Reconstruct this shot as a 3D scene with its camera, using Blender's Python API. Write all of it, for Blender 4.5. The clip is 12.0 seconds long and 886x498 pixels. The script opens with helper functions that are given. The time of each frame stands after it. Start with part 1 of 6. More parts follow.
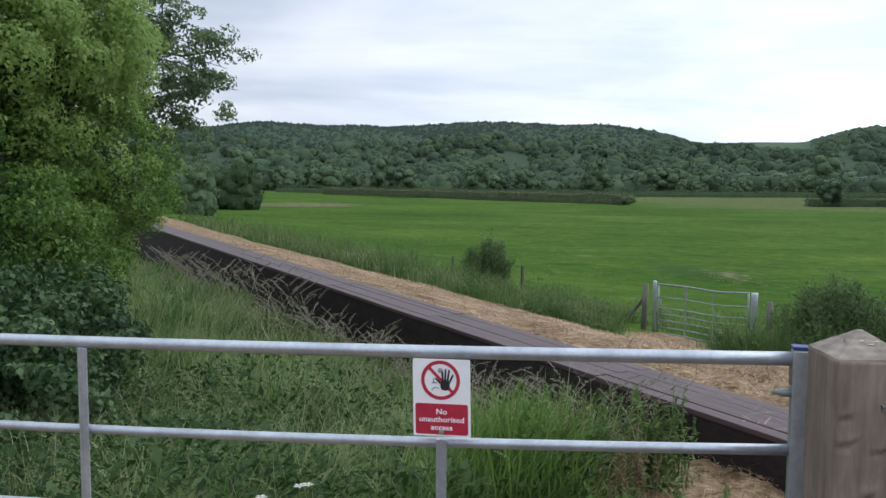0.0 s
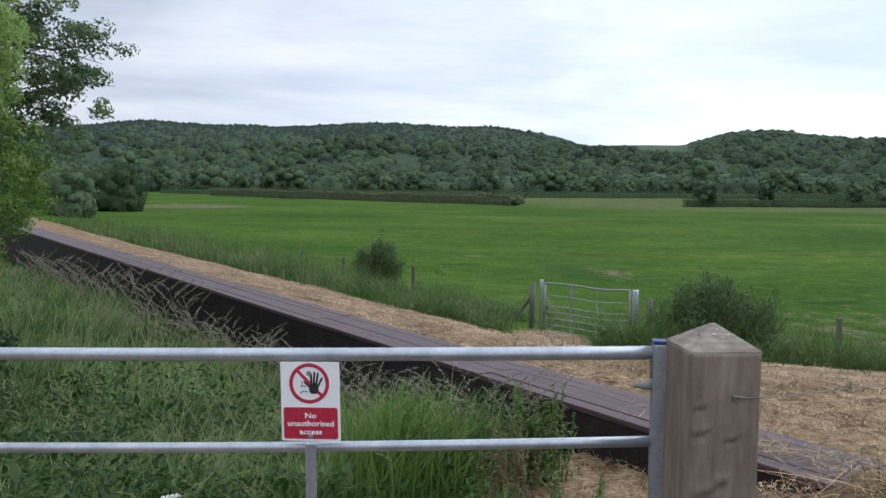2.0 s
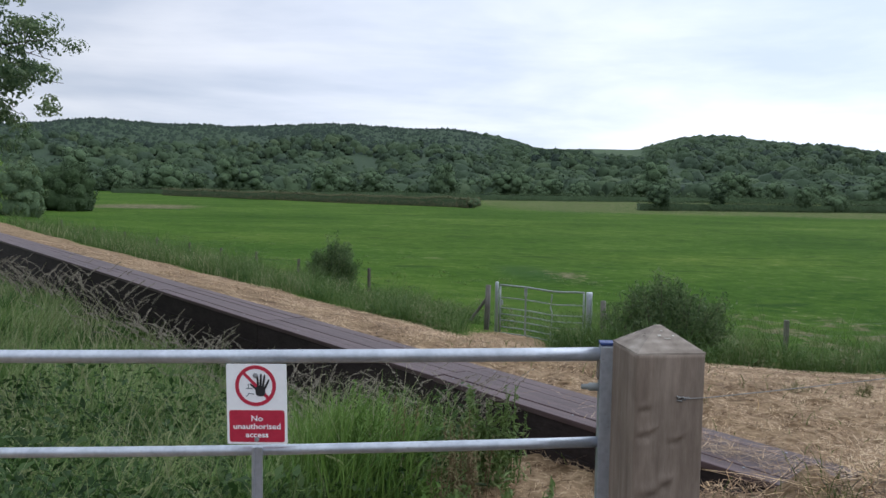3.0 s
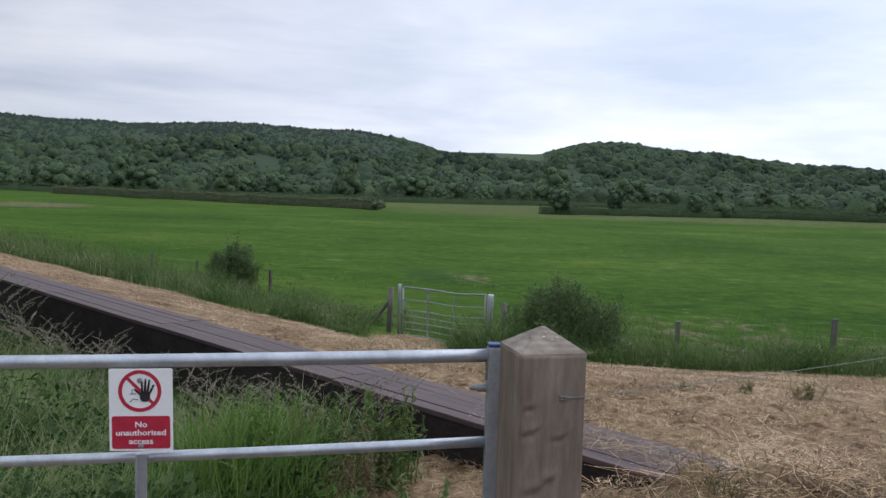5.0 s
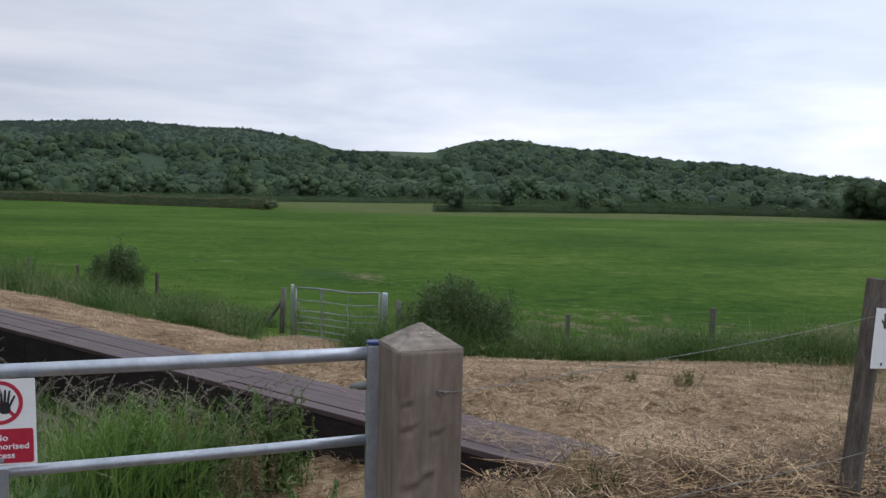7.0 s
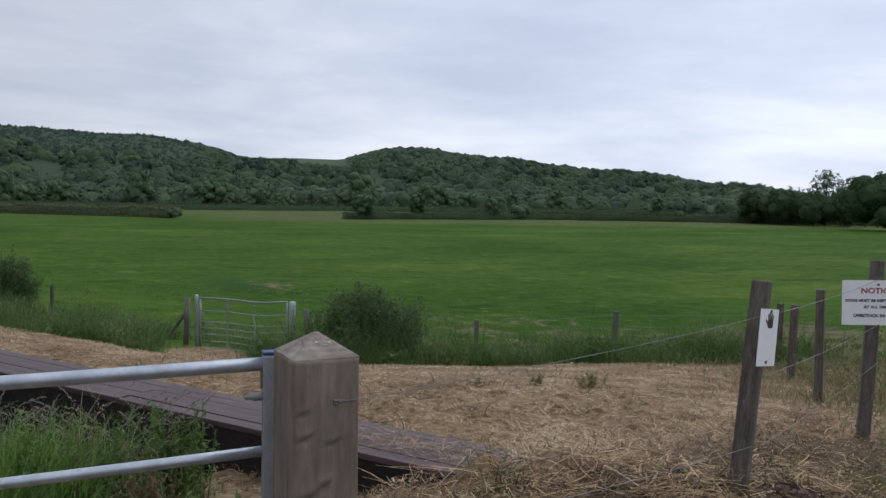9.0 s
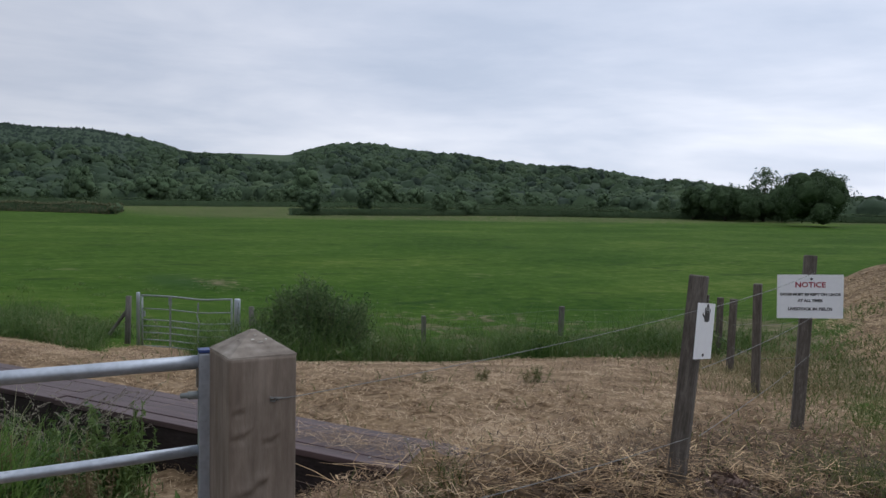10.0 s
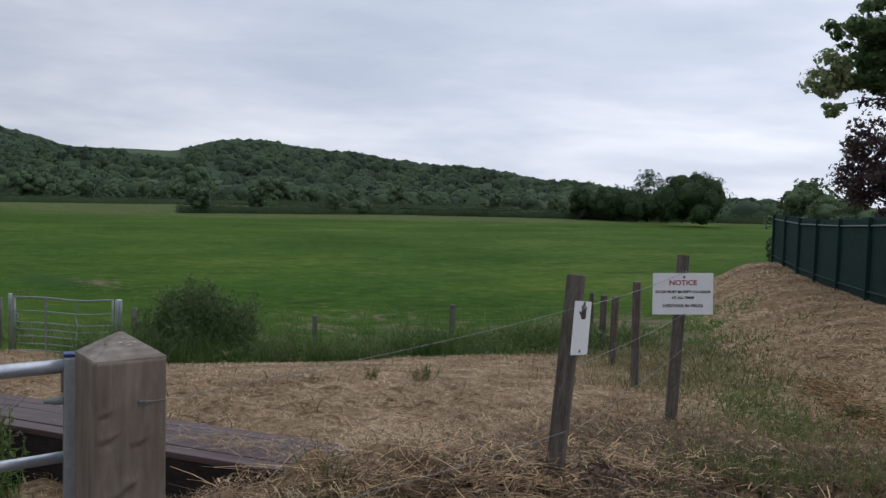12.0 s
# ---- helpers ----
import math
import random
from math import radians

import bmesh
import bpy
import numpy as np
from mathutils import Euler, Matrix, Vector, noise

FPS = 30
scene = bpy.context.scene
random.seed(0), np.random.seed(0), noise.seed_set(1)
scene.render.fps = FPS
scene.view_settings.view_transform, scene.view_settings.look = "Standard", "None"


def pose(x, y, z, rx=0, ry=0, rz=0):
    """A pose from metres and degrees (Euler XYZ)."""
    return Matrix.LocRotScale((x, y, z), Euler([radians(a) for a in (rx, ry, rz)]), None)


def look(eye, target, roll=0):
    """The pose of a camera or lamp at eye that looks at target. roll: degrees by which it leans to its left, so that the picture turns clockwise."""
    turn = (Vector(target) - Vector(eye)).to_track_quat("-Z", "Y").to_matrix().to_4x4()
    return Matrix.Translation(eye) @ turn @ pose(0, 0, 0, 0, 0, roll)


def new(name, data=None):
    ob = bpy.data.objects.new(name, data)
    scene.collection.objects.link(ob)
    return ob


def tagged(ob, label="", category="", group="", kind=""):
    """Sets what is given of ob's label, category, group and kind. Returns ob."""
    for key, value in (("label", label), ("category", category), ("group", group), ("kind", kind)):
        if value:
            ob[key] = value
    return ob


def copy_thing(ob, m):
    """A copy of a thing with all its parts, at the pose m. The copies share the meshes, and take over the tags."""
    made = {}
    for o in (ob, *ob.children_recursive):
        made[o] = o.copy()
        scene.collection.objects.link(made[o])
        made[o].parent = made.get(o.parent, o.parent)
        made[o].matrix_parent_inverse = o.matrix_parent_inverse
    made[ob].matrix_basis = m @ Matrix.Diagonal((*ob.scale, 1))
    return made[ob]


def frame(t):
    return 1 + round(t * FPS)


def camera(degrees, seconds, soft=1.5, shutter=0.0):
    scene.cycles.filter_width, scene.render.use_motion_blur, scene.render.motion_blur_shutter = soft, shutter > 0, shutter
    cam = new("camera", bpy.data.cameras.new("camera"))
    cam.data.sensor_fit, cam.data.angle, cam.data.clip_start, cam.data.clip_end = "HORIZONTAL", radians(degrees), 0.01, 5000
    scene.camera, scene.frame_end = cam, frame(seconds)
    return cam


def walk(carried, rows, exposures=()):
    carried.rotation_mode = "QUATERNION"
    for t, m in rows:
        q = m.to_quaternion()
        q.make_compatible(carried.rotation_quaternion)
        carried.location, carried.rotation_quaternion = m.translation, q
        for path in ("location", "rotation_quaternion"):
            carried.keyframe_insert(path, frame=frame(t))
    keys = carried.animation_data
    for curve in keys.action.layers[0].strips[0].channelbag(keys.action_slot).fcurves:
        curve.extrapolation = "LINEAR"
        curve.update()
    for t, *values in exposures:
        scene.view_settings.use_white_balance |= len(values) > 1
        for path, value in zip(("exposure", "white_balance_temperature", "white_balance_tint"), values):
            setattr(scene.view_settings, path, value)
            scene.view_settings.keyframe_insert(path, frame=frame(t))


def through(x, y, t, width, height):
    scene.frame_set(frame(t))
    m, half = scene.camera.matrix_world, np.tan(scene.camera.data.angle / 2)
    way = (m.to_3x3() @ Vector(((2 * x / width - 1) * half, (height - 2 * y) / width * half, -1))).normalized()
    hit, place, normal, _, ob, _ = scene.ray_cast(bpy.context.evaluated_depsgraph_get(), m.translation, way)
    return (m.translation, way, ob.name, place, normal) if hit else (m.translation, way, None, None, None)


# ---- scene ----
cam = camera(55.5, 12.0, soft=1.5)
PATH = [
    (0, (-0.097, -0.095, 1.604), (-0.114, 1.898, 1.437), 0.3),
    (0.5, (-0.079, -0.083, 1.602), (-0.022, 1.91, 1.438), 0.4),
    (1, (-0.06, -0.073, 1.6), (0.057, 1.917, 1.432), 0.4),
    (1.5, (-0.047, -0.073, 1.6), (0.131, 1.912, 1.437), 0.5),
    (2, (-0.036, -0.074, 1.599), (0.201, 1.905, 1.436), 0.4),
    (2.5, (-0.029, -0.076, 1.599), (0.26, 1.897, 1.444), 0.7),
    (3, (-0.017, -0.071, 1.597), (0.322, 1.893, 1.44), 0.9),
    (5, (0.011, -0.097, 1.602), (0.571, 1.818, 1.455), 1.7),
    (5.5, (0.019, -0.105, 1.604), (0.635, 1.792, 1.461), 1.9),
    (6, (0.028, -0.116, 1.605), (0.703, 1.762, 1.466), 1.8),
    (6.5, (0.038, -0.117, 1.605), (0.763, 1.741, 1.464), 1.4),
    (7, (0.052, -0.116, 1.602), (0.845, 1.714, 1.457), 1.2),
    (9, (0.078, -0.146, 1.606), (1.062, 1.591, 1.482), 1.0),
    (9.5, (0.086, -0.158, 1.608), (1.122, 1.548, 1.482), 1.0),
    (10, (0.096, -0.163, 1.607), (1.185, 1.509, 1.476), 1.1),
    (10.5, (0.1, -0.18, 1.611), (1.238, 1.46, 1.487), 1.0),
    (11, (0.106, -0.196, 1.613), (1.299, 1.404, 1.484), 1.3),
    (11.5, (0.111, -0.21, 1.615), (1.36, 1.347, 1.487), 1.6),
    (12, (0.112, -0.224, 1.617), (1.403, 1.298, 1.489), 1.6),
]
walk(cam, [(t, look(eye, target, roll)) for t, eye, target, roll in PATH],
     exposures=[(0, 0.19, 6180, 11), (3, 0.05, 6150, 12), (5, -0.10, 6250, 13), (7, -0.23, 6290, 13), (9, -0.41, 6230, 13), (12, -0.55, 6310, 13)])

# ---- sky and light ----
world = bpy.data.worlds.new("overcast_sky")
scene.world = world
world.use_nodes = True


def chain(tree, kind, inputs=(), operation="", attribute_name=""):
    """One node: inputs are (socket, value or socket of another node)."""
    node = tree.nodes.new(kind)
    if operation:
        node.operation = operation
    if attribute_name:
        node.attribute_name = attribute_name
    for socket, value in inputs:
        if isinstance(value, bpy.types.NodeSocket):
            tree.links.new(value, node.inputs[socket])
        else:
            node.inputs[socket].default_value = value
    return node


def ramp(tree, factor, stops):
    node = chain(tree, "ShaderNodeValToRGB", [("Fac", factor)])
    while len(node.color_ramp.elements) < len(stops):
        node.color_ramp.elements.new(0.5)
    for e, (at, colour) in zip(node.color_ramp.elements, stops):
        e.position, e.color = at, (*colour, 1) if len(colour) == 3 else colour
    return node.outputs["Color"]


def mixed(tree, factor, a, b, blend="MIX"):
    node = tree.nodes.new("ShaderNodeMix")
    node.data_type, node.blend_type = "RGBA", blend
    for socket, value in ((0, factor), (6, a), (7, b)):
        if isinstance(value, bpy.types.NodeSocket):
            tree.links.new(value, node.inputs[socket])
        else:
            node.inputs[socket].default_value = value
    return node.outputs[2]


def maths(tree, op, a, b=0.0):
    return chain(tree, "ShaderNodeMath", [(0, a), (1, b)], operation=op).outputs[0]


SUN_UP, SUN_TURN = radians(40), radians(75)
wt = world.node_tree
wt.nodes.clear()
sky = wt.nodes.new("ShaderNodeTexSky")
sky.sky_type, sky.sun_disc, sky.sun_elevation, sky.sun_rotation = "NISHITA", False, SUN_UP, SUN_TURN
way = chain(wt, "ShaderNodeTexCoord").outputs["Generated"]
xyz = chain(wt, "ShaderNodeSeparateXYZ", [(0, way)]).outputs
high = maths(wt, "ADD", maths(wt, "MAXIMUM", xyz["Z"], 0.0), 0.13)
flat = chain(wt, "ShaderNodeCombineXYZ", [(0, maths(wt, "DIVIDE", xyz["X"], high)), (1, maths(wt, "DIVIDE", xyz["Y"], high))]).outputs[0]
big = chain(wt, "ShaderNodeTexNoise", [("Vector", flat), ("Scale", 0.55), ("Detail", 6.0), ("Roughness", 0.52), ("Distortion", 0.3)]).outputs["Fac"]
lie = chain(wt, "ShaderNodeMapping", [("Vector", way), ("Scale", (1.0, 1.0, 5.5))]).outputs[0]
band = chain(wt, "ShaderNodeTexNoise", [("Vector", lie), ("Scale", 2.1), ("Detail", 6.0), ("Roughness", 0.55), ("Distortion", 0.5)]).outputs["Fac"]
big = maths(wt, "ADD", maths(wt, "MULTIPLY", big, 0.58), maths(wt, "MULTIPLY", band, 0.42))
cloud = ramp(wt, big, [(0.37, (0.52, 0.59, 0.70)), (0.45, (0.61, 0.67, 0.77)), (0.53, (0.73, 0.775, 0.855)), (0.63, (0.90, 0.925, 0.97))])
low = ramp(wt, xyz["Z"], [(0.0, (1.06, 1.06, 1.05)), (0.12, (1.0, 1.0, 1.0)), (0.28, (1.0, 1.0, 1.0)), (0.6, (1.64, 1.64, 1.60)), (1.0, (2.04, 2.04, 1.98))])
cloud = mixed(wt, 1.0, cloud, low, "MULTIPLY")
# the cloud is brighter towards the hidden sun
toward = maths(wt, "ADD", maths(wt, "MULTIPLY", xyz["X"], math.sin(SUN_TURN)), maths(wt, "MULTIPLY", xyz["Y"], math.cos(SUN_TURN)))
glow = maths(wt, "MAXIMUM", maths(wt, "ADD", maths(wt, "MULTIPLY", toward, 0.72), 0.82), 0.82)
cloud = mixed(wt, 1.0, cloud, chain(wt, "ShaderNodeCombineXYZ", [(0, glow), (1, glow), (2, glow)]).outputs[0], "MULTIPLY")
veil = mixed(wt, 1.0, sky.outputs[0], (0.1, 0.1, 0.1, 1), "MULTIPLY")
bg = chain(wt, "ShaderNodeBackground", [("Color", mixed(wt, 0.93, veil, cloud)), ("Strength", 1.07)])
chain(wt, "ShaderNodeOutputWorld", [("Surface", bg.outputs[0])])

sun = new("sun", bpy.data.lights.new("sun", "SUN"))
sun.data.energy, sun.data.angle, sun.data.color = 0.6, radians(45), (1.0, 0.97, 0.92)
sun.matrix_world = look((60 * math.sin(SUN_TURN) * math.cos(SUN_UP), 60 * math.cos(SUN_TURN) * math.cos(SUN_UP), 60 * math.sin(SUN_UP)), (0, 0, 0))

# ---- materials ----
def material(name, build, rough=0.8, metal=0.0, spec=0.5, both=False):
    """build(tree, coords) returns (colour socket, height socket or None, bump distance)."""
    m = bpy.data.materials.new(name)
    m.use_nodes = True
    t = m.node_tree
    t.nodes.clear()
    b = chain(t, "ShaderNodeBsdfPrincipled", [("Roughness", rough), ("Metallic", metal), ("Specular IOR Level", spec)])
    chain(t, "ShaderNodeOutputMaterial", [("Surface", b.outputs[0])])
    pos = chain(t, "ShaderNodeTexCoord").outputs["Object"]
    colour, height, depth = build(t, pos)
    if isinstance(colour, tuple):
        b.inputs["Base Color"].default_value = (*colour, 1)
    else:
        t.links.new(colour, b.inputs["Base Color"])
    if height is not None:
        bump = chain(t, "ShaderNodeBump", [("Height", height), ("Distance", depth), ("Strength", 0.7)])
        t.links.new(bump.outputs[0], b.inputs["Normal"])
    return m


def grainy(t, pos, scale, detail=4.0, stretch=(1, 1, 1), rough=0.6):
    v = chain(t, "ShaderNodeMapping", [("Vector", pos), ("Scale", stretch)]).outputs[0]
    return chain(t, "ShaderNodeTexNoise", [("Vector", v), ("Scale", scale), ("Detail", detail), ("Roughness", rough)]).outputs["Fac"]


def speckled(dark, light, scale, stretch=(1, 1, 1), fine=8.0, depth=0.002):
    """Two scales of variation between two colours, with a fine relief."""
    def build(t, pos):
        a = grainy(t, pos, scale, 4, stretch)
        b = grainy(t, pos, scale * fine, 3, stretch)
        f = maths(t, "ADD", maths(t, "MULTIPLY", a, 0.6), maths(t, "MULTIPLY", b, 0.4))
        return ramp(t, f, [(0.32, dark), (0.68, light)]), b, depth
    return build


def leafy(colours, per_object=0.0, tinted=False, own=0.62, drift=0.9, scale=0.55):
    """A colour of its own for every blade or leaf, and broad drifts across the plant."""
    def build(t, pos):
        r = chain(t, "ShaderNodeNewGeometry").outputs["Random Per Island"]
        n = grainy(t, pos, scale, 3)
        f = maths(t, "ADD", maths(t, "MULTIPLY", r, own), maths(t, "SUBTRACT", maths(t, "MULTIPLY", n, drift), 0.5 * (own + drift) - 0.52))
        if tinted:
            o = chain(t, "ShaderNodeAttribute", attribute_name="tint").outputs["Fac"]
            f = maths(t, "ADD", maths(t, "MULTIPLY", r, 0.42), maths(t, "SUBTRACT", maths(t, "MULTIPLY", o, 0.75), 0.1))
        if per_object:
            o = chain(t, "ShaderNodeObjectInfo").outputs["Random"]
            f = maths(t, "ADD", f, maths(t, "MULTIPLY", maths(t, "SUBTRACT", o, 0.5), per_object))
        k = len(colours) - 1
        return ramp(t, f, [(0.12 + 0.76 * i / k, c) for i, c in enumerate(colours)]), None, 0
    return build


def foliage(name, colours, rough=0.6, through=0.25, per_object=0.0, tinted=False, own=0.62, drift=0.9, scale=0.55):
    """Leaves that let some light through."""
    m = material(name, leafy(colours, per_object, tinted, own, drift, scale), rough, 0.0, 0.3)
    t = m.node_tree
    b = next(n for n in t.nodes if n.type == "BSDF_PRINCIPLED")
    out = next(n for n in t.nodes if n.type == "OUTPUT_MATERIAL")
    tr = chain(t, "ShaderNodeBsdfTranslucent", [("Color", b.inputs["Base Color"].links[0].from_socket)])
    mx = chain(t, "ShaderNodeMixShader", [(0, through), (1, b.outputs[0]), (2, tr.outputs[0])])
    t.links.new(mx.outputs[0], out.inputs["Surface"])
    return m


def galvanised(t, pos):
    spangle = chain(t, "ShaderNodeTexVoronoi", [("Vector", pos), ("Scale", 90.0)]).outputs["Distance"]
    dirt = grainy(t, pos, 14, 5)
    c = mixed(t, 0.18, ramp(t, dirt, [(0.3, (0.33, 0.355, 0.39)), (0.65, (0.49, 0.52, 0.565))]), ramp(t, spangle, [(0.0, (0.35, 0.37, 0.40)), (0.7, (0.7, 0.72, 0.76))]), "OVERLAY")
    marks = grainy(t, pos, 110, 4, (0.35, 1, 1), 0.6)
    c = mixed(t, ramp(t, marks, [(0.64, (0, 0, 0)), (0.72, (0.4, 0.4, 0.4))]), c, (0.2, 0.205, 0.21, 1))
    return c, dirt, 0.0006


def timber(dark, light, worn, scale=9.0):
    """Weathered softwood, with the grain along z, checks and stains."""
    def build(t, pos):
        grain = grainy(t, pos, scale, 6, (3.2, 3.2, 0.35), 0.7)
        fine = grainy(t, pos, scale * 4, 5, (3, 3, 0.5), 0.75)
        stain = grainy(t, pos, 4.5, 4, (1, 1, 0.6))
        f = maths(t, "ADD", maths(t, "MULTIPLY", grain, 0.6), maths(t, "MULTIPLY", fine, 0.4))
        c = ramp(t, f, [(0.33, dark), (0.5, light), (0.68, worn)])
        c = mixed(t, 0.55, c, ramp(t, stain, [(0.35, (0.45, 0.42, 0.40)), (0.65, (1.0, 1.0, 1.0))]), "MULTIPLY")
        band = grainy(t, pos, 9, 3, (2.2, 2.2, 0.08), 0.6)
        c = mixed(t, 0.35, c, ramp(t, band, [(0.36, (0.55, 0.52, 0.50)), (0.62, (1.12, 1.10, 1.08))]), "MULTIPLY")
        return c, f, 0.004
    return build


def end_grain(t, pos):
    """Sawn pyramid faces: curved growth rings, dark checks and grey weathering."""
    bent = chain(t, "ShaderNodeMapping", [("Vector", pos), ("Location", (0.05, 0.12, 0.0))]).outputs[0]
    rings = chain(t, "ShaderNodeTexWave", [("Vector", bent), ("Scale", 26.0), ("Distortion", 2.2), ("Detail", 3.0), ("Detail Scale", 1.4)])
    rings.wave_type = "RINGS"
    soil, check = grainy(t, pos, 16, 5), grainy(t, pos, 30, 5, (0.5, 2.6, 1), 0.7)
    c = ramp(t, maths(t, "ADD", maths(t, "MULTIPLY", rings.outputs["Fac"], 0.09), maths(t, "MULTIPLY", soil, 0.91)), [(0.3, (0.155, 0.125, 0.10)), (0.5, (0.25, 0.212, 0.175)), (0.72, (0.38, 0.335, 0.285))])
    c = mixed(t, ramp(t, check, [(0.30, (0.7, 0.7, 0.7)), (0.38, (0, 0, 0))]), c, (0.075, 0.058, 0.046, 1))
    return c, maths(t, "ADD", soil, maths(t, "MULTIPLY", rings.outputs["Fac"], 0.1)), 0.004


STEEL = material("galvanised_steel", galvanised, 0.38, 0.65)
DULLSTEEL = material("dull_weathered_steel", lambda t, pos: (ramp(t, grainy(t, pos, 9, 5), [(0.3, (0.21, 0.23, 0.225)), (0.65, (0.33, 0.355, 0.35))]), grainy(t, pos, 40, 3), 0.0006), 0.6, 0.5)
OAK = material("weathered_post_timber", timber((0.135, 0.102, 0.079), (0.222, 0.176, 0.139), (0.33, 0.272, 0.22), 5.0), 0.85)
CAPWOOD = material("weathered_end_grain", end_grain, 0.9)
STAKE = material("grey_stake_timber", timber((0.050, 0.042, 0.035), (0.125, 0.107, 0.090), (0.24, 0.215, 0.186), 12), 0.9)
OLDSTAKE = material("old_grey_stake_timber", timber((0.085, 0.08, 0.07), (0.16, 0.15, 0.132), (0.25, 0.24, 0.215), 10), 0.9)
KNOT = material("dark_knot", speckled((0.085, 0.069, 0.055), (0.25, 0.215, 0.18), 38), 0.85)
FLECK = material("pale_dried_flecks", speckled((0.42, 0.40, 0.35), (0.62, 0.60, 0.54), 120), 0.9)
PLANK = material("brown_plastic_plank", lambda t, pos: (
    mixed(t, 0.6, ramp(t, grainy(t, pos, 5, 5, (0.35, 3, 3)), [(0.3, (0.058, 0.037, 0.038)), (0.7, (0.110, 0.075, 0.075))]),
          ramp(t, chain(t, "ShaderNodeObjectInfo").outputs["Random"], [(0.0, (0.86, 0.86, 0.86)), (1.0, (1.16, 1.14, 1.14))]), "MULTIPLY"),
    grainy(t, pos, 60, 4, (0.2, 2, 2)), 0.002), 0.55, 0.0, 0.28)
FASCIA = material("dark_plastic_board", speckled((0.014, 0.010, 0.010), (0.040, 0.030, 0.029), 8, (0.4, 1, 1)), 0.85, 0.0, 0.2)
WHITE = material("white_sign_plastic", speckled((0.80, 0.81, 0.83), (0.88, 0.89, 0.90), 18, (1, 1, 1), 6, 0.0002), 0.35)
RED = material("red_sign_print", speckled((0.40, 0.016, 0.045), (0.50, 0.026, 0.06), 30, (1, 1, 1), 4, 0.0002), 0.4)
DULLRED = material("dull_red_print", speckled((0.26, 0.012, 0.03), (0.36, 0.02, 0.045), 30, (1, 1, 1), 4, 0.0002), 0.4)
BLACK = material("black_sign_print", speckled((0.012, 0.012, 0.014), (0.028, 0.028, 0.03), 40, (1, 1, 1), 4, 0.0002), 0.45)
GREYPRINT = material("grey_sign_print", speckled((0.10, 0.12, 0.13), (0.18, 0.2, 0.21), 40, (1, 1, 1), 4, 0.0002), 0.45)
BLUECAP = material("blue_plastic_cap", speckled((0.015, 0.035, 0.13), (0.03, 0.06, 0.2), 50), 0.45)
SCREW = material("zinc_screw", speckled((0.25, 0.26, 0.27), (0.42, 0.43, 0.45), 200), 0.4, 0.8)
WIRE = material("galvanised_wire", speckled((0.12, 0.12, 0.115), (0.28, 0.28, 0.27), 20), 0.6, 0.4)
PALISADE = material("green_painted_steel", speckled((0.007, 0.028, 0.024), (0.013, 0.045, 0.038), 6, (1, 1, 0.4)), 0.75, 0.0, 0.2)
NETTING = material("dark_green_netting", speckled((0.004, 0.015, 0.013), (0.008, 0.026, 0.022), 9, (1, 1, 0.4)), 0.95, 0.0, 0.05)
PALERAIL = material("pale_green_rail", speckled((0.045, 0.085, 0.08), (0.085, 0.14, 0.13), 6), 0.5)
BARK = material("grey_brown_bark", speckled((0.035, 0.028, 0.022), (0.12, 0.10, 0.08), 14, (1, 1, 0.25), 5, 0.02), 0.9)

GRASS = foliage("tall_grass_blades", [(0.036, 0.092, 0.022), (0.098, 0.190, 0.046), (0.215, 0.310, 0.100), (0.40, 0.445, 0.235)], 0.6, 0.4, 0.0, False, 0.5, 1.6, 1.1)
PALEGRASS = foliage("pale_grass_stalks", [(0.19, 0.23, 0.09), (0.29, 0.31, 0.155), (0.42, 0.40, 0.25)], 0.7, 0.3)
LUSH = foliage("lush_weed_leaves", [(0.064, 0.135, 0.023), (0.125, 0.220, 0.042), (0.20, 0.30, 0.08)])
NETTLE = foliage("dull_weed_leaves", [(0.050, 0.092, 0.020), (0.105, 0.165, 0.042), (0.190, 0.245, 0.088)], 0.6, 0.35)
VERGE = foliage("verge_grass_blades", [(0.036, 0.082, 0.017), (0.070, 0.130, 0.030), (0.115, 0.178, 0.052), (0.22, 0.23, 0.115)], 0.6, 0.45, 0.0, False, 0.5, 1.4, 0.9)
SEED = foliage("grass_seed_heads", [(0.15, 0.128, 0.10), (0.26, 0.228, 0.18), (0.40, 0.37, 0.29)], 0.8, 0.4)
PALEHEAD = foliage("soft_grass_heads", [(0.20, 0.24, 0.10), (0.29, 0.32, 0.15), (0.40, 0.41, 0.23)], 0.8, 0.4)
DEADLEAF = foliage("dead_brown_leaves", [(0.09, 0.056, 0.046), (0.16, 0.105, 0.085), (0.26, 0.18, 0.14)], 0.8, 0.15)
DOCK = foliage("rusty_dock_heads", [(0.12, 0.085, 0.045), (0.17, 0.125, 0.065), (0.15, 0.18, 0.07)], 0.8, 0.2)
STRAW = foliage("cut_straw", [(0.050, 0.028, 0.014), (0.175, 0.105, 0.055), (0.41, 0.276, 0.160), (0.70, 0.54, 0.35)], 0.7, 0.15, 0.0, False, 0.6, 1.35, 1.5)
MOUNDSTRAW = foliage("brown_raked_straw", [(0.17, 0.110, 0.055), (0.33, 0.228, 0.118), (0.50, 0.355, 0.195), (0.68, 0.51, 0.31)], 0.75, 0.15)
DRYGRASS = foliage("dry_olive_grass", [(0.105, 0.108, 0.040), (0.17, 0.158, 0.070), (0.25, 0.215, 0.11), (0.36, 0.31, 0.18)], 0.65, 0.4)
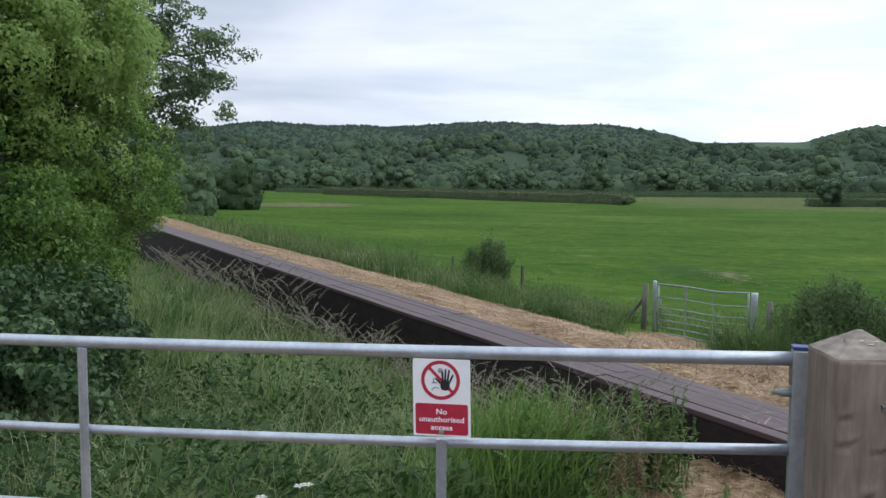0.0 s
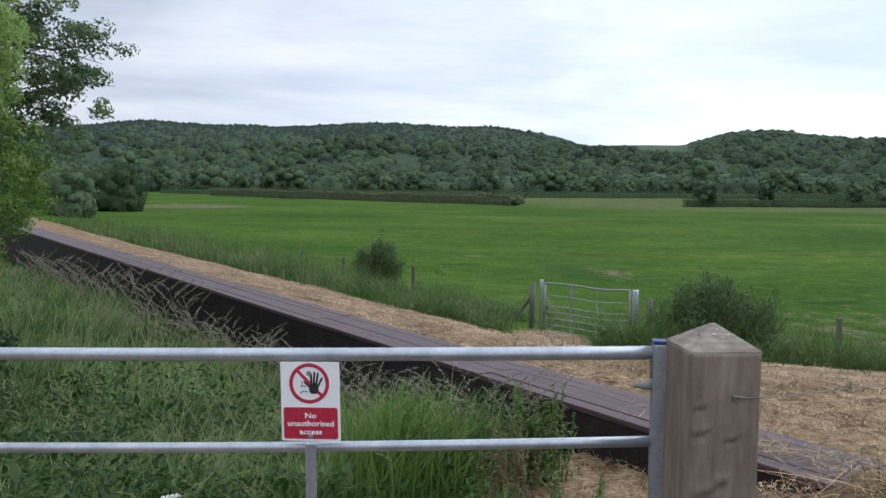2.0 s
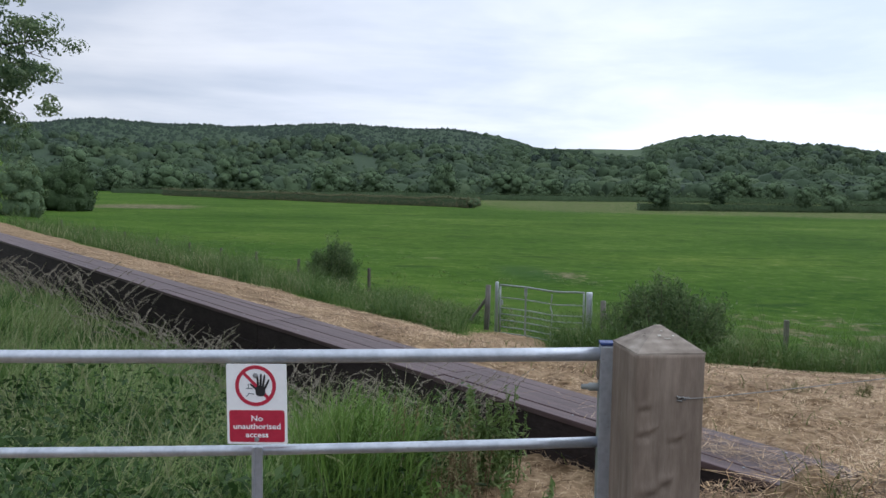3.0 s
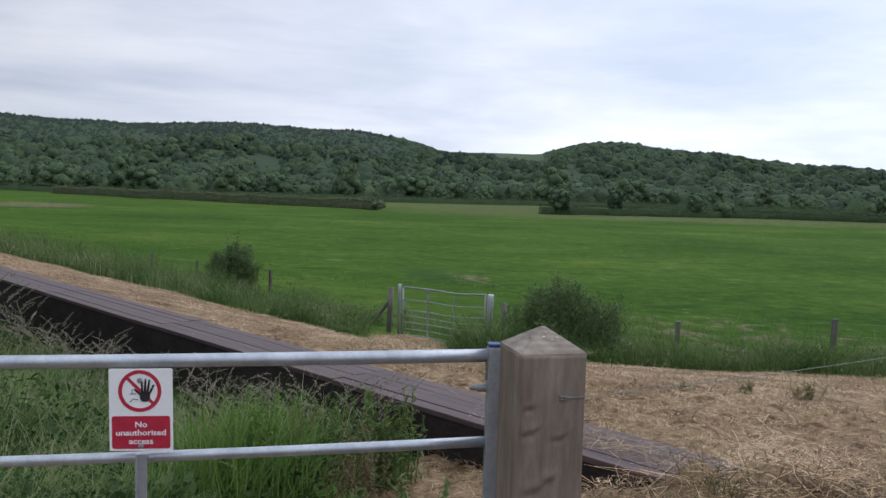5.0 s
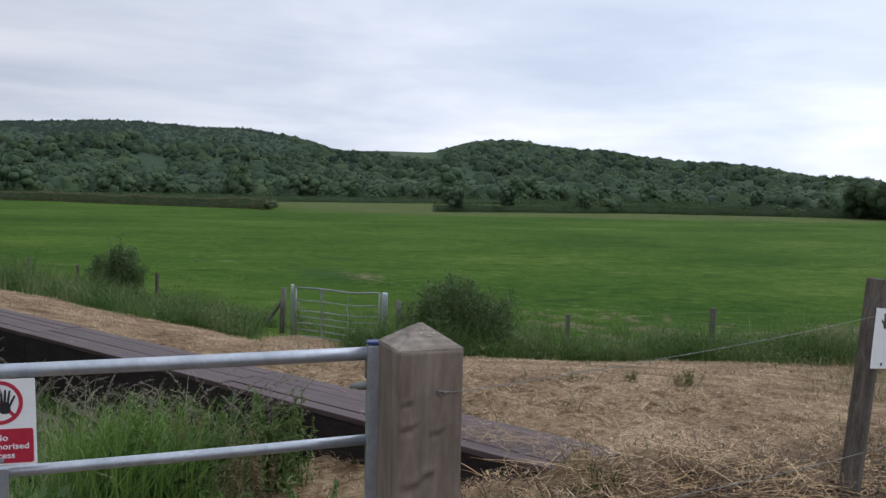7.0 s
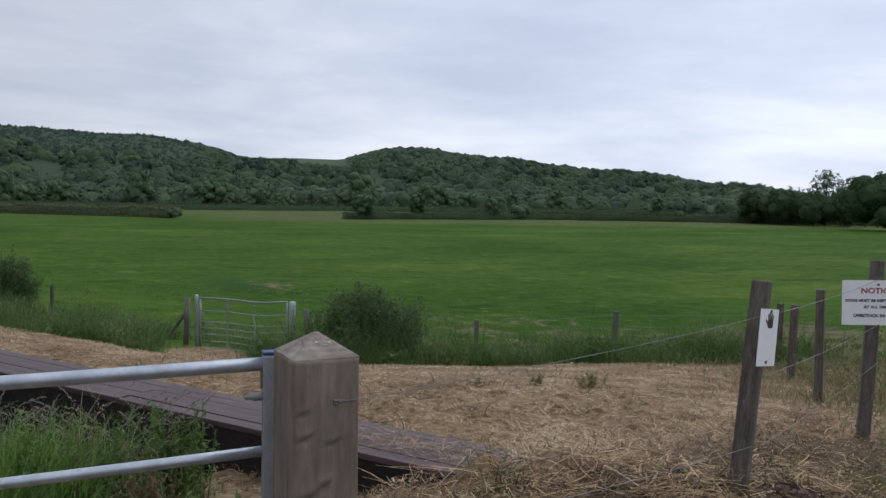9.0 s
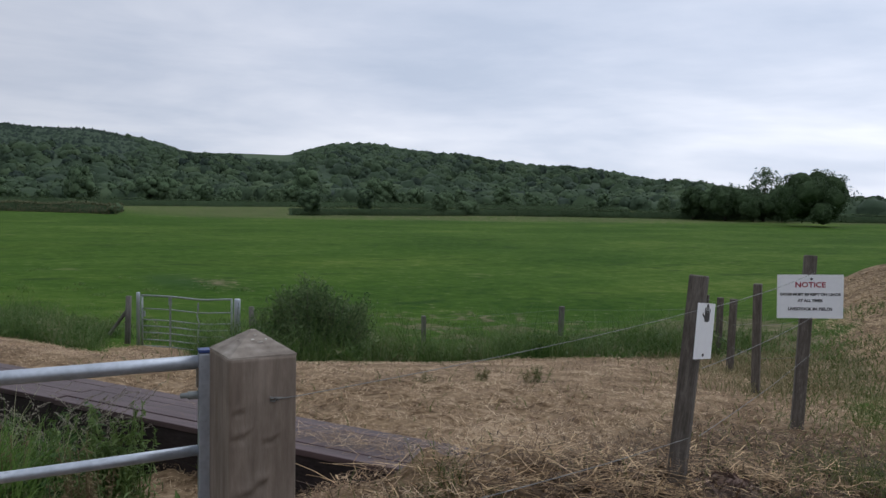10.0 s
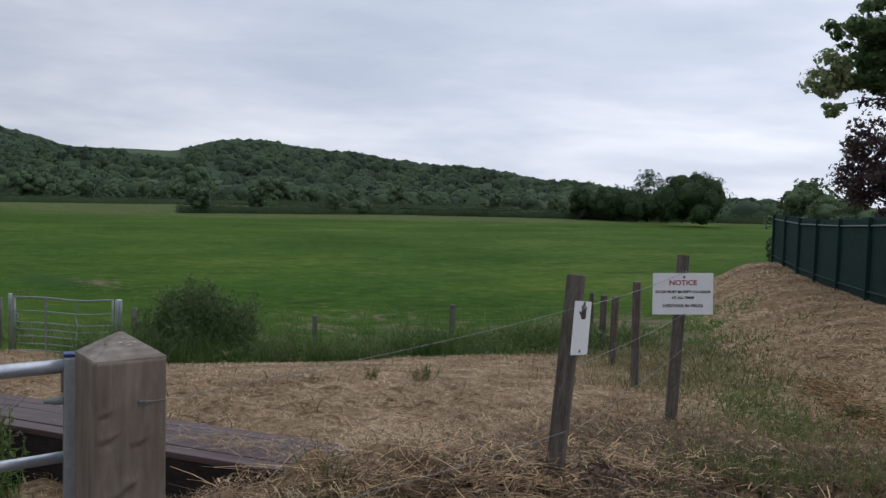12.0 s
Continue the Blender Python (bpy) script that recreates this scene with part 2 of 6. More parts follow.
SHORTGRASS = foliage("short_dull_grass", [(0.055, 0.084, 0.018), (0.090, 0.122, 0.030), (0.145, 0.160, 0.054), (0.25, 0.22, 0.11)], 0.6, 0.4)
PALESTRAW = foliage("pale_dry_stalks", [(0.04, 0.023, 0.012), (0.13, 0.078, 0.040), (0.35, 0.222, 0.110), (0.70, 0.50, 0.28)], 0.7, 0.15, 0.0, False, 0.95, 0.4)
# brown of old growth, darkened further for the shade between stalks
THATCH = foliage("brown_thatch", [(0.014, 0.008, 0.005), (0.044, 0.024, 0.012), (0.120, 0.070, 0.033), (0.36, 0.235, 0.118)], 0.75, 0.15)
FIELDGRASS = foliage("field_grass_tufts", [(0.08, 0.145, 0.03), (0.11, 0.18, 0.042), (0.16, 0.22, 0.07)], 0.6, 0.5)
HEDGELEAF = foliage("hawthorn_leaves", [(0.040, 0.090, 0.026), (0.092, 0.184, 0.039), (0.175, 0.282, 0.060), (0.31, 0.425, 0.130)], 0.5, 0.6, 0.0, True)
BRAMBLELEAF = foliage("bramble_leaves", [(0.018, 0.042, 0.015), (0.040, 0.082, 0.028), (0.075, 0.130, 0.048), (0.14, 0.20, 0.085)], 0.5, 0.35, 0.0, False, 0.5, 1.1, 1.2)
# broad weed leaves, with the sward's depth of shade put into their colour
UNDERLEAF = foliage("undergrowth_leaves", [(0.015, 0.038, 0.009), (0.029, 0.066, 0.016), (0.052, 0.100, 0.027), (0.10, 0.155, 0.05)], 0.6, 0.35, 0.0, False, 0.5, 1.1, 1.2)
BRAMBLEBUSH = foliage("bramble_bush_leaves", [(0.018, 0.044, 0.016), (0.040, 0.084, 0.028), (0.075, 0.132, 0.046), (0.14, 0.20, 0.085)], 0.5, 0.3, 0.0, True)
ASHLEAF = foliage("tree_leaves", [(0.062, 0.108, 0.052), (0.13, 0.19, 0.088), (0.23, 0.295, 0.148)], 0.5, 0.55, 0.0, True)
BUSHLEAF = foliage("willow_bush_leaves", [(0.050, 0.094, 0.034), (0.098, 0.155, 0.057), (0.170, 0.230, 0.100)], 0.55, 0.45, 0.0, True)
BUSHMASS = foliage("pale_bush_leaves", [(0.062, 0.105, 0.046), (0.095, 0.145, 0.062), (0.145, 0.195, 0.09)], 0.6, 0.3, 0.0, True)
SYCLEAF = foliage("sycamore_leaves", [(0.068, 0.130, 0.052), (0.135, 0.215, 0.085), (0.25, 0.31, 0.15), (0.44, 0.46, 0.29)], 0.5, 0.6, 0.0, True)
COPPERLEAF = foliage("copper_leaves", [(0.060, 0.044, 0.054), (0.125, 0.088, 0.098), (0.19, 0.175, 0.12)], 0.5, 0.6, 0.0, True)
# greens lifted and slightly blued: distance haze is mixed into the base colour
FARLEAF = foliage("far_wood_leaves", [(0.054, 0.088, 0.052), (0.078, 0.124, 0.066), (0.102, 0.152, 0.078), (0.132, 0.180, 0.098)], 0.8, 0.3, 0.5, True)
# darker leaves for the nearer field trees, without that haze lift
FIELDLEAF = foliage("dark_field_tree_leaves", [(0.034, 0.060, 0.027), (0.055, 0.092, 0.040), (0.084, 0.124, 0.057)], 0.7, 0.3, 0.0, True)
HEDGEROW = foliage("hedgerow_leaves", [(0.050, 0.082, 0.036), (0.068, 0.108, 0.045), (0.098, 0.138, 0.060)], 0.8, 0.4)
BROWNHEDGE = foliage("brown_hedgerow_leaves", [(0.105, 0.125, 0.060), (0.145, 0.152, 0.076), (0.19, 0.178, 0.10)], 0.8, 0.35)


def canopy(t, pos):
    tint = chain(t, "ShaderNodeAttribute", attribute_name="tint").outputs["Fac"]
    drift, fine = grainy(t, pos, 0.012, 4), grainy(t, pos, 0.55, 6, (1, 1, 1), 0.75)
    f = maths(t, "ADD", maths(t, "MULTIPLY", tint, 0.8), maths(t, "ADD", maths(t, "MULTIPLY", drift, 0.2), maths(t, "MULTIPLY", fine, 0.14)))
    return ramp(t, f, [(0.2, (0.029, 0.044, 0.036)), (0.4, (0.045, 0.070, 0.041)), (0.62, (0.057, 0.088, 0.045)), (0.95, (0.082, 0.113, 0.057))]), fine, 0.6


WOODS = material("woodland_canopy", canopy, 0.9, 0.0, 0.1)
# raised along with FARLEAF, so the haze is in this colour too
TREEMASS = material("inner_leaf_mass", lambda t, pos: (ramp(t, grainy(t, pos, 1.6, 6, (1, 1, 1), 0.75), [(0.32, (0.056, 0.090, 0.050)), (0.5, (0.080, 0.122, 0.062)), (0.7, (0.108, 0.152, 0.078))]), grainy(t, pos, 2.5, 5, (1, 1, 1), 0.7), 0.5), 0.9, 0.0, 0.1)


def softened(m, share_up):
    """Tilts the shading normals up, so crowns lose contrast as if through haze."""
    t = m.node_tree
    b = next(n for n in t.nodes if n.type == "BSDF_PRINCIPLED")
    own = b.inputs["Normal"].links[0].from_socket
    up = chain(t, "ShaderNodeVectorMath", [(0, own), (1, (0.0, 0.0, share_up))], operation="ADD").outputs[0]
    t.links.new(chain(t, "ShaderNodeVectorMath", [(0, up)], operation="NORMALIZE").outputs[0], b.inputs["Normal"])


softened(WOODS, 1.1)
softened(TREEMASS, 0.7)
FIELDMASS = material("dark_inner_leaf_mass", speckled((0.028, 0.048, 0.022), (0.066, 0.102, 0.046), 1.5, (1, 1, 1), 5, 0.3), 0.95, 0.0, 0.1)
FLOWER = foliage("white_petals", [(0.6, 0.6, 0.55), (0.8, 0.8, 0.76)], 0.6, 0.3)
# near-black base colour stands for the deep shade between the leaves
CORE = material("shade_dark_core", speckled((0.010, 0.022, 0.007), (0.028, 0.055, 0.016), 1.8, (1, 1, 1), 5, 0.2), 0.95)


# ---- mesh helpers ----
def raw_mesh(name, verts, quads):
    """A mesh from arrays of corners and four-sided faces."""
    me = bpy.data.meshes.new(name)
    verts, quads = np.asarray(verts, dtype=np.float32), np.asarray(quads, dtype=np.int32)
    me.vertices.add(len(verts))
    me.vertices.foreach_set("co", verts.ravel())
    me.loops.add(quads.size)
    me.loops.foreach_set("vertex_index", quads.ravel())
    me.polygons.add(len(quads))
    me.polygons.foreach_set("loop_start", np.arange(0, quads.size, quads.shape[1], dtype=np.int32))
    me.polygons.foreach_set("loop_total", np.full(len(quads), quads.shape[1], dtype=np.int32))
    me.update(calc_edges=True)
    return me


def finish(name, bm, mat, smooth=False):
    me = bpy.data.meshes.new(name)
    bm.normal_update()
    bm.to_mesh(me)
    bm.free()
    me.materials.append(mat)
    if smooth:
        me.polygons.foreach_set("use_smooth", [True] * len(me.polygons))
    return me


def part(name, bm, mat, parent, label="", smooth=False):
    ob = new(name, finish(name, bm, mat, smooth))
    ob.parent = parent
    return tagged(ob, label)


def share(name, me, parent, m):
    ob = new(name, me)
    ob.parent, ob.matrix_basis = parent, m
    return ob


def stuff(name, me, mat, label, category):
    me.materials.append(mat)
    return tagged(new(name, me), label, category, kind="stuff")


def thing(name, m, label, category, group="", kind=""):
    ob = new(name)
    ob.matrix_basis = m
    return tagged(ob, label, category, group, kind)


def box(sx, sy, sz, at=(0, 0, 0), bevel=0.0, turn=None, segments=2):
    """A box centred on at, with rounded edges."""
    bm = bmesh.new()
    bmesh.ops.create_cube(bm, size=1, matrix=Matrix.Diagonal((sx, sy, sz, 1)))
    if bevel:
        bmesh.ops.bevel(bm, geom=bm.edges[:], offset=bevel, segments=segments, affect="EDGES", profile=0.6)
    bmesh.ops.transform(bm, matrix=Matrix.Translation(at) @ (turn or Matrix()), verts=bm.verts[:])
    return bm


def tube(points, radii, sides=10, caps=True):
    """A round bar or limb along points, with a radius at each."""
    bm = bmesh.new()
    pts = [Vector(p) for p in points]
    if isinstance(radii, (int, float)):
        radii = [radii] * len(pts)
    rings = []
    for i, p in enumerate(pts):
        d = (pts[min(i + 1, len(pts) - 1)] - pts[max(i - 1, 0)]).normalized()
        q = d.to_track_quat("Z", "Y")
        rings.append([bm.verts.new(p + q @ Vector((math.cos(k * math.tau / sides), math.sin(k * math.tau / sides), 0)) * radii[i]) for k in range(sides)])
    for a, b in zip(rings, rings[1:]):
        for k in range(sides):
            bm.faces.new((a[k], a[(k + 1) % sides], b[(k + 1) % sides], b[k]))
    if caps:
        bm.faces.new(rings[0][::-1])
        bm.faces.new(rings[-1])
    return bm


def merge(*bms):
    out = bms[0]
    for b in bms[1:]:
        me = bpy.data.meshes.new("tmp")
        b.to_mesh(me)
        b.free()
        out.from_mesh(me)
        bpy.data.meshes.remove(me)
    return out


def plate(corners, depth):
    """A flat outline in the xz plane, drawn out by depth towards -y."""
    bm = bmesh.new()
    f = bm.faces.new([bm.verts.new((x, 0, z)) for x, z in corners])
    g = bmesh.ops.extrude_face_region(bm, geom=[f])
    bmesh.ops.translate(bm, vec=(0, -depth, 0), verts=[v for v in g["geom"] if isinstance(v, bmesh.types.BMVert)])
    bmesh.ops.recalc_face_normals(bm, faces=bm.faces[:])
    return bm


def rounded(w, h, r, cx=0.0, cz=0.0, n=5):
    out = []
    for qx, qz, a0 in ((1, 1, 0), (-1, 1, 90), (-1, -1, 180), (1, -1, 270)):
        for k in range(n + 1):
            a = radians(a0 + 90 * k / n)
            out.append((cx + qx * (w / 2 - r) + r * math.cos(a), cz + qz * (h / 2 - r) + r * math.sin(a)))
    return out


def ring(outer, inner, cx, cz, depth, n=48):
    bm = bmesh.new()
    a = [[bm.verts.new((cx + r * math.cos(k * math.tau / n), y, cz + r * math.sin(k * math.tau / n))) for k in range(n)]
         for r, y in ((outer, -depth), (inner, -depth), (inner, 0), (outer, 0))]
    for k in range(n):
        j = (k + 1) % n
        for p, q in ((0, 1), (1, 2), (3, 0)):
            bm.faces.new((a[p][k], a[p][j], a[q][j], a[q][k]))
    bmesh.ops.recalc_face_normals(bm, faces=bm.faces[:])
    return bm


def lettering(name, text, size, at, mat, parent, bold=0.0, wide=1.0, label=""):
    """Raised letters in the xz plane that face -y, centred on at."""
    cu = bpy.data.curves.new(name, "FONT")
    cu.body, cu.size, cu.align_x, cu.align_y = text, size, "CENTER", "CENTER"
    cu.extrude, cu.offset, cu.resolution_u = 0.0004, bold, 3
    tmp = bpy.data.objects.new("tmp", cu)
    me = bpy.data.meshes.new_from_object(tmp)
    bpy.data.objects.remove(tmp)
    me.name = name
    me.transform(Matrix.Translation(at) @ pose(0, 0, 0, 90) @ Matrix.Diagonal((wide, 1, 1, 1)))
    me.materials.append(mat)
    ob = new(name, me)
    ob.parent = parent
    return tagged(ob, label)


# ---- the lie of the land ----
ORIGIN, ALONG, ACROSS = (1.94, 4.90), (-0.466, 0.885), (0.885, 0.466)
BANK_AT, BANK_WAY = (18.55, 7.49), (0.815, 0.58)


def smooth(a, b, x):
    t = np.clip((x - a) / (b - a), 0, 1)
    return t * t * (3 - 2 * t)


def bank_coords(x, y):
    """Metres across (away from the boardwalk's front edge) and along the embankment."""
    dx, dy = x - ORIGIN[0], y - ORIGIN[1]
    return dx * ACROSS[0] + dy * ACROSS[1], dx * ALONG[0] + dy * ALONG[1]


def from_bank(s, a):
    return ORIGIN[0] + s * ACROSS[0] + a * ALONG[0], ORIGIN[1] + s * ACROSS[1] + a * ALONG[1]


def mound_height(x, y):
    q = -(x - BANK_AT[0]) * BANK_WAY[1] + (y - BANK_AT[1]) * BANK_WAY[0]
    l = (x - BANK_AT[0]) * BANK_WAY[0] + (y - BANK_AT[1]) * BANK_WAY[1]
    return np.clip(1.27 + 0.047 * l, 0.6, 2.1) * (1 - smooth(0.3, 4.8, q)) * (1 - smooth(16.0, 20.0, l)) * smooth(-14, -5, l) * smooth(-14, -6, q)


def ripple(x, y):
    return (0.5 * np.sin(1.3 * x + 0.7 * y) * np.sin(0.9 * y - 0.4 * x + 1) + 0.3 * np.sin(3.1 * x - 1.9 * y + 2) * np.sin(2.3 * y + 0.8 * x)
            + 0.2 * np.sin(6.7 * x + 2.2 * y) * np.sin(5.3 * y - 3.1 * x))


def land(x, y):
    """Height of the ground."""
    x, y = np.asarray(x, dtype=float), np.asarray(y, dtype=float)
    s, a = bank_coords(x, y)
    p = np.maximum(s, 0)
    length = 18 - 10 * smooth(-1, 7, a)
    z = 0.05 - 3.0 * (1 - np.exp(-p * p / (p + 2.0) / length)) - 0.006 * np.minimum(p, 160)
    z = np.where(s < 0, 0.05 - (0.20 + 0.28 * smooth(-0.2, 2.4, a) + 0.03 * np.clip(a, 0, 24)) * smooth(0.02, 0.22, -s) * smooth(-1.3, -0.5, a) * smooth(0.25, 1.2, np.hypot(x - 0.79, y - 1.72)), z)
    z = z + 0.17 * np.exp(-((x - 2.42) ** 2 + (y - 3.32) ** 2) / 0.16) + 0.10 * np.exp(-((x - 3.0) ** 2 + (y - 3.1) ** 2) / 0.4)
    z += mound_height(x, y)
    r = np.hypot(x, y)
    lumps = np.sin(9.1 * x + 3.0 * y + 2 * np.sin(2.1 * y)) * np.sin(8.3 * y - 2.7 * x + 2 * np.sin(1.7 * x)) + 0.6 * np.sin(17.0 * x - 6 * y) * np.sin(15.0 * y + 5 * x)
    z = z + 0.030 * lumps * smooth(1.6, 2.6, r) * smooth(12, 7, r) * (s > -1.2)
    heaped = smooth(-0.9, -1.8, a) * smooth(2.2, 2.9, r) * smooth(6.5, 4.5, r)
    z = z + heaped * (0.045 * np.sin(11.3 * x + 4.1 * np.sin(3.3 * y)) * np.sin(12.7 * y - 3.7 * np.sin(2.9 * x)) + 0.02 * np.sin(23.0 * x + 7 * y) * np.sin(21.0 * y - 8 * x))
    return z + 0.035 * ripple(x, y) * smooth(1.5, 5, r) + 0.10 * ripple(x / 9, y / 9) * smooth(15, 50, r)


def straw_edge(a):
    return 5.2 + 6.2 * (1 - smooth(-1, 7, a)) + 4.5 * (1 - smooth(-2.6, -0.4, a))


def thatch(x, y):
    """1 where the cut growth is old, brown and rotting."""
    s, a = bank_coords(x, y)
    w = 0.35 * ripple(x * 1.3 + 1, y * 1.3)
    return smooth(-1.5, -2.6, a + w) * smooth(9.0, 6.0, np.hypot(x, y) + 2 * w)


def straw_cover(x, y):
    """1 where cut hay lies, 0 on growing grass."""
    s, a = bank_coords(x, y)
    w = 0.35 * ripple(x * 1.7, y * 1.7)
    on = smooth(0.5, -0.5, s - straw_edge(a) + w)
    on = on * np.where(s < 0.3, smooth(0.3, -0.3, a - 0.5 * smooth(-1.5, -0.8, s) + w), 1.0)
    green = np.exp(-((-(x - 11.0) * 0.60 + (y - 6.3) * 0.80 + w) / 0.75) ** 2) * smooth(5.2, 7.5, x)
    green = np.maximum(green, 0.75 * np.exp(-((x - 5.9) ** 2 + (y - 2.0) ** 2) / 1.1))
    on = np.maximum(on, np.exp(-(((x - 4.05 - 0.25 * (y - 15.6)) / 0.9) ** 2 + ((y - 15.6) / 2.6) ** 2) ** 2))
    on = np.maximum(on, smooth(0.25, 0.9, mound_height(x, y) + 0.3 * w))
    return on * (1 - 0.55 * green)


# ---- ground ----
def ground_material():
    def build(t, pos):
        mask = chain(t, "ShaderNodeAttribute", attribute_name="straw").outputs["Fac"]
        n1, n2, n3 = grainy(t, pos, 1.6, 6), grainy(t, pos, 14, 5), grainy(t, pos, 0.05, 5)
        hay = ramp(t, maths(t, "ADD", maths(t, "MULTIPLY", n1, 0.45), maths(t, "MULTIPLY", n2, 0.55)),
                   [(0.36, (0.060, 0.038, 0.020)), (0.45, (0.155, 0.104, 0.060)), (0.55, (0.285, 0.203, 0.124)), (0.65, (0.450, 0.340, 0.225))])
        old = chain(t, "ShaderNodeAttribute", attribute_name="thatch").outputs["Fac"]
        # ground colour of the thatch, also darkened as shade under the stalks
        hay = mixed(t, old, hay, ramp(t, n2, [(0.38, (0.016, 0.011, 0.006)), (0.5, (0.055, 0.035, 0.019)), (0.64, (0.13, 0.090, 0.048))]))
        tuft = grainy(t, pos, 1.1, 6, (1, 1, 1), 0.7)
        streak = grainy(t, pos, 0.22, 5, (0.8, 1.1, 1), 0.65)
        patch = grainy(t, pos, 3.2, 8, (1, 1, 1), 0.8)
        f = maths(t, "ADD", maths(t, "ADD", maths(t, "MULTIPLY", tuft, 0.36), maths(t, "MULTIPLY", patch, 0.26)), maths(t, "ADD", maths(t, "MULTIPLY", n3, 0.27), maths(t, "MULTIPLY", streak, 0.11)))
        grass = ramp(t, f, [(0.41, (0.024, 0.060, 0.007)), (0.47, (0.041, 0.088, 0.010)), (0.53, (0.057, 0.109, 0.014)), (0.60, (0.096, 0.140, 0.029))])
        bare = chain(t, "ShaderNodeTexNoise", [("Vector", pos), ("Scale", 0.11), ("Detail", 7.0), ("Roughness", 0.7)]).outputs["Fac"]
        grass = mixed(t, ramp(t, bare, [(0.66, (0, 0, 0)), (0.74, (0.6, 0.6, 0.6))]), grass, (0.20, 0.19, 0.09, 1))
        sweep = grainy(t, pos, 0.075, 5, (0.5, 1.4, 1), 0.6)
        grass = mixed(t, 1.0, grass, ramp(t, sweep, [(0.34, (0.80, 0.88, 0.80)), (0.5, (1.0, 1.0, 1.0)), (0.66, (1.28, 1.12, 1.25))]), "MULTIPLY")
        lush = chain(t, "ShaderNodeAttribute", attribute_name="lush").outputs["Fac"]
        lush = maths(t, "MULTIPLY", lush, ramp(t, tuft, [(0.35, (0.4, 0.4, 0.4)), (0.6, (1, 1, 1))]))
        grass = mixed(t, lush, grass, (0.026, 0.062, 0.020, 1))
        hollow = grainy(t, pos, 0.42, 4, (0.55, 1.0, 1), 0.6)
        grass = mixed(t, ramp(t, hollow, [(0.60, (0, 0, 0)), (0.68, (0.7, 0.7, 0.7))]), grass, (0.020, 0.050, 0.009, 1))
        dry = chain(t, "ShaderNodeAttribute", attribute_name="dry").outputs["Fac"]
        dry = ramp(t, maths(t, "ADD", dry, maths(t, "MULTIPLY", maths(t, "SUBTRACT", grainy(t, pos, 2.2, 7, (1, 1, 1), 0.75), 0.5), 3.0)), [(0.30, (0, 0, 0)), (0.62, (0.9, 0.9, 0.9))])
        grass = mixed(t, dry, grass, ramp(t, tuft, [(0.35, (0.07, 0.08, 0.032)), (0.5, (0.12, 0.11, 0.06)), (0.65, (0.21, 0.18, 0.11))]))
        edge = maths(t, "ADD", mask, maths(t, "MULTIPLY", maths(t, "SUBTRACT", n2, 0.5), 0.9))
        return mixed(t, ramp(t, edge, [(0.42, (0, 0, 0)), (0.58, (1, 1, 1))]), grass, hay), n2, 0.03
    return material("grass_and_cut_hay", build, 1.0, 0.0, 0.04)


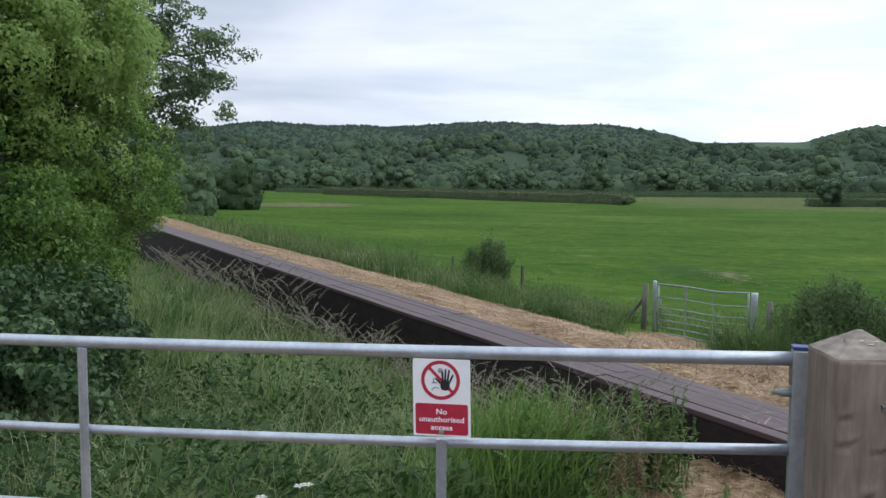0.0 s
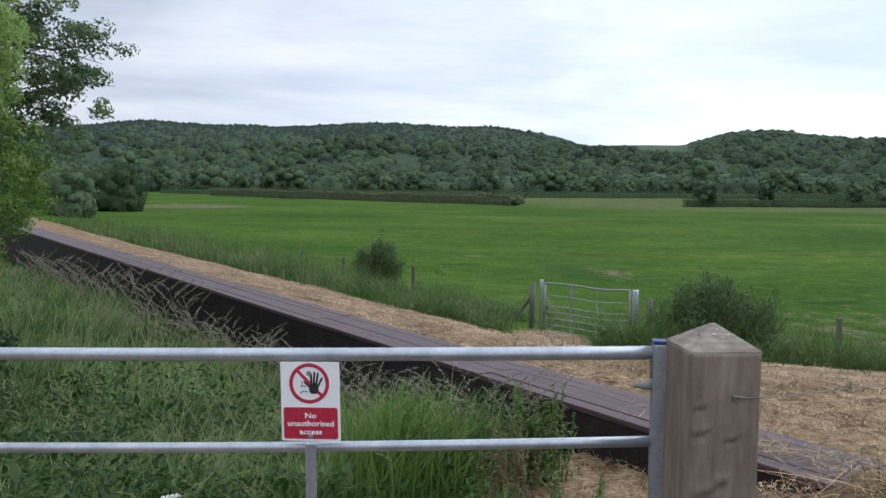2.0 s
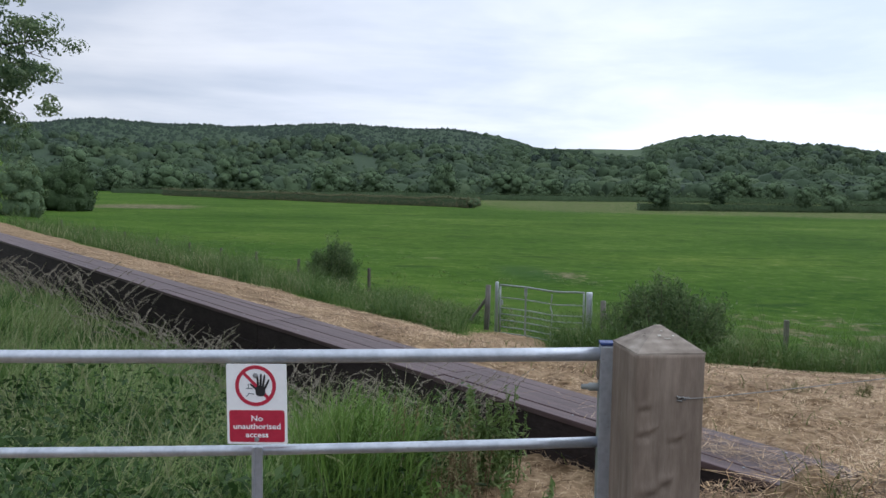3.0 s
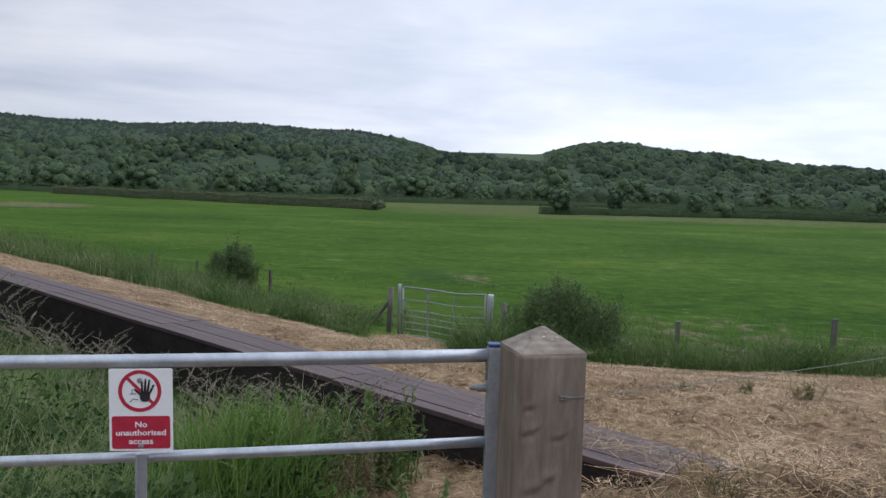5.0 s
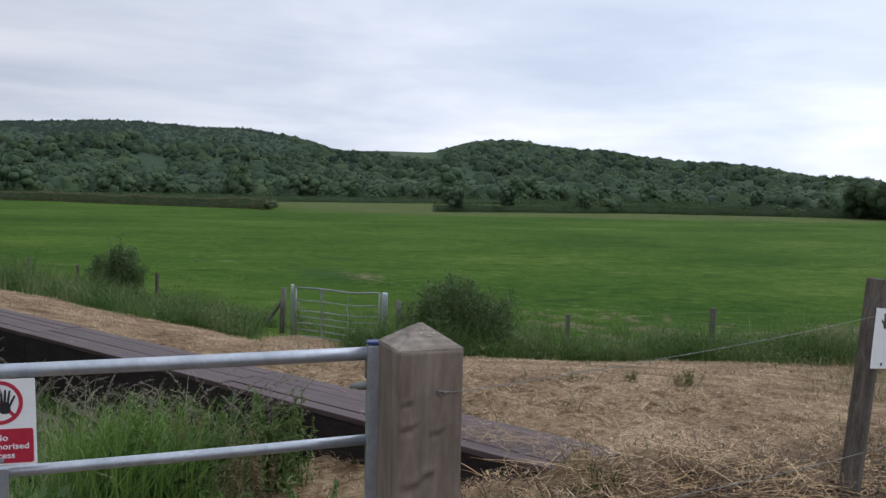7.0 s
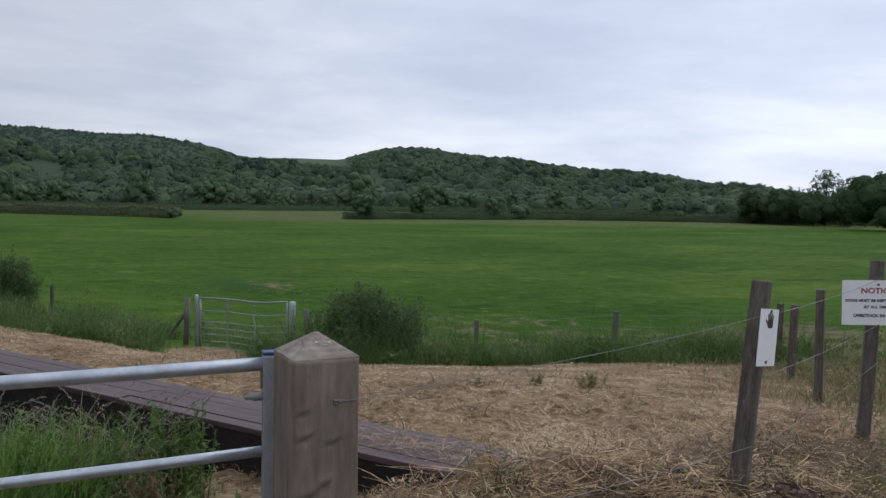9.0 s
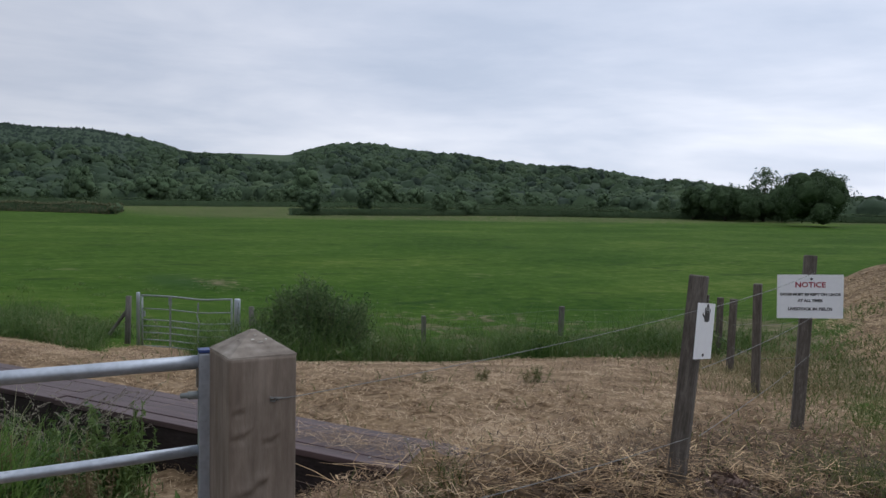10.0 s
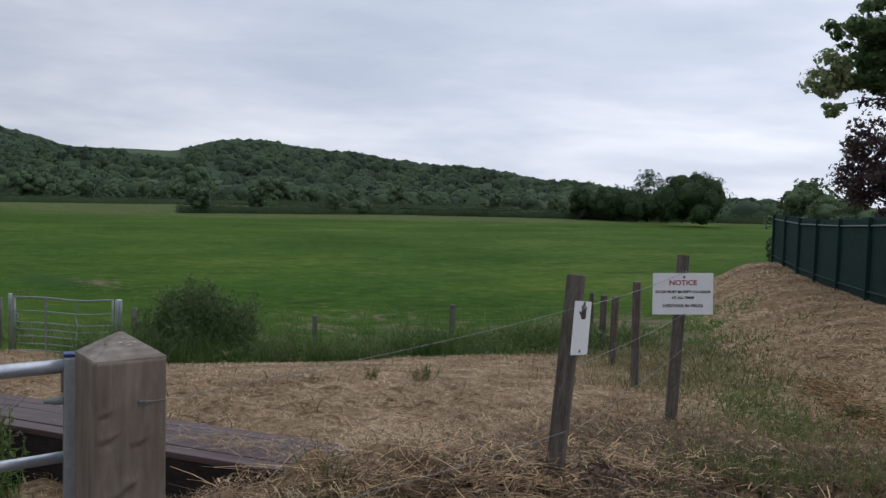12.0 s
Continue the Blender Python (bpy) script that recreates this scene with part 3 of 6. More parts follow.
def build_ground():
    radii = np.concatenate([np.linspace(0.0, 8.5, 120)[1:], np.linspace(8.5, 30, 90)[1:], 30 * np.geomspace(1, 115, 70)[1:]])
    turns = np.concatenate([np.linspace(-35, 75, 300, endpoint=False), np.linspace(75, 325, 60, endpoint=False)])
    az = np.radians(turns)
    r, th = np.meshgrid(radii, az, indexing="ij")
    x, y = r * np.sin(th), r * np.cos(th)
    z = land(x, y)
    v = np.stack([x, y, z], -1).reshape(-1, 3)
    n, m = len(radii), len(turns)
    i, j = np.meshgrid(np.arange(n - 1), np.arange(m), indexing="ij")
    k = (j + 1) % m
    q = np.stack([i * m + j, (i + 1) * m + j, (i + 1) * m + k, i * m + k], -1).reshape(-1, 4)[:, ::-1]
    v = np.vstack([v, [[0, 0, float(land(0, 0))]]])
    c = len(v) - 1
    inner = np.stack([np.full(m, c), np.arange(m), (np.arange(m) + 1) % m, np.full(m, c)], -1)[:, ::-1]
    me = raw_mesh("ground", v, q)
    bm = bmesh.new()
    bm.from_mesh(me)
    bm.verts.ensure_lookup_table()
    for _, p, s, _ in inner[:, ::-1]:
        bm.faces.new((bm.verts[c], bm.verts[s], bm.verts[p]))
    bm.to_mesh(me)
    bm.free()
    mask = straw_cover(v[:, 0], v[:, 1])
    dry = 0.95 * np.exp(-(((v[:, 0] + 26) / 10) ** 2 + ((v[:, 1] - 150) / 13) ** 2) ** 2)
    dry = np.maximum(dry, 0.45 * smooth(150, 175, v[:, 1] + 0.25 * v[:, 0]) * smooth(20, 60, v[:, 0]))
    s, a = bank_coords(v[:, 0], v[:, 1])
    rough = smooth(12, 15, s) * smooth(30, 20, s) * smooth(-1, 2, a) * smooth(16, 9, a)
    dry = np.maximum(dry, 0.8 * rough * smooth(-0.10, 0.40, ripple(v[:, 0] * 1.3, v[:, 1] * 1.3)))
    f = ((v[:, 0] - 8.8) * 0.735 + (v[:, 1] - 6.2) * 0.678)
    off = -(v[:, 0] - 8.8) * 0.678 + (v[:, 1] - 6.2) * 0.735
    dry = np.maximum(dry, 0.85 * smooth(-3.2, -2.0, off) * smooth(2.0, 1.0, off + 0.5 * ripple(v[:, 0], v[:, 1])) * smooth(-1.5, 0.5, f) * smooth(24, 16, f))
    spot = ((v[:, 0] - 13.2) / 1.1) ** 2 + ((v[:, 1] - 39.3) / 2.2) ** 2
    dry = np.maximum(dry, 0.75 * np.exp(-spot))
    lush = 0.8 * np.exp(-(((v[:, 0] - 11.6) / 1.5) ** 2 + ((v[:, 1] - 41.5) / 4.0) ** 2) ** 2)
    for name, values in (("straw", mask), ("dry", dry), ("lush", lush), ("thatch", thatch(v[:, 0], v[:, 1]))):
        at = me.attributes.new(name, "FLOAT", "POINT")
        at.data.foreach_set("value", values.astype(np.float32))
    me.polygons.foreach_set("use_smooth", [True] * len(me.polygons))
    me.materials.append(ground_material())
    tagged(new("ground", me), "green meadow sloping from a bank strewn with cut hay", "ground", kind="structure")


build_ground()


# ---- steel gate beside the camera ----
GATE_AT, GATE_WAY = Vector((0.70, 1.875, 0)), Vector((-0.977, 0.2145, 0))
GATE_TURN = math.degrees(math.atan2(GATE_WAY.y, GATE_WAY.x))


def on_gate(l, z, out=0.0):
    """A point l metres from the latch end, out metres towards the camera."""
    return GATE_AT + GATE_WAY * l + Vector((GATE_WAY.y, -GATE_WAY.x, 0)) * -out + Vector((0, 0, z))


def field_gate_near():
    g = thing("field_gate", pose(0, 0, 0), "galvanised tubular steel field gate, closed, carrying a warning sign", "gate")
    for z0, fall, bow, r in ((1.184, 0.036, 0.0045, 0.0168), (0.964, 0.062, 0.0085, 0.0132), (0.755, 0.075, 0.010, 0.0132), (0.56, 0.075, 0.010, 0.0132), (0.38, 0.075, 0.010, 0.0132), (0.2, 0.07, 0.010, 0.0132)):
        pts = [on_gate(3.4 * k / 14 - 0.012, z0 - fall * (3.4 * k / 14) + bow * (3.4 * k / 14) ** 2) for k in range(15)]
        part("rail", tube(pts, r, 14), STEEL, g, smooth=True)
    stile = part("stile", box(0.036, 0.036, 1.19, on_gate(-0.030, 0.612), 0.004, pose(0, 0, 0, 0, 0, GATE_TURN)), STEEL, g, "square galvanised end stile")
    part("cap", box(0.037, 0.037, 0.008, on_gate(-0.030, 1.212), 0.002, pose(0, 0, 0, 0, 0, GATE_TURN)), BLUECAP, stile, "blue plastic cap")
    for l, top in ((0.830, 0.932), (1.88, 1.118), (2.9, 1.10)):
        low = 0.06
        bm = box(0.024, 0.006, top - low, on_gate(l, (top + low) / 2, 0.019), 0.002, pose(0, 0, 0, 0, 0, GATE_TURN))
        bm = merge(bm, box(0.008, 0.022, top - low, on_gate(l + 0.011, (top + low) / 2, 0.014), 0.002, pose(0, 0, 0, 0, 0, GATE_TURN)))
        part("brace", bm, STEEL, g, "galvanised angle upright")
    # latch: a sprung bolt through the stile
    part("latch_bolt", tube([on_gate(l, 1.103, 0.004) for l in (-0.02, 0.011, 0.0125, 0.014, 0.029, 0.031)], [0.0105, 0.0105, 0.009, 0.007, 0.0065, 0.004], 12), DULLSTEEL, g, "round sprung latch bolt", True)
    # dark slip colours in the shade of a notch above the bolt
    part("latch_plate", box(0.006, 0.02, 0.05, on_gate(-0.010, 1.148, 0.004), 0.002, pose(0, 0, 0, 0, 0, GATE_TURN)), KNOT, g, "dark slip in place of a notch in the stile")
    return g


field_gate_near()


def warning_sign():
    m = Matrix.Translation(on_gate(0.829, 1.044, 0.030)) @ pose(0, 0, 0, -1, -1.2, GATE_TURN - 180)
    g = thing("warning_sign", m, "white plastic sign with a red panel, screwed to the gate", "sign")
    part("panel", plate(rounded(0.150, 0.200, 0.003), 0.003), WHITE, g)
    part("red_panel", plate([(x, z) for x, z in rounded(0.138, 0.080, 0.006, 0, -0.055)], 0.0036), RED, g, "red printed panel")
    part("prohibition_ring", merge(ring(0.051, 0.042, -0.002, 0.046, 0.0038), plate([(-0.037, 0.078), (-0.032, 0.084), (0.035, 0.015), (0.029, 0.010)], 0.0037)), RED, g, "red ring with a slanting bar")
    # open palm symbol
    bits = [plate(rounded(0.024, 0.026, 0.009, 0.010, 0.033), 0.0044)]
    for x0, z0, x1, z1 in ((-0.001, 0.038, -0.014, 0.050), (0.004, 0.042, 0.003, 0.069), (0.010, 0.043, 0.012, 0.074), (0.016, 0.042, 0.021, 0.072), (0.020, 0.038, 0.031, 0.060)):
        d = Vector((x1 - x0, z1 - z0)).normalized() * 0.0027
        bits.append(plate([(x0 - d.y, z0 + d.x), (x0 + d.y, z0 - d.x), (x1 + d.y * 0.8, z1 - d.x * 0.8), (x1 + d.x, z1 + d.y), (x1 - d.y * 0.8, z1 + d.x * 0.8)], 0.0044))
    part("palm_symbol", merge(*bits), BLACK, g, "black palm symbol")
    marks = [plate(rounded(0.016, 0.0022, 0.001, -0.018, 0.039), 0.0041), plate(rounded(0.0022, 0.012, 0.001, -0.020, 0.045), 0.0041),
             plate([(-0.026, 0.020), (-0.024, 0.019), (-0.018, 0.026), (-0.006, 0.024), (-0.006, 0.026), (-0.019, 0.028)], 0.0041)]
    part("small_marks", merge(*marks), GREYPRINT, g, "thin grey drawn lines")
    for k, (text, z) in enumerate((("No", -0.036), ("unauthorised", -0.056), ("access", -0.077))):
        lettering("lettering", text, 0.0195, (0, -0.0042, z), WHITE, g, 0.0003, 1.16, "white printed letters")
    for x, z in ((-0.002, 0.072), (-0.001, -0.088)):
        part("screw", tube([(x, 0, z), (x, -0.005, z), (x, -0.0062, z)], [0.0065, 0.0065, 0.004], 14), SCREW, g, "dull zinc screw head")


warning_sign()


# ---- big timber gate post ----
def gate_post():
    g = thing("gate_post", pose(0.793, 1.717, 0.003, 0, 0, -2), "weathered square timber gate post with a pyramid top", "post")
    w = 0.0795
    # a sawn shaft with slight hollows, and gouges in its front face
    gouges = ((-0.052, 1.048, 0.021, 0.008), (0.0175, 1.034, 0.017, 0.006), (-0.056, 1.106, 0.012, 0.006), (-0.040, 0.91, 0.028, 0.013), (-0.005, 0.935, 0.014, 0.010), (0.03, 0.7, 0.02, 0.014))
    across, rows = 30, 150
    rim = []
    for cx, cy, dx, dy in ((-1, -1, 1, 0), (1, -1, 0, 1), (1, 1, -1, 0), (-1, 1, 0, -1)):
        for k in range(across):
            f = 2 * k / across
            rim.append((w * (cx + dx * f), w * (cy + dy * f), dy, -dx, min(f, 2 - f) * w))
    bm = bmesh.new()
    grid = []
    for r in range(rows + 1):
        z, ring_verts = 1.2255 * r / rows, []
        for x, y, nx, ny, inset in rim:
            d = -0.0028 * math.exp(-(inset / 0.003) ** 2) + 0.0011 * noise.noise(Vector((x * 60, y * 60, z * 3))) + 0.0005 * noise.noise(Vector((x * 190, y * 190, z * 9)))
            if ny < -0.5:
                for gx, gz, rx, rz in gouges:
                    u, h = (x - gx) / rx, (z - gz - 0.25 * (x - gx) - 8 * (x - gx) ** 2) / rz
                    d += 0.0055 * math.exp(-u * u - (h - 0.9) ** 2) - 0.0078 * math.exp(-u * u - (h + 0.5) ** 2)
                # a drying crack down the face
                d -= 0.0032 * math.exp(-((x + 0.004 - 0.003 * math.sin(23 * z)) / 0.0018) ** 2) * float(smooth(1.06, 1.02, z))
            if nx < -0.5:
                d -= 0.006 * math.exp(-((y - 0.016 - 0.001 * math.sin(40 * z)) / 0.0016) ** 2) * float(smooth(1.0, 1.03, z) * smooth(1.14, 1.11, z))
            ring_verts.append(bm.verts.new((x + nx * d, y + ny * d, z)))
        grid.append(ring_verts)
    n = len(rim)
    for r in range(rows):
        for k in range(n):
            bm.faces.new((grid[r][k], grid[r][(k + 1) % n], grid[r + 1][(k + 1) % n], grid[r + 1][k]))
    bm.faces.new(grid[-1])
    part("shaft", bm, OAK, g, "", True)
    bm = bmesh.new()
    base = [bm.verts.new((x * w, y * w, 1.2255)) for x, y in ((-1, -1), (1, -1), (1, 1), (-1, 1))]
    skirt = [bm.verts.new((x * w * 0.995, y * w * 0.995, 1.2295)) for x, y in ((-1, -1), (1, -1), (1, 1), (-1, 1))]
    tip = [bm.verts.new((x * 0.006, y * 0.006, 1.2785)) for x, y in ((-1, -1), (1, -1), (1, 1), (-1, 1))]
    for a, b in ((base, skirt), (skirt, tip)):
        for k in range(4):
            bm.faces.new((a[k], a[(k + 1) % 4], b[(k + 1) % 4], b[k]))
    bm.faces.new(tip)
    top = part("pyramid_top", bm, CAPWOOD, g, "pale weathered pyramid top")
    # dried pale flecks and a short check on the sloping faces
    rng = random.Random(8)

    def on_face(u, f, side):
        r = w * 0.995 + (0.006 - w * 0.995) * f
        z = 1.2295 + 0.049 * f + 0.0006
        return (u * r, -r - 0.0004, z) if side == "front" else (-r - 0.0004, u * r, z)
    for side, u, f, long, wide, mat, what in (("front", -0.35, 0.62, 0.010, 0.0045, FLECK, "fleck"), ("front", 0.1, 0.50, 0.016, 0.003, FLECK, "fleck"), ("front", 0.55, 0.60, 0.007, 0.005, FLECK, "fleck"), ("front", -0.1, 0.78, 0.006, 0.003, FLECK, "fleck"),
                                              ("left", -0.45, 0.55, 0.015, 0.0028, KNOT, "check"), ("left", -0.15, 0.62, 0.012, 0.002, KNOT, "check")):
        bm = bmesh.new()
        x, y, z = on_face(u, f, side)
        ring_pts = []
        for k in range(9):
            a = k * math.tau / 9
            j = 0.65 + 0.6 * rng.random()
            p, q = math.cos(a) * long * 0.5 * j, math.sin(a) * wide * 0.5 * j
            ring_pts.append(bm.verts.new((x + p, y + q * 0.84, z + q * 0.55) if side == "front" else (x + q * 0.84, y - p, z + q * 0.55)))
        face = bm.faces.new(ring_pts)
        lift = Vector((0, -0.55, 0.84)) if side == "front" else Vector((-0.55, 0, 0.84))
        out = bmesh.ops.extrude_face_region(bm, geom=[face])
        bmesh.ops.translate(bm, vec=lift * 0.0008, verts=[e for e in out["geom"] if isinstance(e, bmesh.types.BMVert)])
        bmesh.ops.recalc_face_normals(bm, faces=bm.faces[:])
        part(what, bm, mat, top, "pale dried fleck" if what == "fleck" else "dark drying check")


gate_post()


def strand(a, b, r=0.0016, sag=0.02, n=14):
    a, b = Vector(a), Vector(b)
    return tube([a.lerp(b, k / n) - Vector((0, 0, sag * 4 * (k / n) * (1 - k / n))) for k in range(n + 1)], r, 6)


# ---- boardwalk ----
DECK_AT = (1.81, 4.58, 0.15)
DECK_TURN = math.degrees(math.atan2(ALONG[1], ALONG[0])) + 0.5
DECK_START, DECK_END, DECK_WIDE = -1.25, 41.0, 0.52


def boardwalk():
    rng = random.Random(4)
    m = pose(*DECK_AT, 0, 0, DECK_TURN)
    g = thing("boardwalk", m, "long low boardwalk of purplish brown plastic planks on a bank", "boardwalk")
    # local x runs along, local y runs towards the camera's side
    lines, gap = 5, 0.003
    w = (DECK_WIDE + 0.03) / lines
    span = 2.95
    shapes = []
    for k in range(3):
        bm = box(span - 0.008, w - gap, 0.036, (0, 0, -0.018), 0.005)
        shapes.append(finish("plank", bm, PLANK))
    for i in range(lines):
        y = -DECK_WIDE + w * (i + 0.5)
        k, x = 0, DECK_START + (rng.choice((0, 0, -0.12)) if i > 2 else 0)
        while x < DECK_END:
            share("plank", shapes[k % 3], g, pose(x + span / 2, y, rng.uniform(-0.003, 0.003), rng.uniform(-0.25, 0.25), rng.uniform(-0.06, 0.06), 0))
            x, k = x + span, k + 1
    for side, y in (("front", 0.0), ("back", -DECK_WIDE - 0.02)):
        x = DECK_START + 0.05
        while x < DECK_END:
            for row in range(5 if side == "front" else 1):
                part("edge_board", box(2.94, 0.04, 0.196, (x + 1.47, y + 0.004 * (row % 2), -0.136 - 0.2 * row), 0.004), FASCIA, g, "dark edge board")
            x += 2.95
    x = DECK_START + 0.4
    while x < 20:
        part("joist", box(0.07, DECK_WIDE - 0.02, 0.1, (x, -DECK_WIDE / 2, -0.09)), FASCIA, g)
        for y in (-0.05, -DECK_WIDE + 0.06):
            for dx in (0.0,):
                part("screw_head", tube([(x + dx, y, 0.0), (x + dx, y, 0.0045)], 0.007, 8), SCREW, g)
        x += 1.2


boardwalk()


# ---- far gate and fences ----
def ground_z(x, y):
    return float(land(x, y))


def far_gate():
    a, b = Vector((4.35, 17.935, 0)), Vector((5.88, 16.495, 0))
    length = (b - a).length
    turn = math.degrees(math.atan2(b.y - a.y, b.x - a.x))
    g = thing("field_gate", pose(a.x, a.y, -1.74, 0, 0, turn), "galvanised seven-bar field gate, shut, between grassy verges", "gate")
    heights = (0.05, 0.185, 0.335, 0.47, 0.605, 0.835, 1.11)
    for k, h in enumerate(heights):
        end = length - 0.05
        # the rails are knocked down and back beside the second upright
        dent = 0.045
        pts = [(0.04 + (end - 0.04) * f, 0.5 * dent * math.exp(-((f - 0.63) / 0.12) ** 2), h - dent * math.exp(-((f - 0.66) / 0.22) ** 2)) for f in (0, 0.2, 0.34, 0.46, 0.56, 0.64, 0.74, 0.86, 1.0)]
        part("rail", tube(pts, 0.019 if k == 6 else 0.0135, 8), DULLSTEEL, g, smooth=True)
    for x, z in ((0.05, 1.1), (length - 0.06, 1.1)):
        part("stile", tube([(x, 0, 0.03), (x, 0, z)], 0.022, 8), DULLSTEEL, g, smooth=True)
    part("upright", box(0.04, 0.008, 1.06, (length * 0.33, -0.02, 0.57), 0.002), DULLSTEEL, g)
    part("head_plate", box(0.075, 0.008, 0.17, (length * 0.33, -0.024, 1.01), 0.002), DULLSTEEL, g, "wide steel plate under the top rail")
    bent = [(length * 0.62 + dx, -0.016 + dy, z) for dx, dy, z in ((0, 0, 0.03), (0.005, 0.01, 0.35), (0.02, 0.02, 0.58), (-0.03, 0.035, 0.72), (-0.01, 0.03, 0.86), (0.0, 0.03, 1.0))]
    part("upright", tube(bent, 0.017, 6), DULLSTEEL, g, "bent upright of flat steel")
    part("latch", box(0.05, 0.05, 0.12, (0.08, 0.02, 0.72), 0.008), DULLSTEEL, g)
    for name, x, r, top in (("slam_post", -0.04, 0.04, 1.17), ("hanging_post", length + 0.06, 0.065, 1.12)):
        p = thing("steel_gate_post", pose(*(a + (b - a) * (x / length)), 0) , "round galvanised steel gate post in the grass", "post", "posts of the far gate")
        p.location.z = -1.74
        part("shaft", tube([(0, 0, -0.35), (0, 0, top - 0.015), (0, 0, top)], [r, r, r * 0.9], 16), STEEL, p, smooth=True)
    for at, lean, h, r in (((4.17, 18.28), 2, 1.06, 0.062), ((6.16, 16.2), -2, 0.98, 0.058)):
        p = thing("timber_strainer_post", pose(*at, -1.74, 0, lean, 20), "old grey round timber post beside the far gate", "post", "timber posts of the far gate")
        part("shaft", tube([(0, 0, -0.4), (0, 0, 0.6), (0, 0, h)], [r, r, r * 0.96], 10), OLDSTAKE, p, smooth=True)
        sx = -1 if lean > 0 else 1
        d = Vector((ALONG[0], ALONG[1], 0)) * (1 if lean > 0 else -1)
        part("strut", tube([Vector((0, 0, h * 0.75)), Vector((0, 0, 0.22)) + d * 0.42], 0.04, 8), OLDSTAKE, p, "slanting timber strut")


far_gate()


def stake(g, base, top, w, mat=None, name="post"):
    """A square sawn stake between two points, with worn edges."""
    b, t = Vector(base), Vector(top)
    d = t - b
    q = d.to_track_quat("Z", "Y").to_matrix().to_4x4()
    bm = box(w, w, d.length + 0.3, (0, 0, d.length / 2 - 0.15), w * 0.07, None, 1)
    ob = part(name, bm, mat or STAKE, g)
    ob.matrix_basis = Matrix.Translation(b) @ q @ pose(0, 0, 0, 0, 0, 28)
    return ob


def field_fence(posts, heights, label, w=0.09, mat=None, wires=(0.35, 0.65, 0.92), leans=None):
    g = thing("field_fence", pose(0, 0, 0), label, "fence")
    tops = []
    for k, ((x, y), h) in enumerate(zip(posts, heights)):
        z = ground_z(x, y)
        lx, ly = (leans or {}).get(k, (0.03 * math.sin(k * 2.1), 0.03 * math.cos(k * 1.7)))
        stake(g, (x, y, z), (x + lx, y + ly, z + h), w, mat)
        tops.append((Vector((x, y, z)), Vector((x + lx, y + ly, z + h))))
    for f in wires:
        for (b0, t0), (b1, t1) in zip(tops, tops[1:]):
            part("wire", strand(b0.lerp(t0, f), b1.lerp(t1, f), 0.002, 0.015), WIRE, g)
    return g


# the line beyond the sign posts
field_fence([(8.8, 6.2), (10.88, 8.2), (13.1, 10.2), (15.6, 12.55)], [1.33, 1.14, 1.12, 1.12], "wire fence on dark sawn timber stakes down the bank", 0.095)
# along the foot of the bank, right and left of the gate
field_fence([(14.6, 11.9), (12.75, 14.3), (10.95, 17.3), (8.6, 18.7)], [0.9, 1.0, 0.98, 1.0], "old stock fence with grey stakes in tall grass", 0.1, OLDSTAKE)
field_fence([from_bank(10.6 - 0.012 * (a - 14) ** 1.6, a) for a in (19.2, 23.5, 26.4, 29.2, 32.0, 35.0, 38.4, 42.0, 46.0)], [0.84, 0.76, 0.78, 0.72, 0.76, 0.74, 0.76, 0.72, 0.74],
            "long stock fence with dark stakes along the verge", 0.08)


def sign_post_near():
    g = thing("sign_post", pose(0, 0, 0), "leaning dark sawn stake with a small white sign", "sign post")
    base, top = Vector((3.50, 2.80, -0.06)), Vector((3.64, 2.80, 1.205))
    stake(g, base, top, 0.088)
    m = Matrix.Translation((3.622, 2.74, 0.918)) @ pose(0, 0, 0, 0, 6.5, 14)
    sign = part("panel", plate(rounded(0.2, 0.292, 0.002), 0.003), WHITE, g, "white plastic sign")
    sign.matrix_basis = m
    bits = [plate(rounded(0.06, 0.048, 0.016, 0.012, 0.072), 0.0036)]
    for x0, z0, x1, z1 in ((-0.012, 0.068, -0.040, 0.090), (-0.008, 0.09, -0.014, 0.122), (0.006, 0.09, 0.004, 0.130), (0.02, 0.09, 0.024, 0.128), (0.034, 0.088, 0.044, 0.116)):
        d = Vector((x1 - x0, z1 - z0)).normalized() * 0.0062
        bits.append(plate([(x0 - d.y, z0 + d.x), (x0 + d.y, z0 - d.x), (x1 + d.y, z1 - d.x), (x1 - d.y, z1 + d.x)], 0.0036))
    part("palm_symbol", merge(*bits), BLACK, sign, "black palm symbol")
    for x, z in ((0.012, 0.135), (0.0, -0.125)):
        part("screw", tube([(x, 0, z), (x, -0.006, z)], 0.008, 12), BLACK, sign, "dark screw head")
    return top


sign_post_near()


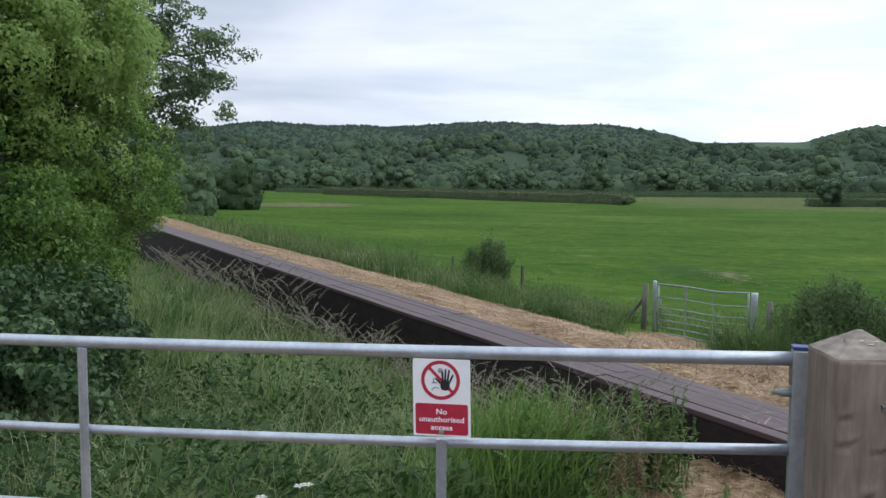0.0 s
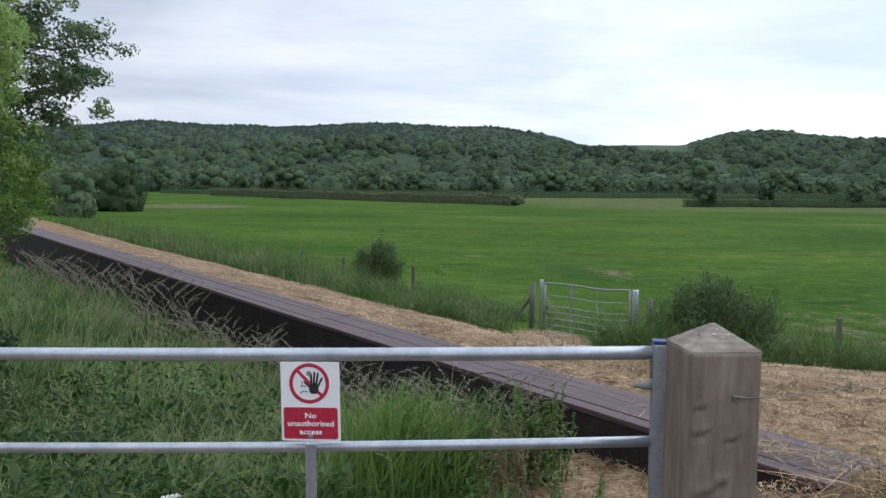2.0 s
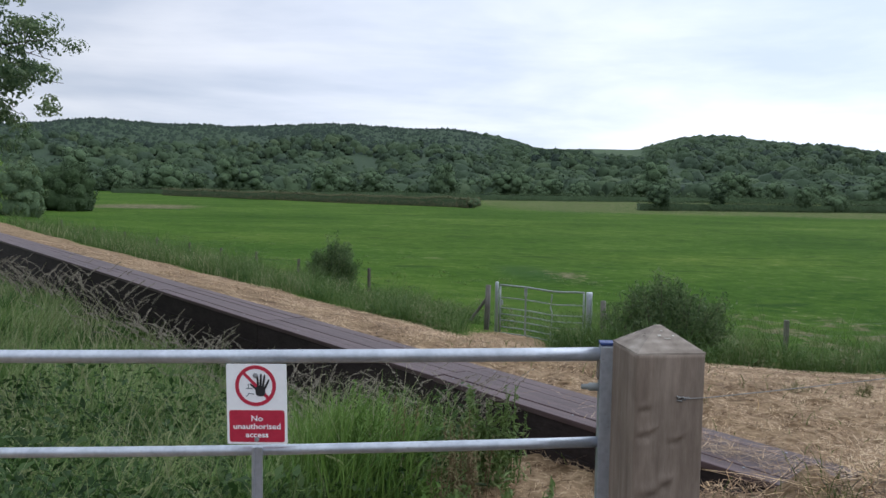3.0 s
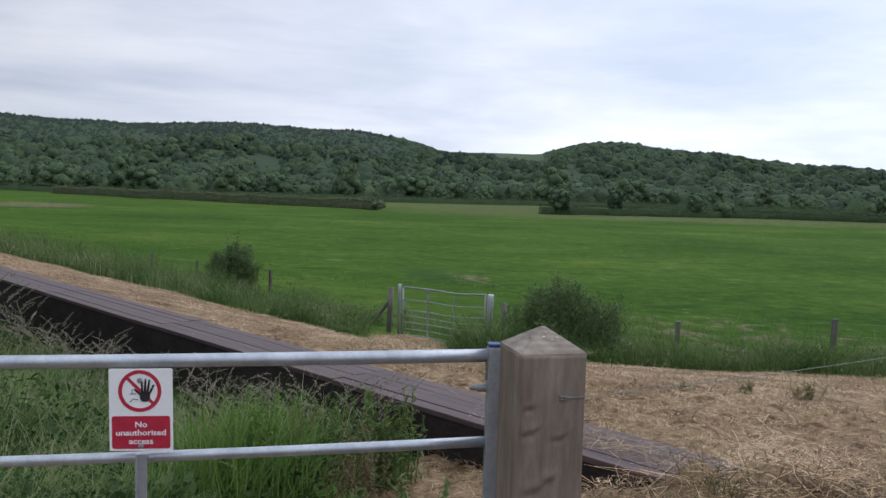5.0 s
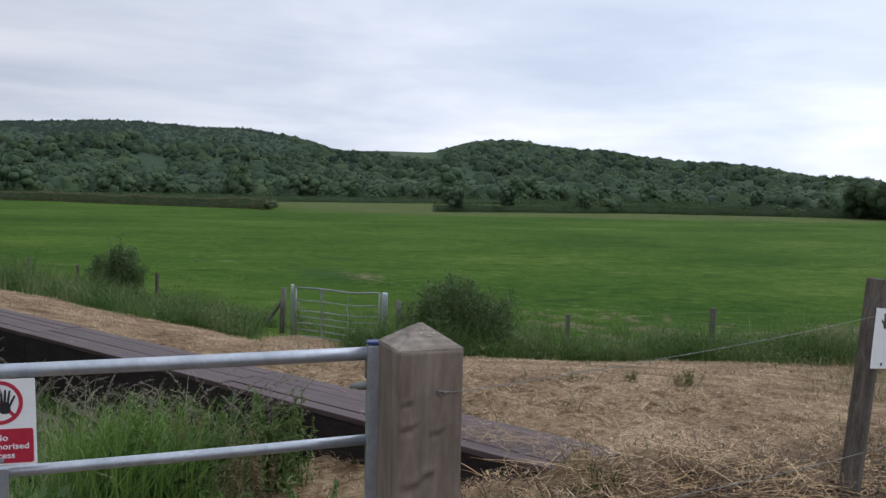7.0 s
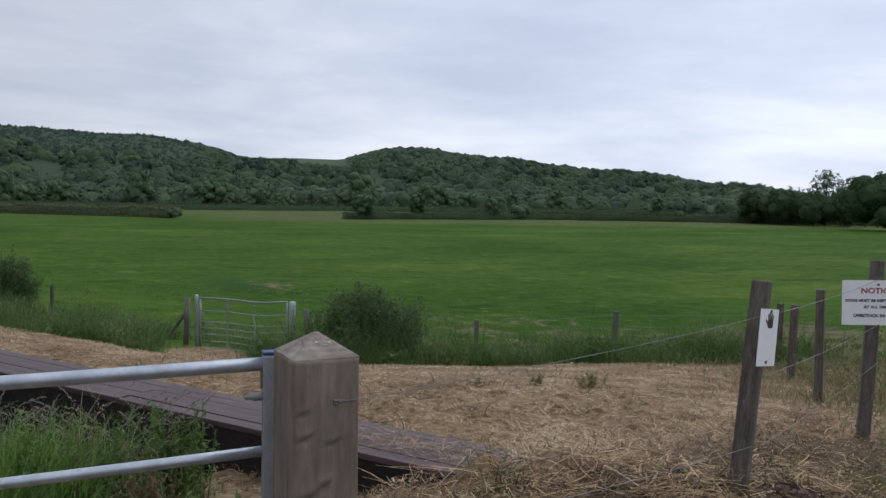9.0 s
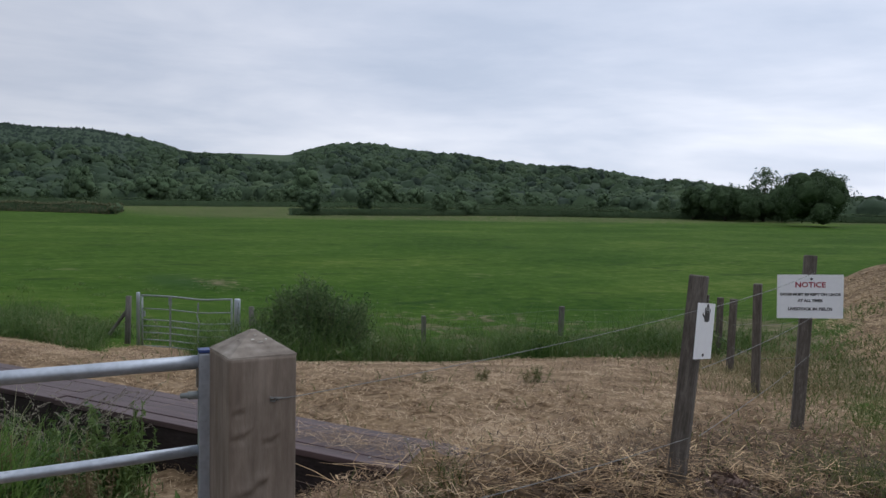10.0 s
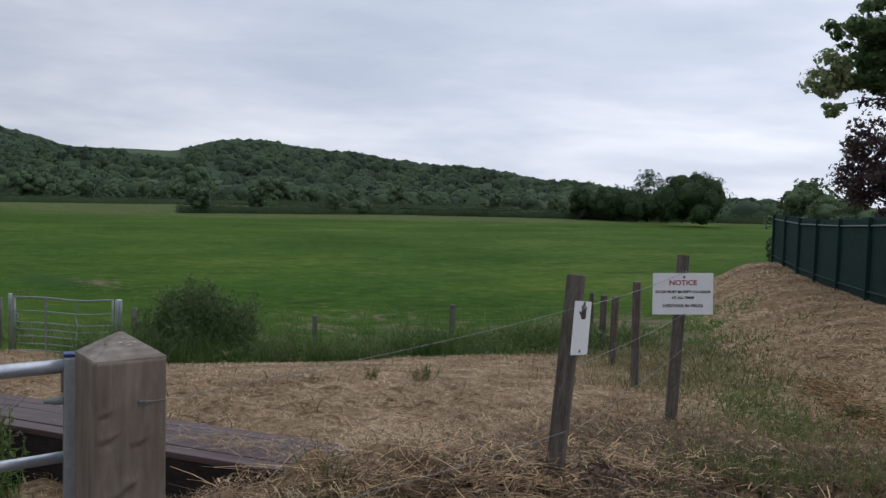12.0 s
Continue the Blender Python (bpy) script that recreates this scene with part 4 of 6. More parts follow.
def notice_post():
    g = thing("notice_post", pose(0, 0, 0), "dark timber stake with a white livestock notice", "sign post")
    z = ground_z(6.55, 4.13)
    stake(g, (6.55, 4.13, z), (6.68, 4.16, 1.14), 0.10)
    stake(g, (6.62, 4.17, z), (6.72, 4.2, 0.66), 0.05)
    m = Matrix.Translation((6.603, 4.097, 0.795)) @ pose(0, 0, 0, 0, -1.6, -41)
    board = part("panel", plate(rounded(0.537, 0.372, 0.004), 0.004), WHITE, g, "white printed notice board")
    board.matrix_basis = m
    for text, size, z0, mat, wide in (("NOTICE", 0.062, 0.098, DULLRED, 1.1), ("DOGS MUST BE KEPT ON LEADS", 0.030, 0.017, BLACK, 1.12), ("AT ALL TIMES", 0.030, -0.036, BLACK, 1.1), ("LIVESTOCK IN FIELDS", 0.034, -0.108, BLACK, 1.1)):
        lettering("lettering", text, size, (0, -0.0046, z0), mat, board, 0.0016, wide, "red printed heading" if mat == DULLRED else "black printed letters")
    part("screw", tube([(0.008, 0, 0.15), (0.008, -0.008, 0.15)], 0.01, 12), BLACK, board, "dark screw head")


notice_post()


def line_wires():
    g = thing("fence_wire", pose(0, 0, 0), "thin strained fence wires between the gate post and sign posts", "wire")
    part("strand", strand((0.818, 1.6335, 1.131), (0.874, 1.6325, 1.1325), 0.0011, 0.0, 4), WIRE, g)
    part("strand", strand((0.874, 1.6325, 1.1325), (3.60, 2.755, 1.03), 0.0011, 0.015, 24), WIRE, g)
    for k, (z0, z1, z2) in enumerate(((1.03, 1.0, 0.50), (0.72, 0.62, 0.1), (0.36, 0.3, -0.3))):
        part("strand", strand((3.62, 2.745, z0), (6.65, 4.09, z1), 0.0018, 0.02, 20), WIRE, g)
        part("strand", strand((6.65, 4.09, z1), (8.82, 6.15, z2), 0.0018, 0.02, 20), WIRE, g)
    part("strand", strand((0.83, 1.633, 0.783), (0.875, 1.6325, 0.778), 0.0014, 0.0, 4), WIRE, g)
    part("strand", strand((0.875, 1.6325, 0.778), (3.55, 2.75, 0.36), 0.0016, 0.015, 24), WIRE, g)
    # twisted end round a staple
    pts = [(0.804 + 0.012 * math.sin(k * 1.3) * (1 - k / 16) + 0.0025 * k, 1.6345 + 0.0001 * k - 0.0012 * (k % 3), 1.131 + 0.006 * math.cos(k * 1.3) * (1 - k / 16)) for k in range(12)]
    part("twist", tube(pts, 0.002, 6), WIRE, g, "twisted wire end on a staple")


line_wires()


# ---- green palisade on the mound ----
def palisade():
    turn = math.degrees(math.atan2(BANK_WAY[1], BANK_WAY[0]))
    g = thing("palisade_fence", pose(BANK_AT[0], BANK_AT[1], 0, 0, 0, turn), "dark green steel palisade fence on top of the mound", "fence")

    def foot(l):
        return ground_z(BANK_AT[0] + l * BANK_WAY[0], BANK_AT[1] + l * BANK_WAY[1])
    l0, l1, pitch = -7.5, 15.3, 0.118
    pale = box(0.085, 0.016, 1.72, (0, 0, 0.96), 0.003, None, 1)
    tip = bmesh.new()
    bmesh.ops.create_cone(tip, cap_ends=True, segments=4, radius1=0.05, radius2=0.008, depth=0.07, matrix=Matrix.Translation((0, 0, 1.852)) @ pose(0, 0, 0, 0, 0, 45))
    bmesh.ops.scale(tip, vec=(1.1, 0.22, 1), verts=tip.verts[:])
    pale_me = finish("pale", merge(pale, tip), PALISADE)
    k = 0
    while l0 + k * pitch < l1:
        l = l0 + k * pitch
        share("pale", pale_me, g, pose(l, 0, foot(l) - 0.06))
        k += 1
    post_me = finish("post", box(0.06, 0.09, 1.86, (0, 0.05, 0.9), 0.006), PALISADE)
    n = 8
    for i in range(n):
        l = l1 - 0.05 - i * 3.05
        share("post", post_me, g, pose(l, 0, foot(l) - 0.03))
        if i < n - 1:
            m = l - 3.05
            for h, mat in ((1.62, PALERAIL), (0.22, PALISADE)):
                part("rail", tube([(l, 0.035, foot(l) + h), (m, 0.035, foot(m) + h)], 0.022, 6), mat, g, "pale green rail" if h > 1 else "")
            sheet = box(3.04, 0.006, 1.66, ((l + m) / 2, -0.03, (foot(l) + foot(m)) / 2 + 0.87), 0, pose(0, 0, 0, 0, math.degrees(math.atan2(foot(m) - foot(l), 3.05)), 0))
            part("netting", sheet, NETTING, g, "dark green windbreak netting")


palisade()


# ---- leaves, trees and hedges ----
def leaf_quads(centres, normals, size, rng, slim=0.6):
    """A small kite-shaped leaf at every centre, turned at random about its normal."""
    n = len(centres)
    t = rng.normal(size=(n, 3))
    t -= normals * np.sum(t * normals, 1, keepdims=True)
    t /= np.linalg.norm(t, axis=1, keepdims=True) + 1e-9
    b = np.cross(normals, t)
    size = np.broadcast_to(np.asarray(size, dtype=float), (n,))[:, None]
    l, w = t * size * 0.5, b * size * 0.5 * slim
    droop = normals * size * 0.12
    v = np.stack([centres - l - droop, centres + w, centres + l - droop, centres - w], 1).reshape(-1, 3)
    return v, np.arange(4 * n).reshape(-1, 4)


def unit(rng, n):
    v = rng.normal(size=(n, 3))
    return v / np.linalg.norm(v, axis=1, keepdims=True)


def crown_cloud(rng, centre, radius, clumps, leaves, size, spread=0.3, hollow=0.55, slim=0.65, flat=0.35):
    """Leaves in clumps through an uneven crown."""
    centre, radius = np.asarray(centre, dtype=float), np.asarray(radius, dtype=float)
    d = unit(rng, clumps)
    c = d * (hollow + (1 - hollow) * rng.random((clumps, 1)) ** 0.6) * (0.74 + 0.30 * rng.random((clumps, 1)))
    pick = rng.integers(0, clumps, leaves)
    p = c[pick] + rng.normal(size=(leaves, 3)) * spread * (0.6 + 0.8 * rng.random((clumps, 1)))[pick]
    far = np.linalg.norm(p, axis=1, keepdims=True) + 1e-6
    out = p / far
    p = p * np.minimum(1, 1.06 / far)
    nor = out * 0.8 + rng.normal(size=(leaves, 3)) * 0.45 + np.array([0, 0, flat])
    nor /= np.linalg.norm(nor, axis=1, keepdims=True)
    return leaf_quads(centre + p * radius, nor, size * (0.6 + 0.8 * rng.random(leaves)), rng, slim)


def clump_cloud(rng, centre, radius, clumps, puff, leaves, size, hollow=0.8, slim=0.6, up=0.45, tint=0.5, vary=0.5, away=None, flat=0.75, loose=False):
    """Leaves on the outer faces of many small boughs; every bough has a tone of its own."""
    centre, radius = np.asarray(centre, dtype=float), np.asarray(radius, dtype=float)
    d = unit(rng, clumps)
    if away is not None:
        # boughs on the open side only
        d = np.where((d @ np.asarray(away) < -0.25)[:, None], -d, d)
    c = centre + d * (hollow + (1 - hollow) * rng.random((clumps, 1))) * radius
    rad = puff * (0.55 + 0.9 * rng.random(clumps))
    tone = tint + vary * (rng.random(clumps) - 0.5)
    pick = rng.choice(clumps, leaves, p=rad ** 2 / np.sum(rad ** 2))
    e = unit(rng, leaves) + 0.55 * d[pick] + np.array([0, 0, up])
    e /= np.linalg.norm(e, axis=1, keepdims=True) + 1e-9
    out = 1.5 * rng.random(leaves) ** 0.7 if loose else 0.62 + 0.48 * rng.random(leaves)
    p = c[pick] + e * (rad[pick] * out)[:, None] * (1, 1, flat)
    nor = e + rng.normal(size=(leaves, 3)) * 0.42
    nor /= np.linalg.norm(nor, axis=1, keepdims=True)
    v, q = leaf_quads(p, nor, size * (0.6 + 0.8 * rng.random(leaves)), rng, slim)
    return v, q, np.repeat(tone[pick] + 0.12 * rng.normal(size=leaves), 4)


def leafage(name, clouds, mat, parent):
    """One mesh of leaves with the boughs' tones."""
    me = raw_mesh(name, *join_clouds([(v, q) for v, q, _ in clouds]))
    at = me.attributes.new("tint", "FLOAT", "POINT")
    at.data.foreach_set("value", np.concatenate([t for _, _, t in clouds]).astype(np.float32))
    me.materials.append(mat)
    ob = new(name, me)
    ob.parent = parent
    return ob


def mass(lobes, seed, rough=0.16, level=3):
    """Lumpy rounded bodies, as the shaded inside of a crown."""
    bm = bmesh.new()
    for c, r in lobes:
        done = len(bm.verts)
        bmesh.ops.create_icosphere(bm, subdivisions=level, radius=1)
        bm.verts.ensure_lookup_table()
        for v in bm.verts[done:]:
            k = 1 + rough * noise.noise(v.co * 2.3 + Vector((seed, c[0], c[1]))) + 0.5 * rough * noise.noise(v.co * 5.1 + Vector((c[2], seed, 0)))
            v.co = Vector((c[0] + v.co.x * r[0] * k, c[1] + v.co.y * r[1] * k, c[2] + v.co.z * r[2] * k))
    return bm


def join_clouds(clouds):
    vs, qs, k = [], [], 0
    for v, q in clouds:
        vs.append(v)
        qs.append(q + k)
        k += len(v)
    return np.vstack(vs), np.vstack(qs)


def add_limbs(g, base, height, radius, rng, count=7, reach=2.0, first=0.35):
    pts = [Vector((base[0] + 0.05 * height * (k / 5) * math.sin(k + radius * 9), base[1] + 0.03 * height * (k / 5) * math.cos(2 * k), base[2] + height * k / 5)) for k in range(6)]
    pts[0].z -= 0.3
    part("trunk", tube(pts, [radius * (1.25 - 1.05 * k / 5) for k in range(6)], 9), BARK, g, smooth=True)
    for k in range(count):
        f = first + (0.95 - first) * (k + 0.5) / count
        p = pts[0].lerp(pts[-1], f)
        a = k * 2.4 + rng.random()
        tip = p + Vector((math.cos(a) * reach, math.sin(a) * reach, reach * (0.25 + 0.5 * rng.random())))
        mid = p.lerp(tip, 0.5) + Vector((0, 0, 0.12 * reach))
        part("limb", tube([p, mid, tip], [radius * 0.45, radius * 0.28, radius * 0.08], 6), BARK, g, smooth=True)


def broad_tree(at, height, spread, mat, label, seed, leaves=5000, size=0.45, lobes=11, name="tree", low=0.0, group="", limbs=True, airy=False, fill=0.78, tone=0.5, skirt=False):
    """A crown of overlapping rounded boughs on a trunk."""
    rng = np.random.default_rng(seed)
    z = ground_z(*at)
    g = thing(name, pose(at[0], at[1], z), label, "bush" if "bush" in name else "tree", group)
    if limbs:
        add_limbs(g, (0, 0, 0), height * 0.75, 0.026 * height, rng, 6, spread * 0.6)
    shapes = []
    half, mid = height * (1 - low) / 2, height * (1 + low) / 2
    for k in range(lobes):
        up = 1 - 2.0 * (k + 0.5) / lobes
        a = k * 2.4 + 0.7 * rng.random()
        r = spread * (0.34 + 0.16 * rng.random())
        rz = min(r * (0.8 + 0.25 * rng.random()), half * 0.6)
        ring_r = max(math.sqrt(max(1 - up * up, 0.0)) ** 0.8, (0.9 - 2.5 * low) if up < 0 else 0.0)
        reach = (spread * (0.92 + 0.2 * rng.random()) - r) * ring_r
        z0 = mid + (half - rz) * up * (0.93 + 0.12 * rng.random())
        shapes.append(((math.cos(a) * reach, math.sin(a) * reach, max(z0, rz * 0.8)), (r, r, rz)))
    for k in range(9 if skirt else 0):
        a, r = k * math.tau / 9 + 0.3 * rng.random(), spread * (0.36 + 0.1 * rng.random())
        shapes.append(((math.cos(a) * (spread - r) * 0.98, math.sin(a) * (spread - r) * 0.98, height * (0.14 + 0.1 * rng.random())), (r, r, height * 0.25)))
    shapes.append(((0, 0, mid), (spread * 0.66, spread * 0.66, half * 0.72)))
    cl = []
    for k, (c, r) in enumerate(shapes):
        share_of = int(leaves / len(shapes))
        cl.append(clump_cloud(rng, c, r, 16, 0.36 * r[0], share_of, size, 0.72, 0.7, 0.2, tone + 0.10 * rng.normal(), 0.3, None, 1.0))
    leafage("crown", cl, mat, g)
    if not airy:
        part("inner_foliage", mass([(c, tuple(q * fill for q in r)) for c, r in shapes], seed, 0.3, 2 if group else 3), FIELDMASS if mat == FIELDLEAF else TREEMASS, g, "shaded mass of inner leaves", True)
    return g


# the big hawthorn beside the grass
def hawthorn():
    rng = np.random.default_rng(11)
    g = thing("hawthorn_tree", pose(-6.3, 9.2, ground_z(-6.3, 9.2)), "large dense green hawthorn leaning over tall grass", "tree")
    add_limbs(g, (0, 0, 0), 4.5, 0.16, rng, 9, 2.0, 0.15)
    # upper lobes carry the light on the crown's top in paler tones
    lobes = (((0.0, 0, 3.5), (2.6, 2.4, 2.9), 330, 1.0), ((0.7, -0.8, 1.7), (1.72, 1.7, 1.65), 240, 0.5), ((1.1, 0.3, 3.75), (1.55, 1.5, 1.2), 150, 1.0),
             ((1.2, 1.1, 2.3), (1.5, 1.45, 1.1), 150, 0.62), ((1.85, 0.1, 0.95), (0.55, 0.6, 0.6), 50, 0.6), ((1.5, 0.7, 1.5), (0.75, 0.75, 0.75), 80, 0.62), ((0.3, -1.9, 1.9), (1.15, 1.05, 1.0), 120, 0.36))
    cl = []
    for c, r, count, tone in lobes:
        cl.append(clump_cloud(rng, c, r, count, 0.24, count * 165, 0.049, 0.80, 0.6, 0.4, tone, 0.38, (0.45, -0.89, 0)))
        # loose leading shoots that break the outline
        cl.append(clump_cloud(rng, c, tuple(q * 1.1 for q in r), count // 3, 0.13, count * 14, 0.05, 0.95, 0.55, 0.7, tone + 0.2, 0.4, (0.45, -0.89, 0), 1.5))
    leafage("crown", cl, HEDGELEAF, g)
    part("inner_foliage", mass([(c, tuple(q * 0.70 for q in r)) for c, r, _, _ in lobes], 5, 0.2), CORE, g, "dark solid core, coloured as the shade inside the crown", True)


hawthorn()


def bramble_bush(at, lobes, seed, label):
    rng = np.random.default_rng(seed)
    g = thing("bramble_bush", pose(*at, ground_z(*at)), label, "bush")
    cl, bm = [], bmesh.new()
    for c, r, cn, ln in lobes:
        cl.append(clump_cloud(rng, c, r, cn * 4, 0.16, ln, 0.055, 0.62, 0.7, 0.25, 0.5, 0.5))
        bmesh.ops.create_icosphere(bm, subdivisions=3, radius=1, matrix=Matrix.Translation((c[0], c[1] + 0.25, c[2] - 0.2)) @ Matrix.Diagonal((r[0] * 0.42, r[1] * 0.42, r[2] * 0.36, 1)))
        for k in range(6):
            a = k * 1.05 + rng.random()
            tip = Vector((c[0] + r[0] * 0.9 * math.cos(a), c[1] + r[1] * 0.9 * math.sin(a), c[2] + r[2] * (0.2 + 0.6 * rng.random())))
            root = Vector((c[0], c[1], -0.1))
            part("stem", tube([root, root.lerp(tip, 0.5) + Vector((0, 0, 0.25)), tip], [0.014, 0.009, 0.003], 5), BARK, g)
    leafage("foliage", cl, BRAMBLEBUSH, g)
    part("inner_foliage", bm, CORE, g, "dark solid core, coloured as the shade inside the bush", True)


bramble_bush((-3.75, 7.0), (((0.0, 0, 0.6), (1.0, 1.0, 0.8), 60, 15000), ((-0.6, -0.9, 0.4), (1.0, 0.9, 0.8), 44, 11000)), 12, "dense dark green bramble at the foot of a hawthorn")
bramble_bush((-3.35, 5.6), (((0.0, 0, 0.3), (0.9, 1.1, 0.85), 46, 22000),), 13, "low dark green bramble in tall grass by the gate")


# an open-crowned tree that reaches out behind it
def ash_tree():
    rng = np.random.default_rng(23)
    at = (-7.6, 13.6)
    g = thing("ash_tree", pose(*at, ground_z(*at)), "open-crowned tree with drooping leafy boughs against the sky", "tree")
    add_limbs(g, (0, 0, 0), 7.0, 0.2, rng, 6, 2.4, 0.4)
    cl = [clump_cloud(rng, (-1.2, 0, 6.3), (2.9, 2.8, 2.9), 110, 0.32, 13000, 0.075, 0.6)]
    for k in range(13):
        h = 2.85 + 0.22 * k + 0.3 * rng.random()
        reach = 3.72 - 0.05 * max(0, k - 6) ** 2 - 0.3 * max(0, 3 - k) + 0.35 * rng.random()
        a = -0.28 + 0.5 * rng.random()
        tip = Vector((math.cos(a) * reach, math.sin(a) * reach, h + 0.1 - 0.5 * rng.random()))
        root = Vector((0.3, 0, h - 0.9 + 0.5 * rng.random()))
        bow = 0.25 + 0.45 * rng.random()
        line = [root.lerp(tip, f) + Vector((0.1 * rng.normal(), 0.1 * rng.normal(), bow * math.sin(math.pi * f) + 0.07 * rng.normal())) * (f < 1) for f in (0, 0.2, 0.4, 0.6, 0.8, 1.0)]
        part("limb", tube(line, [0.04, 0.034, 0.027, 0.02, 0.012, 0.004], 6), BARK, g, smooth=True)
        for j in range(14):
            f = 0.15 + 0.87 * rng.random()
            i = min(int(f * 5), 4)
            p = line[i].lerp(line[i + 1], min(f * 5 - i, 1.0))
            c = np.array(p) + rng.normal(size=3) * (0.26, 0.3, 0.24)
            cl.append(clump_cloud(rng, c, (0.2, 0.2, 0.16), 5, 0.15, int(90 + 130 * rng.random()), 0.07, 0.3, 0.5, 0.3, 0.45 + 0.25 * rng.normal(), 0.3))
            if j % 4 == 0:
                part("twig", tube([p, Vector(c)], [0.008, 0.003], 4), BARK, g)
    leafage("crown", cl, ASHLEAF, g)


ash_tree()


# the sycamore and the copper-leaved tree behind the palisade
def right_trees():
    rng = np.random.default_rng(31)
    at = (26.2, 8.4)
    z = ground_z(*at)
    g = thing("sycamore_tree", pose(*at, z), "tall sycamore with big mottled green leaves behind the fence", "tree")
    add_limbs(g, (0, 0, 0), 9.0, 0.22, rng, 8, 2.4, 0.35)

    def bough(c, r, count, leaves, size, tone, vary=0.35, hollow=0.45, puff=0.3):
        # centres are given in the world
        return clump_cloud(rng, (c[0] - at[0], c[1] - at[1], c[2] - z), r, count, puff, leaves, size, hollow, 0.8, 0.1, tone, vary, None, 0.6, True)
    dark = [bough((24.9, 9.3, 7.1), (1.7, 1.7, 1.9), 60, 6500, 0.17, 0.28), bough((25.4, 8.3, 9.2), (2.4, 2.4, 2.0), 70, 6000, 0.17, 0.3), bough((24.6, 9.6, 5.3), (1.3, 1.3, 0.9), 36, 3600, 0.17, 0.3),
            bough((22.95, 10.35, 6.3), (0.6, 0.6, 0.45), 12, 500, 0.15, 0.22, 0.3, 0.3, 0.2)]
    dark += [bough((24.6, 9.2, 8.2), (1.5, 1.5, 1.2), 50, 4200, 0.17, 0.28), bough((24.2, 9.5, 6.4), (0.9, 0.9, 0.8), 30, 2400, 0.17, 0.3)]
    pale = [bough((22.9, 10.55, 4.95), (0.55, 0.7, 0.42), 16, 720, 0.15, 0.85, 0.4, 0.2, 0.22), bough((22.95, 10.5, 5.45), (0.5, 0.6, 0.3), 9, 320, 0.15, 0.7, 0.4, 0.2, 0.22), bough((22.75, 10.45, 4.15), (0.42, 0.5, 0.2), 7, 210, 0.15, 0.7, 0.4, 0.2, 0.16)]
    leafage("crown", dark + pale, SYCLEAF, g)
    for a, b in (((24.9, 9.3, 4.6), (22.7, 10.5, 4.25)), ((25.0, 9.2, 4.8), (22.8, 10.5, 4.75)), ((25.2, 9.0, 5.6), (22.9, 10.4, 6.2))):
        a, b = Vector(a) - Vector((*at, z)), Vector(b) - Vector((*at, z))
        part("limb", tube([a, a.lerp(b, 0.5) + Vector((0, 0, 0.1)), b], [0.04, 0.025, 0.008], 6), BARK, g, smooth=True)
    at = (25.4, 9.3)
    z = ground_z(*at)
    g = thing("copper_tree", pose(*at, z), "dark copper-leaved small tree above the fence", "tree")
    add_limbs(g, (0, 0, 0), 4.0, 0.10, rng, 7, 1.5, 0.3)
    cl = [bough((24.3, 9.5, 2.9), (1.25, 1.3, 1.3), 60, 3600, 0.105, 0.45, 0.6, 0.25, 0.24), bough((23.5, 10.0, 3.3), (0.75, 0.8, 0.75), 26, 850, 0.105, 0.5, 0.6, 0.2, 0.2), bough((24.2, 9.4, 4.5), (0.9, 0.9, 0.8), 34, 1300, 0.105, 0.45, 0.6, 0.2, 0.2),
          bough((23.9, 9.9, 2.2), (0.9, 0.9, 0.7), 40, 2200, 0.105, 0.4, 0.5, 0.3, 0.24), bough((24.6, 9.0, 1.9), (1.4, 1.4, 0.9), 50, 3600, 0.105, 0.4, 0.5, 0.3, 0.26)]
    leafage("crown", cl, COPPERLEAF, g)


right_trees()


def willow_bush(at, height, spread, seed, label, stems=60, bare=0.15, leaf=0.06, wisp=0.25):
    """Many upright shoots from one stool, thick with narrow leaves, thin at the tips."""
    rng = np.random.default_rng(seed)
    g = thing("willow_bush", pose(*at, ground_z(*at)), label, "bush")
    cl = []
    for k in range(stems):
        a, lean = rng.random() * math.tau, rng.random() ** 0.7
        long = 1 + wisp * (rng.random() < 0.25)
        tip = Vector((math.cos(a) * spread * lean, math.sin(a) * spread * lean, height * (1.0 - 0.42 * lean ** 2) * (0.72 + 0.3 * rng.random()) * long))
        root = Vector((math.cos(a) * 0.22 * spread * lean, math.sin(a) * 0.22 * spread * lean, -0.05))
        mid = root.lerp(tip, 0.5) + Vector((math.cos(a), math.sin(a), 0.6)) * 0.09 * spread
        part("stem", tube([root, mid, tip], [0.013, 0.008, 0.002], 5), BARK, g)
        tone = 0.5 + 0.3 * rng.normal()
        steps = 15
        for f in np.linspace(bare, 1.0, steps):
            p = np.array(root.lerp(mid, f * 2) if f < 0.5 else mid.lerp(tip, (f - 0.5) * 2))
            n = int(26 * (1.25 - f))
            way = np.array((tip - mid).normalized())
            c = p + rng.normal(size=(n, 3)) * (0.16 * spread * (1.15 - 0.8 * f)) * (1, 1, 0.8)
            nor = unit(rng, n) + 0.35 * np.array([math.cos(a), math.sin(a), 0.6])
            nor -= 0.6 * way * (nor @ way)[:, None]
            nor /= np.linalg.norm(nor, axis=1, keepdims=True)
            v, q = leaf_quads(c, nor, leaf * (0.6 + 0.8 * rng.random(n)), rng, 0.36)
            cl.append((v, q, np.repeat(tone + 0.15 * rng.normal(size=n), 4)))
    leafage("foliage", cl, BUSHLEAF, g)


willow_bush((6.27, 13.48), 1.5, 1.12, 41, "rounded grey-green willow bush by the foot of the bank", 110, 0.03, 0.075, 0.22)
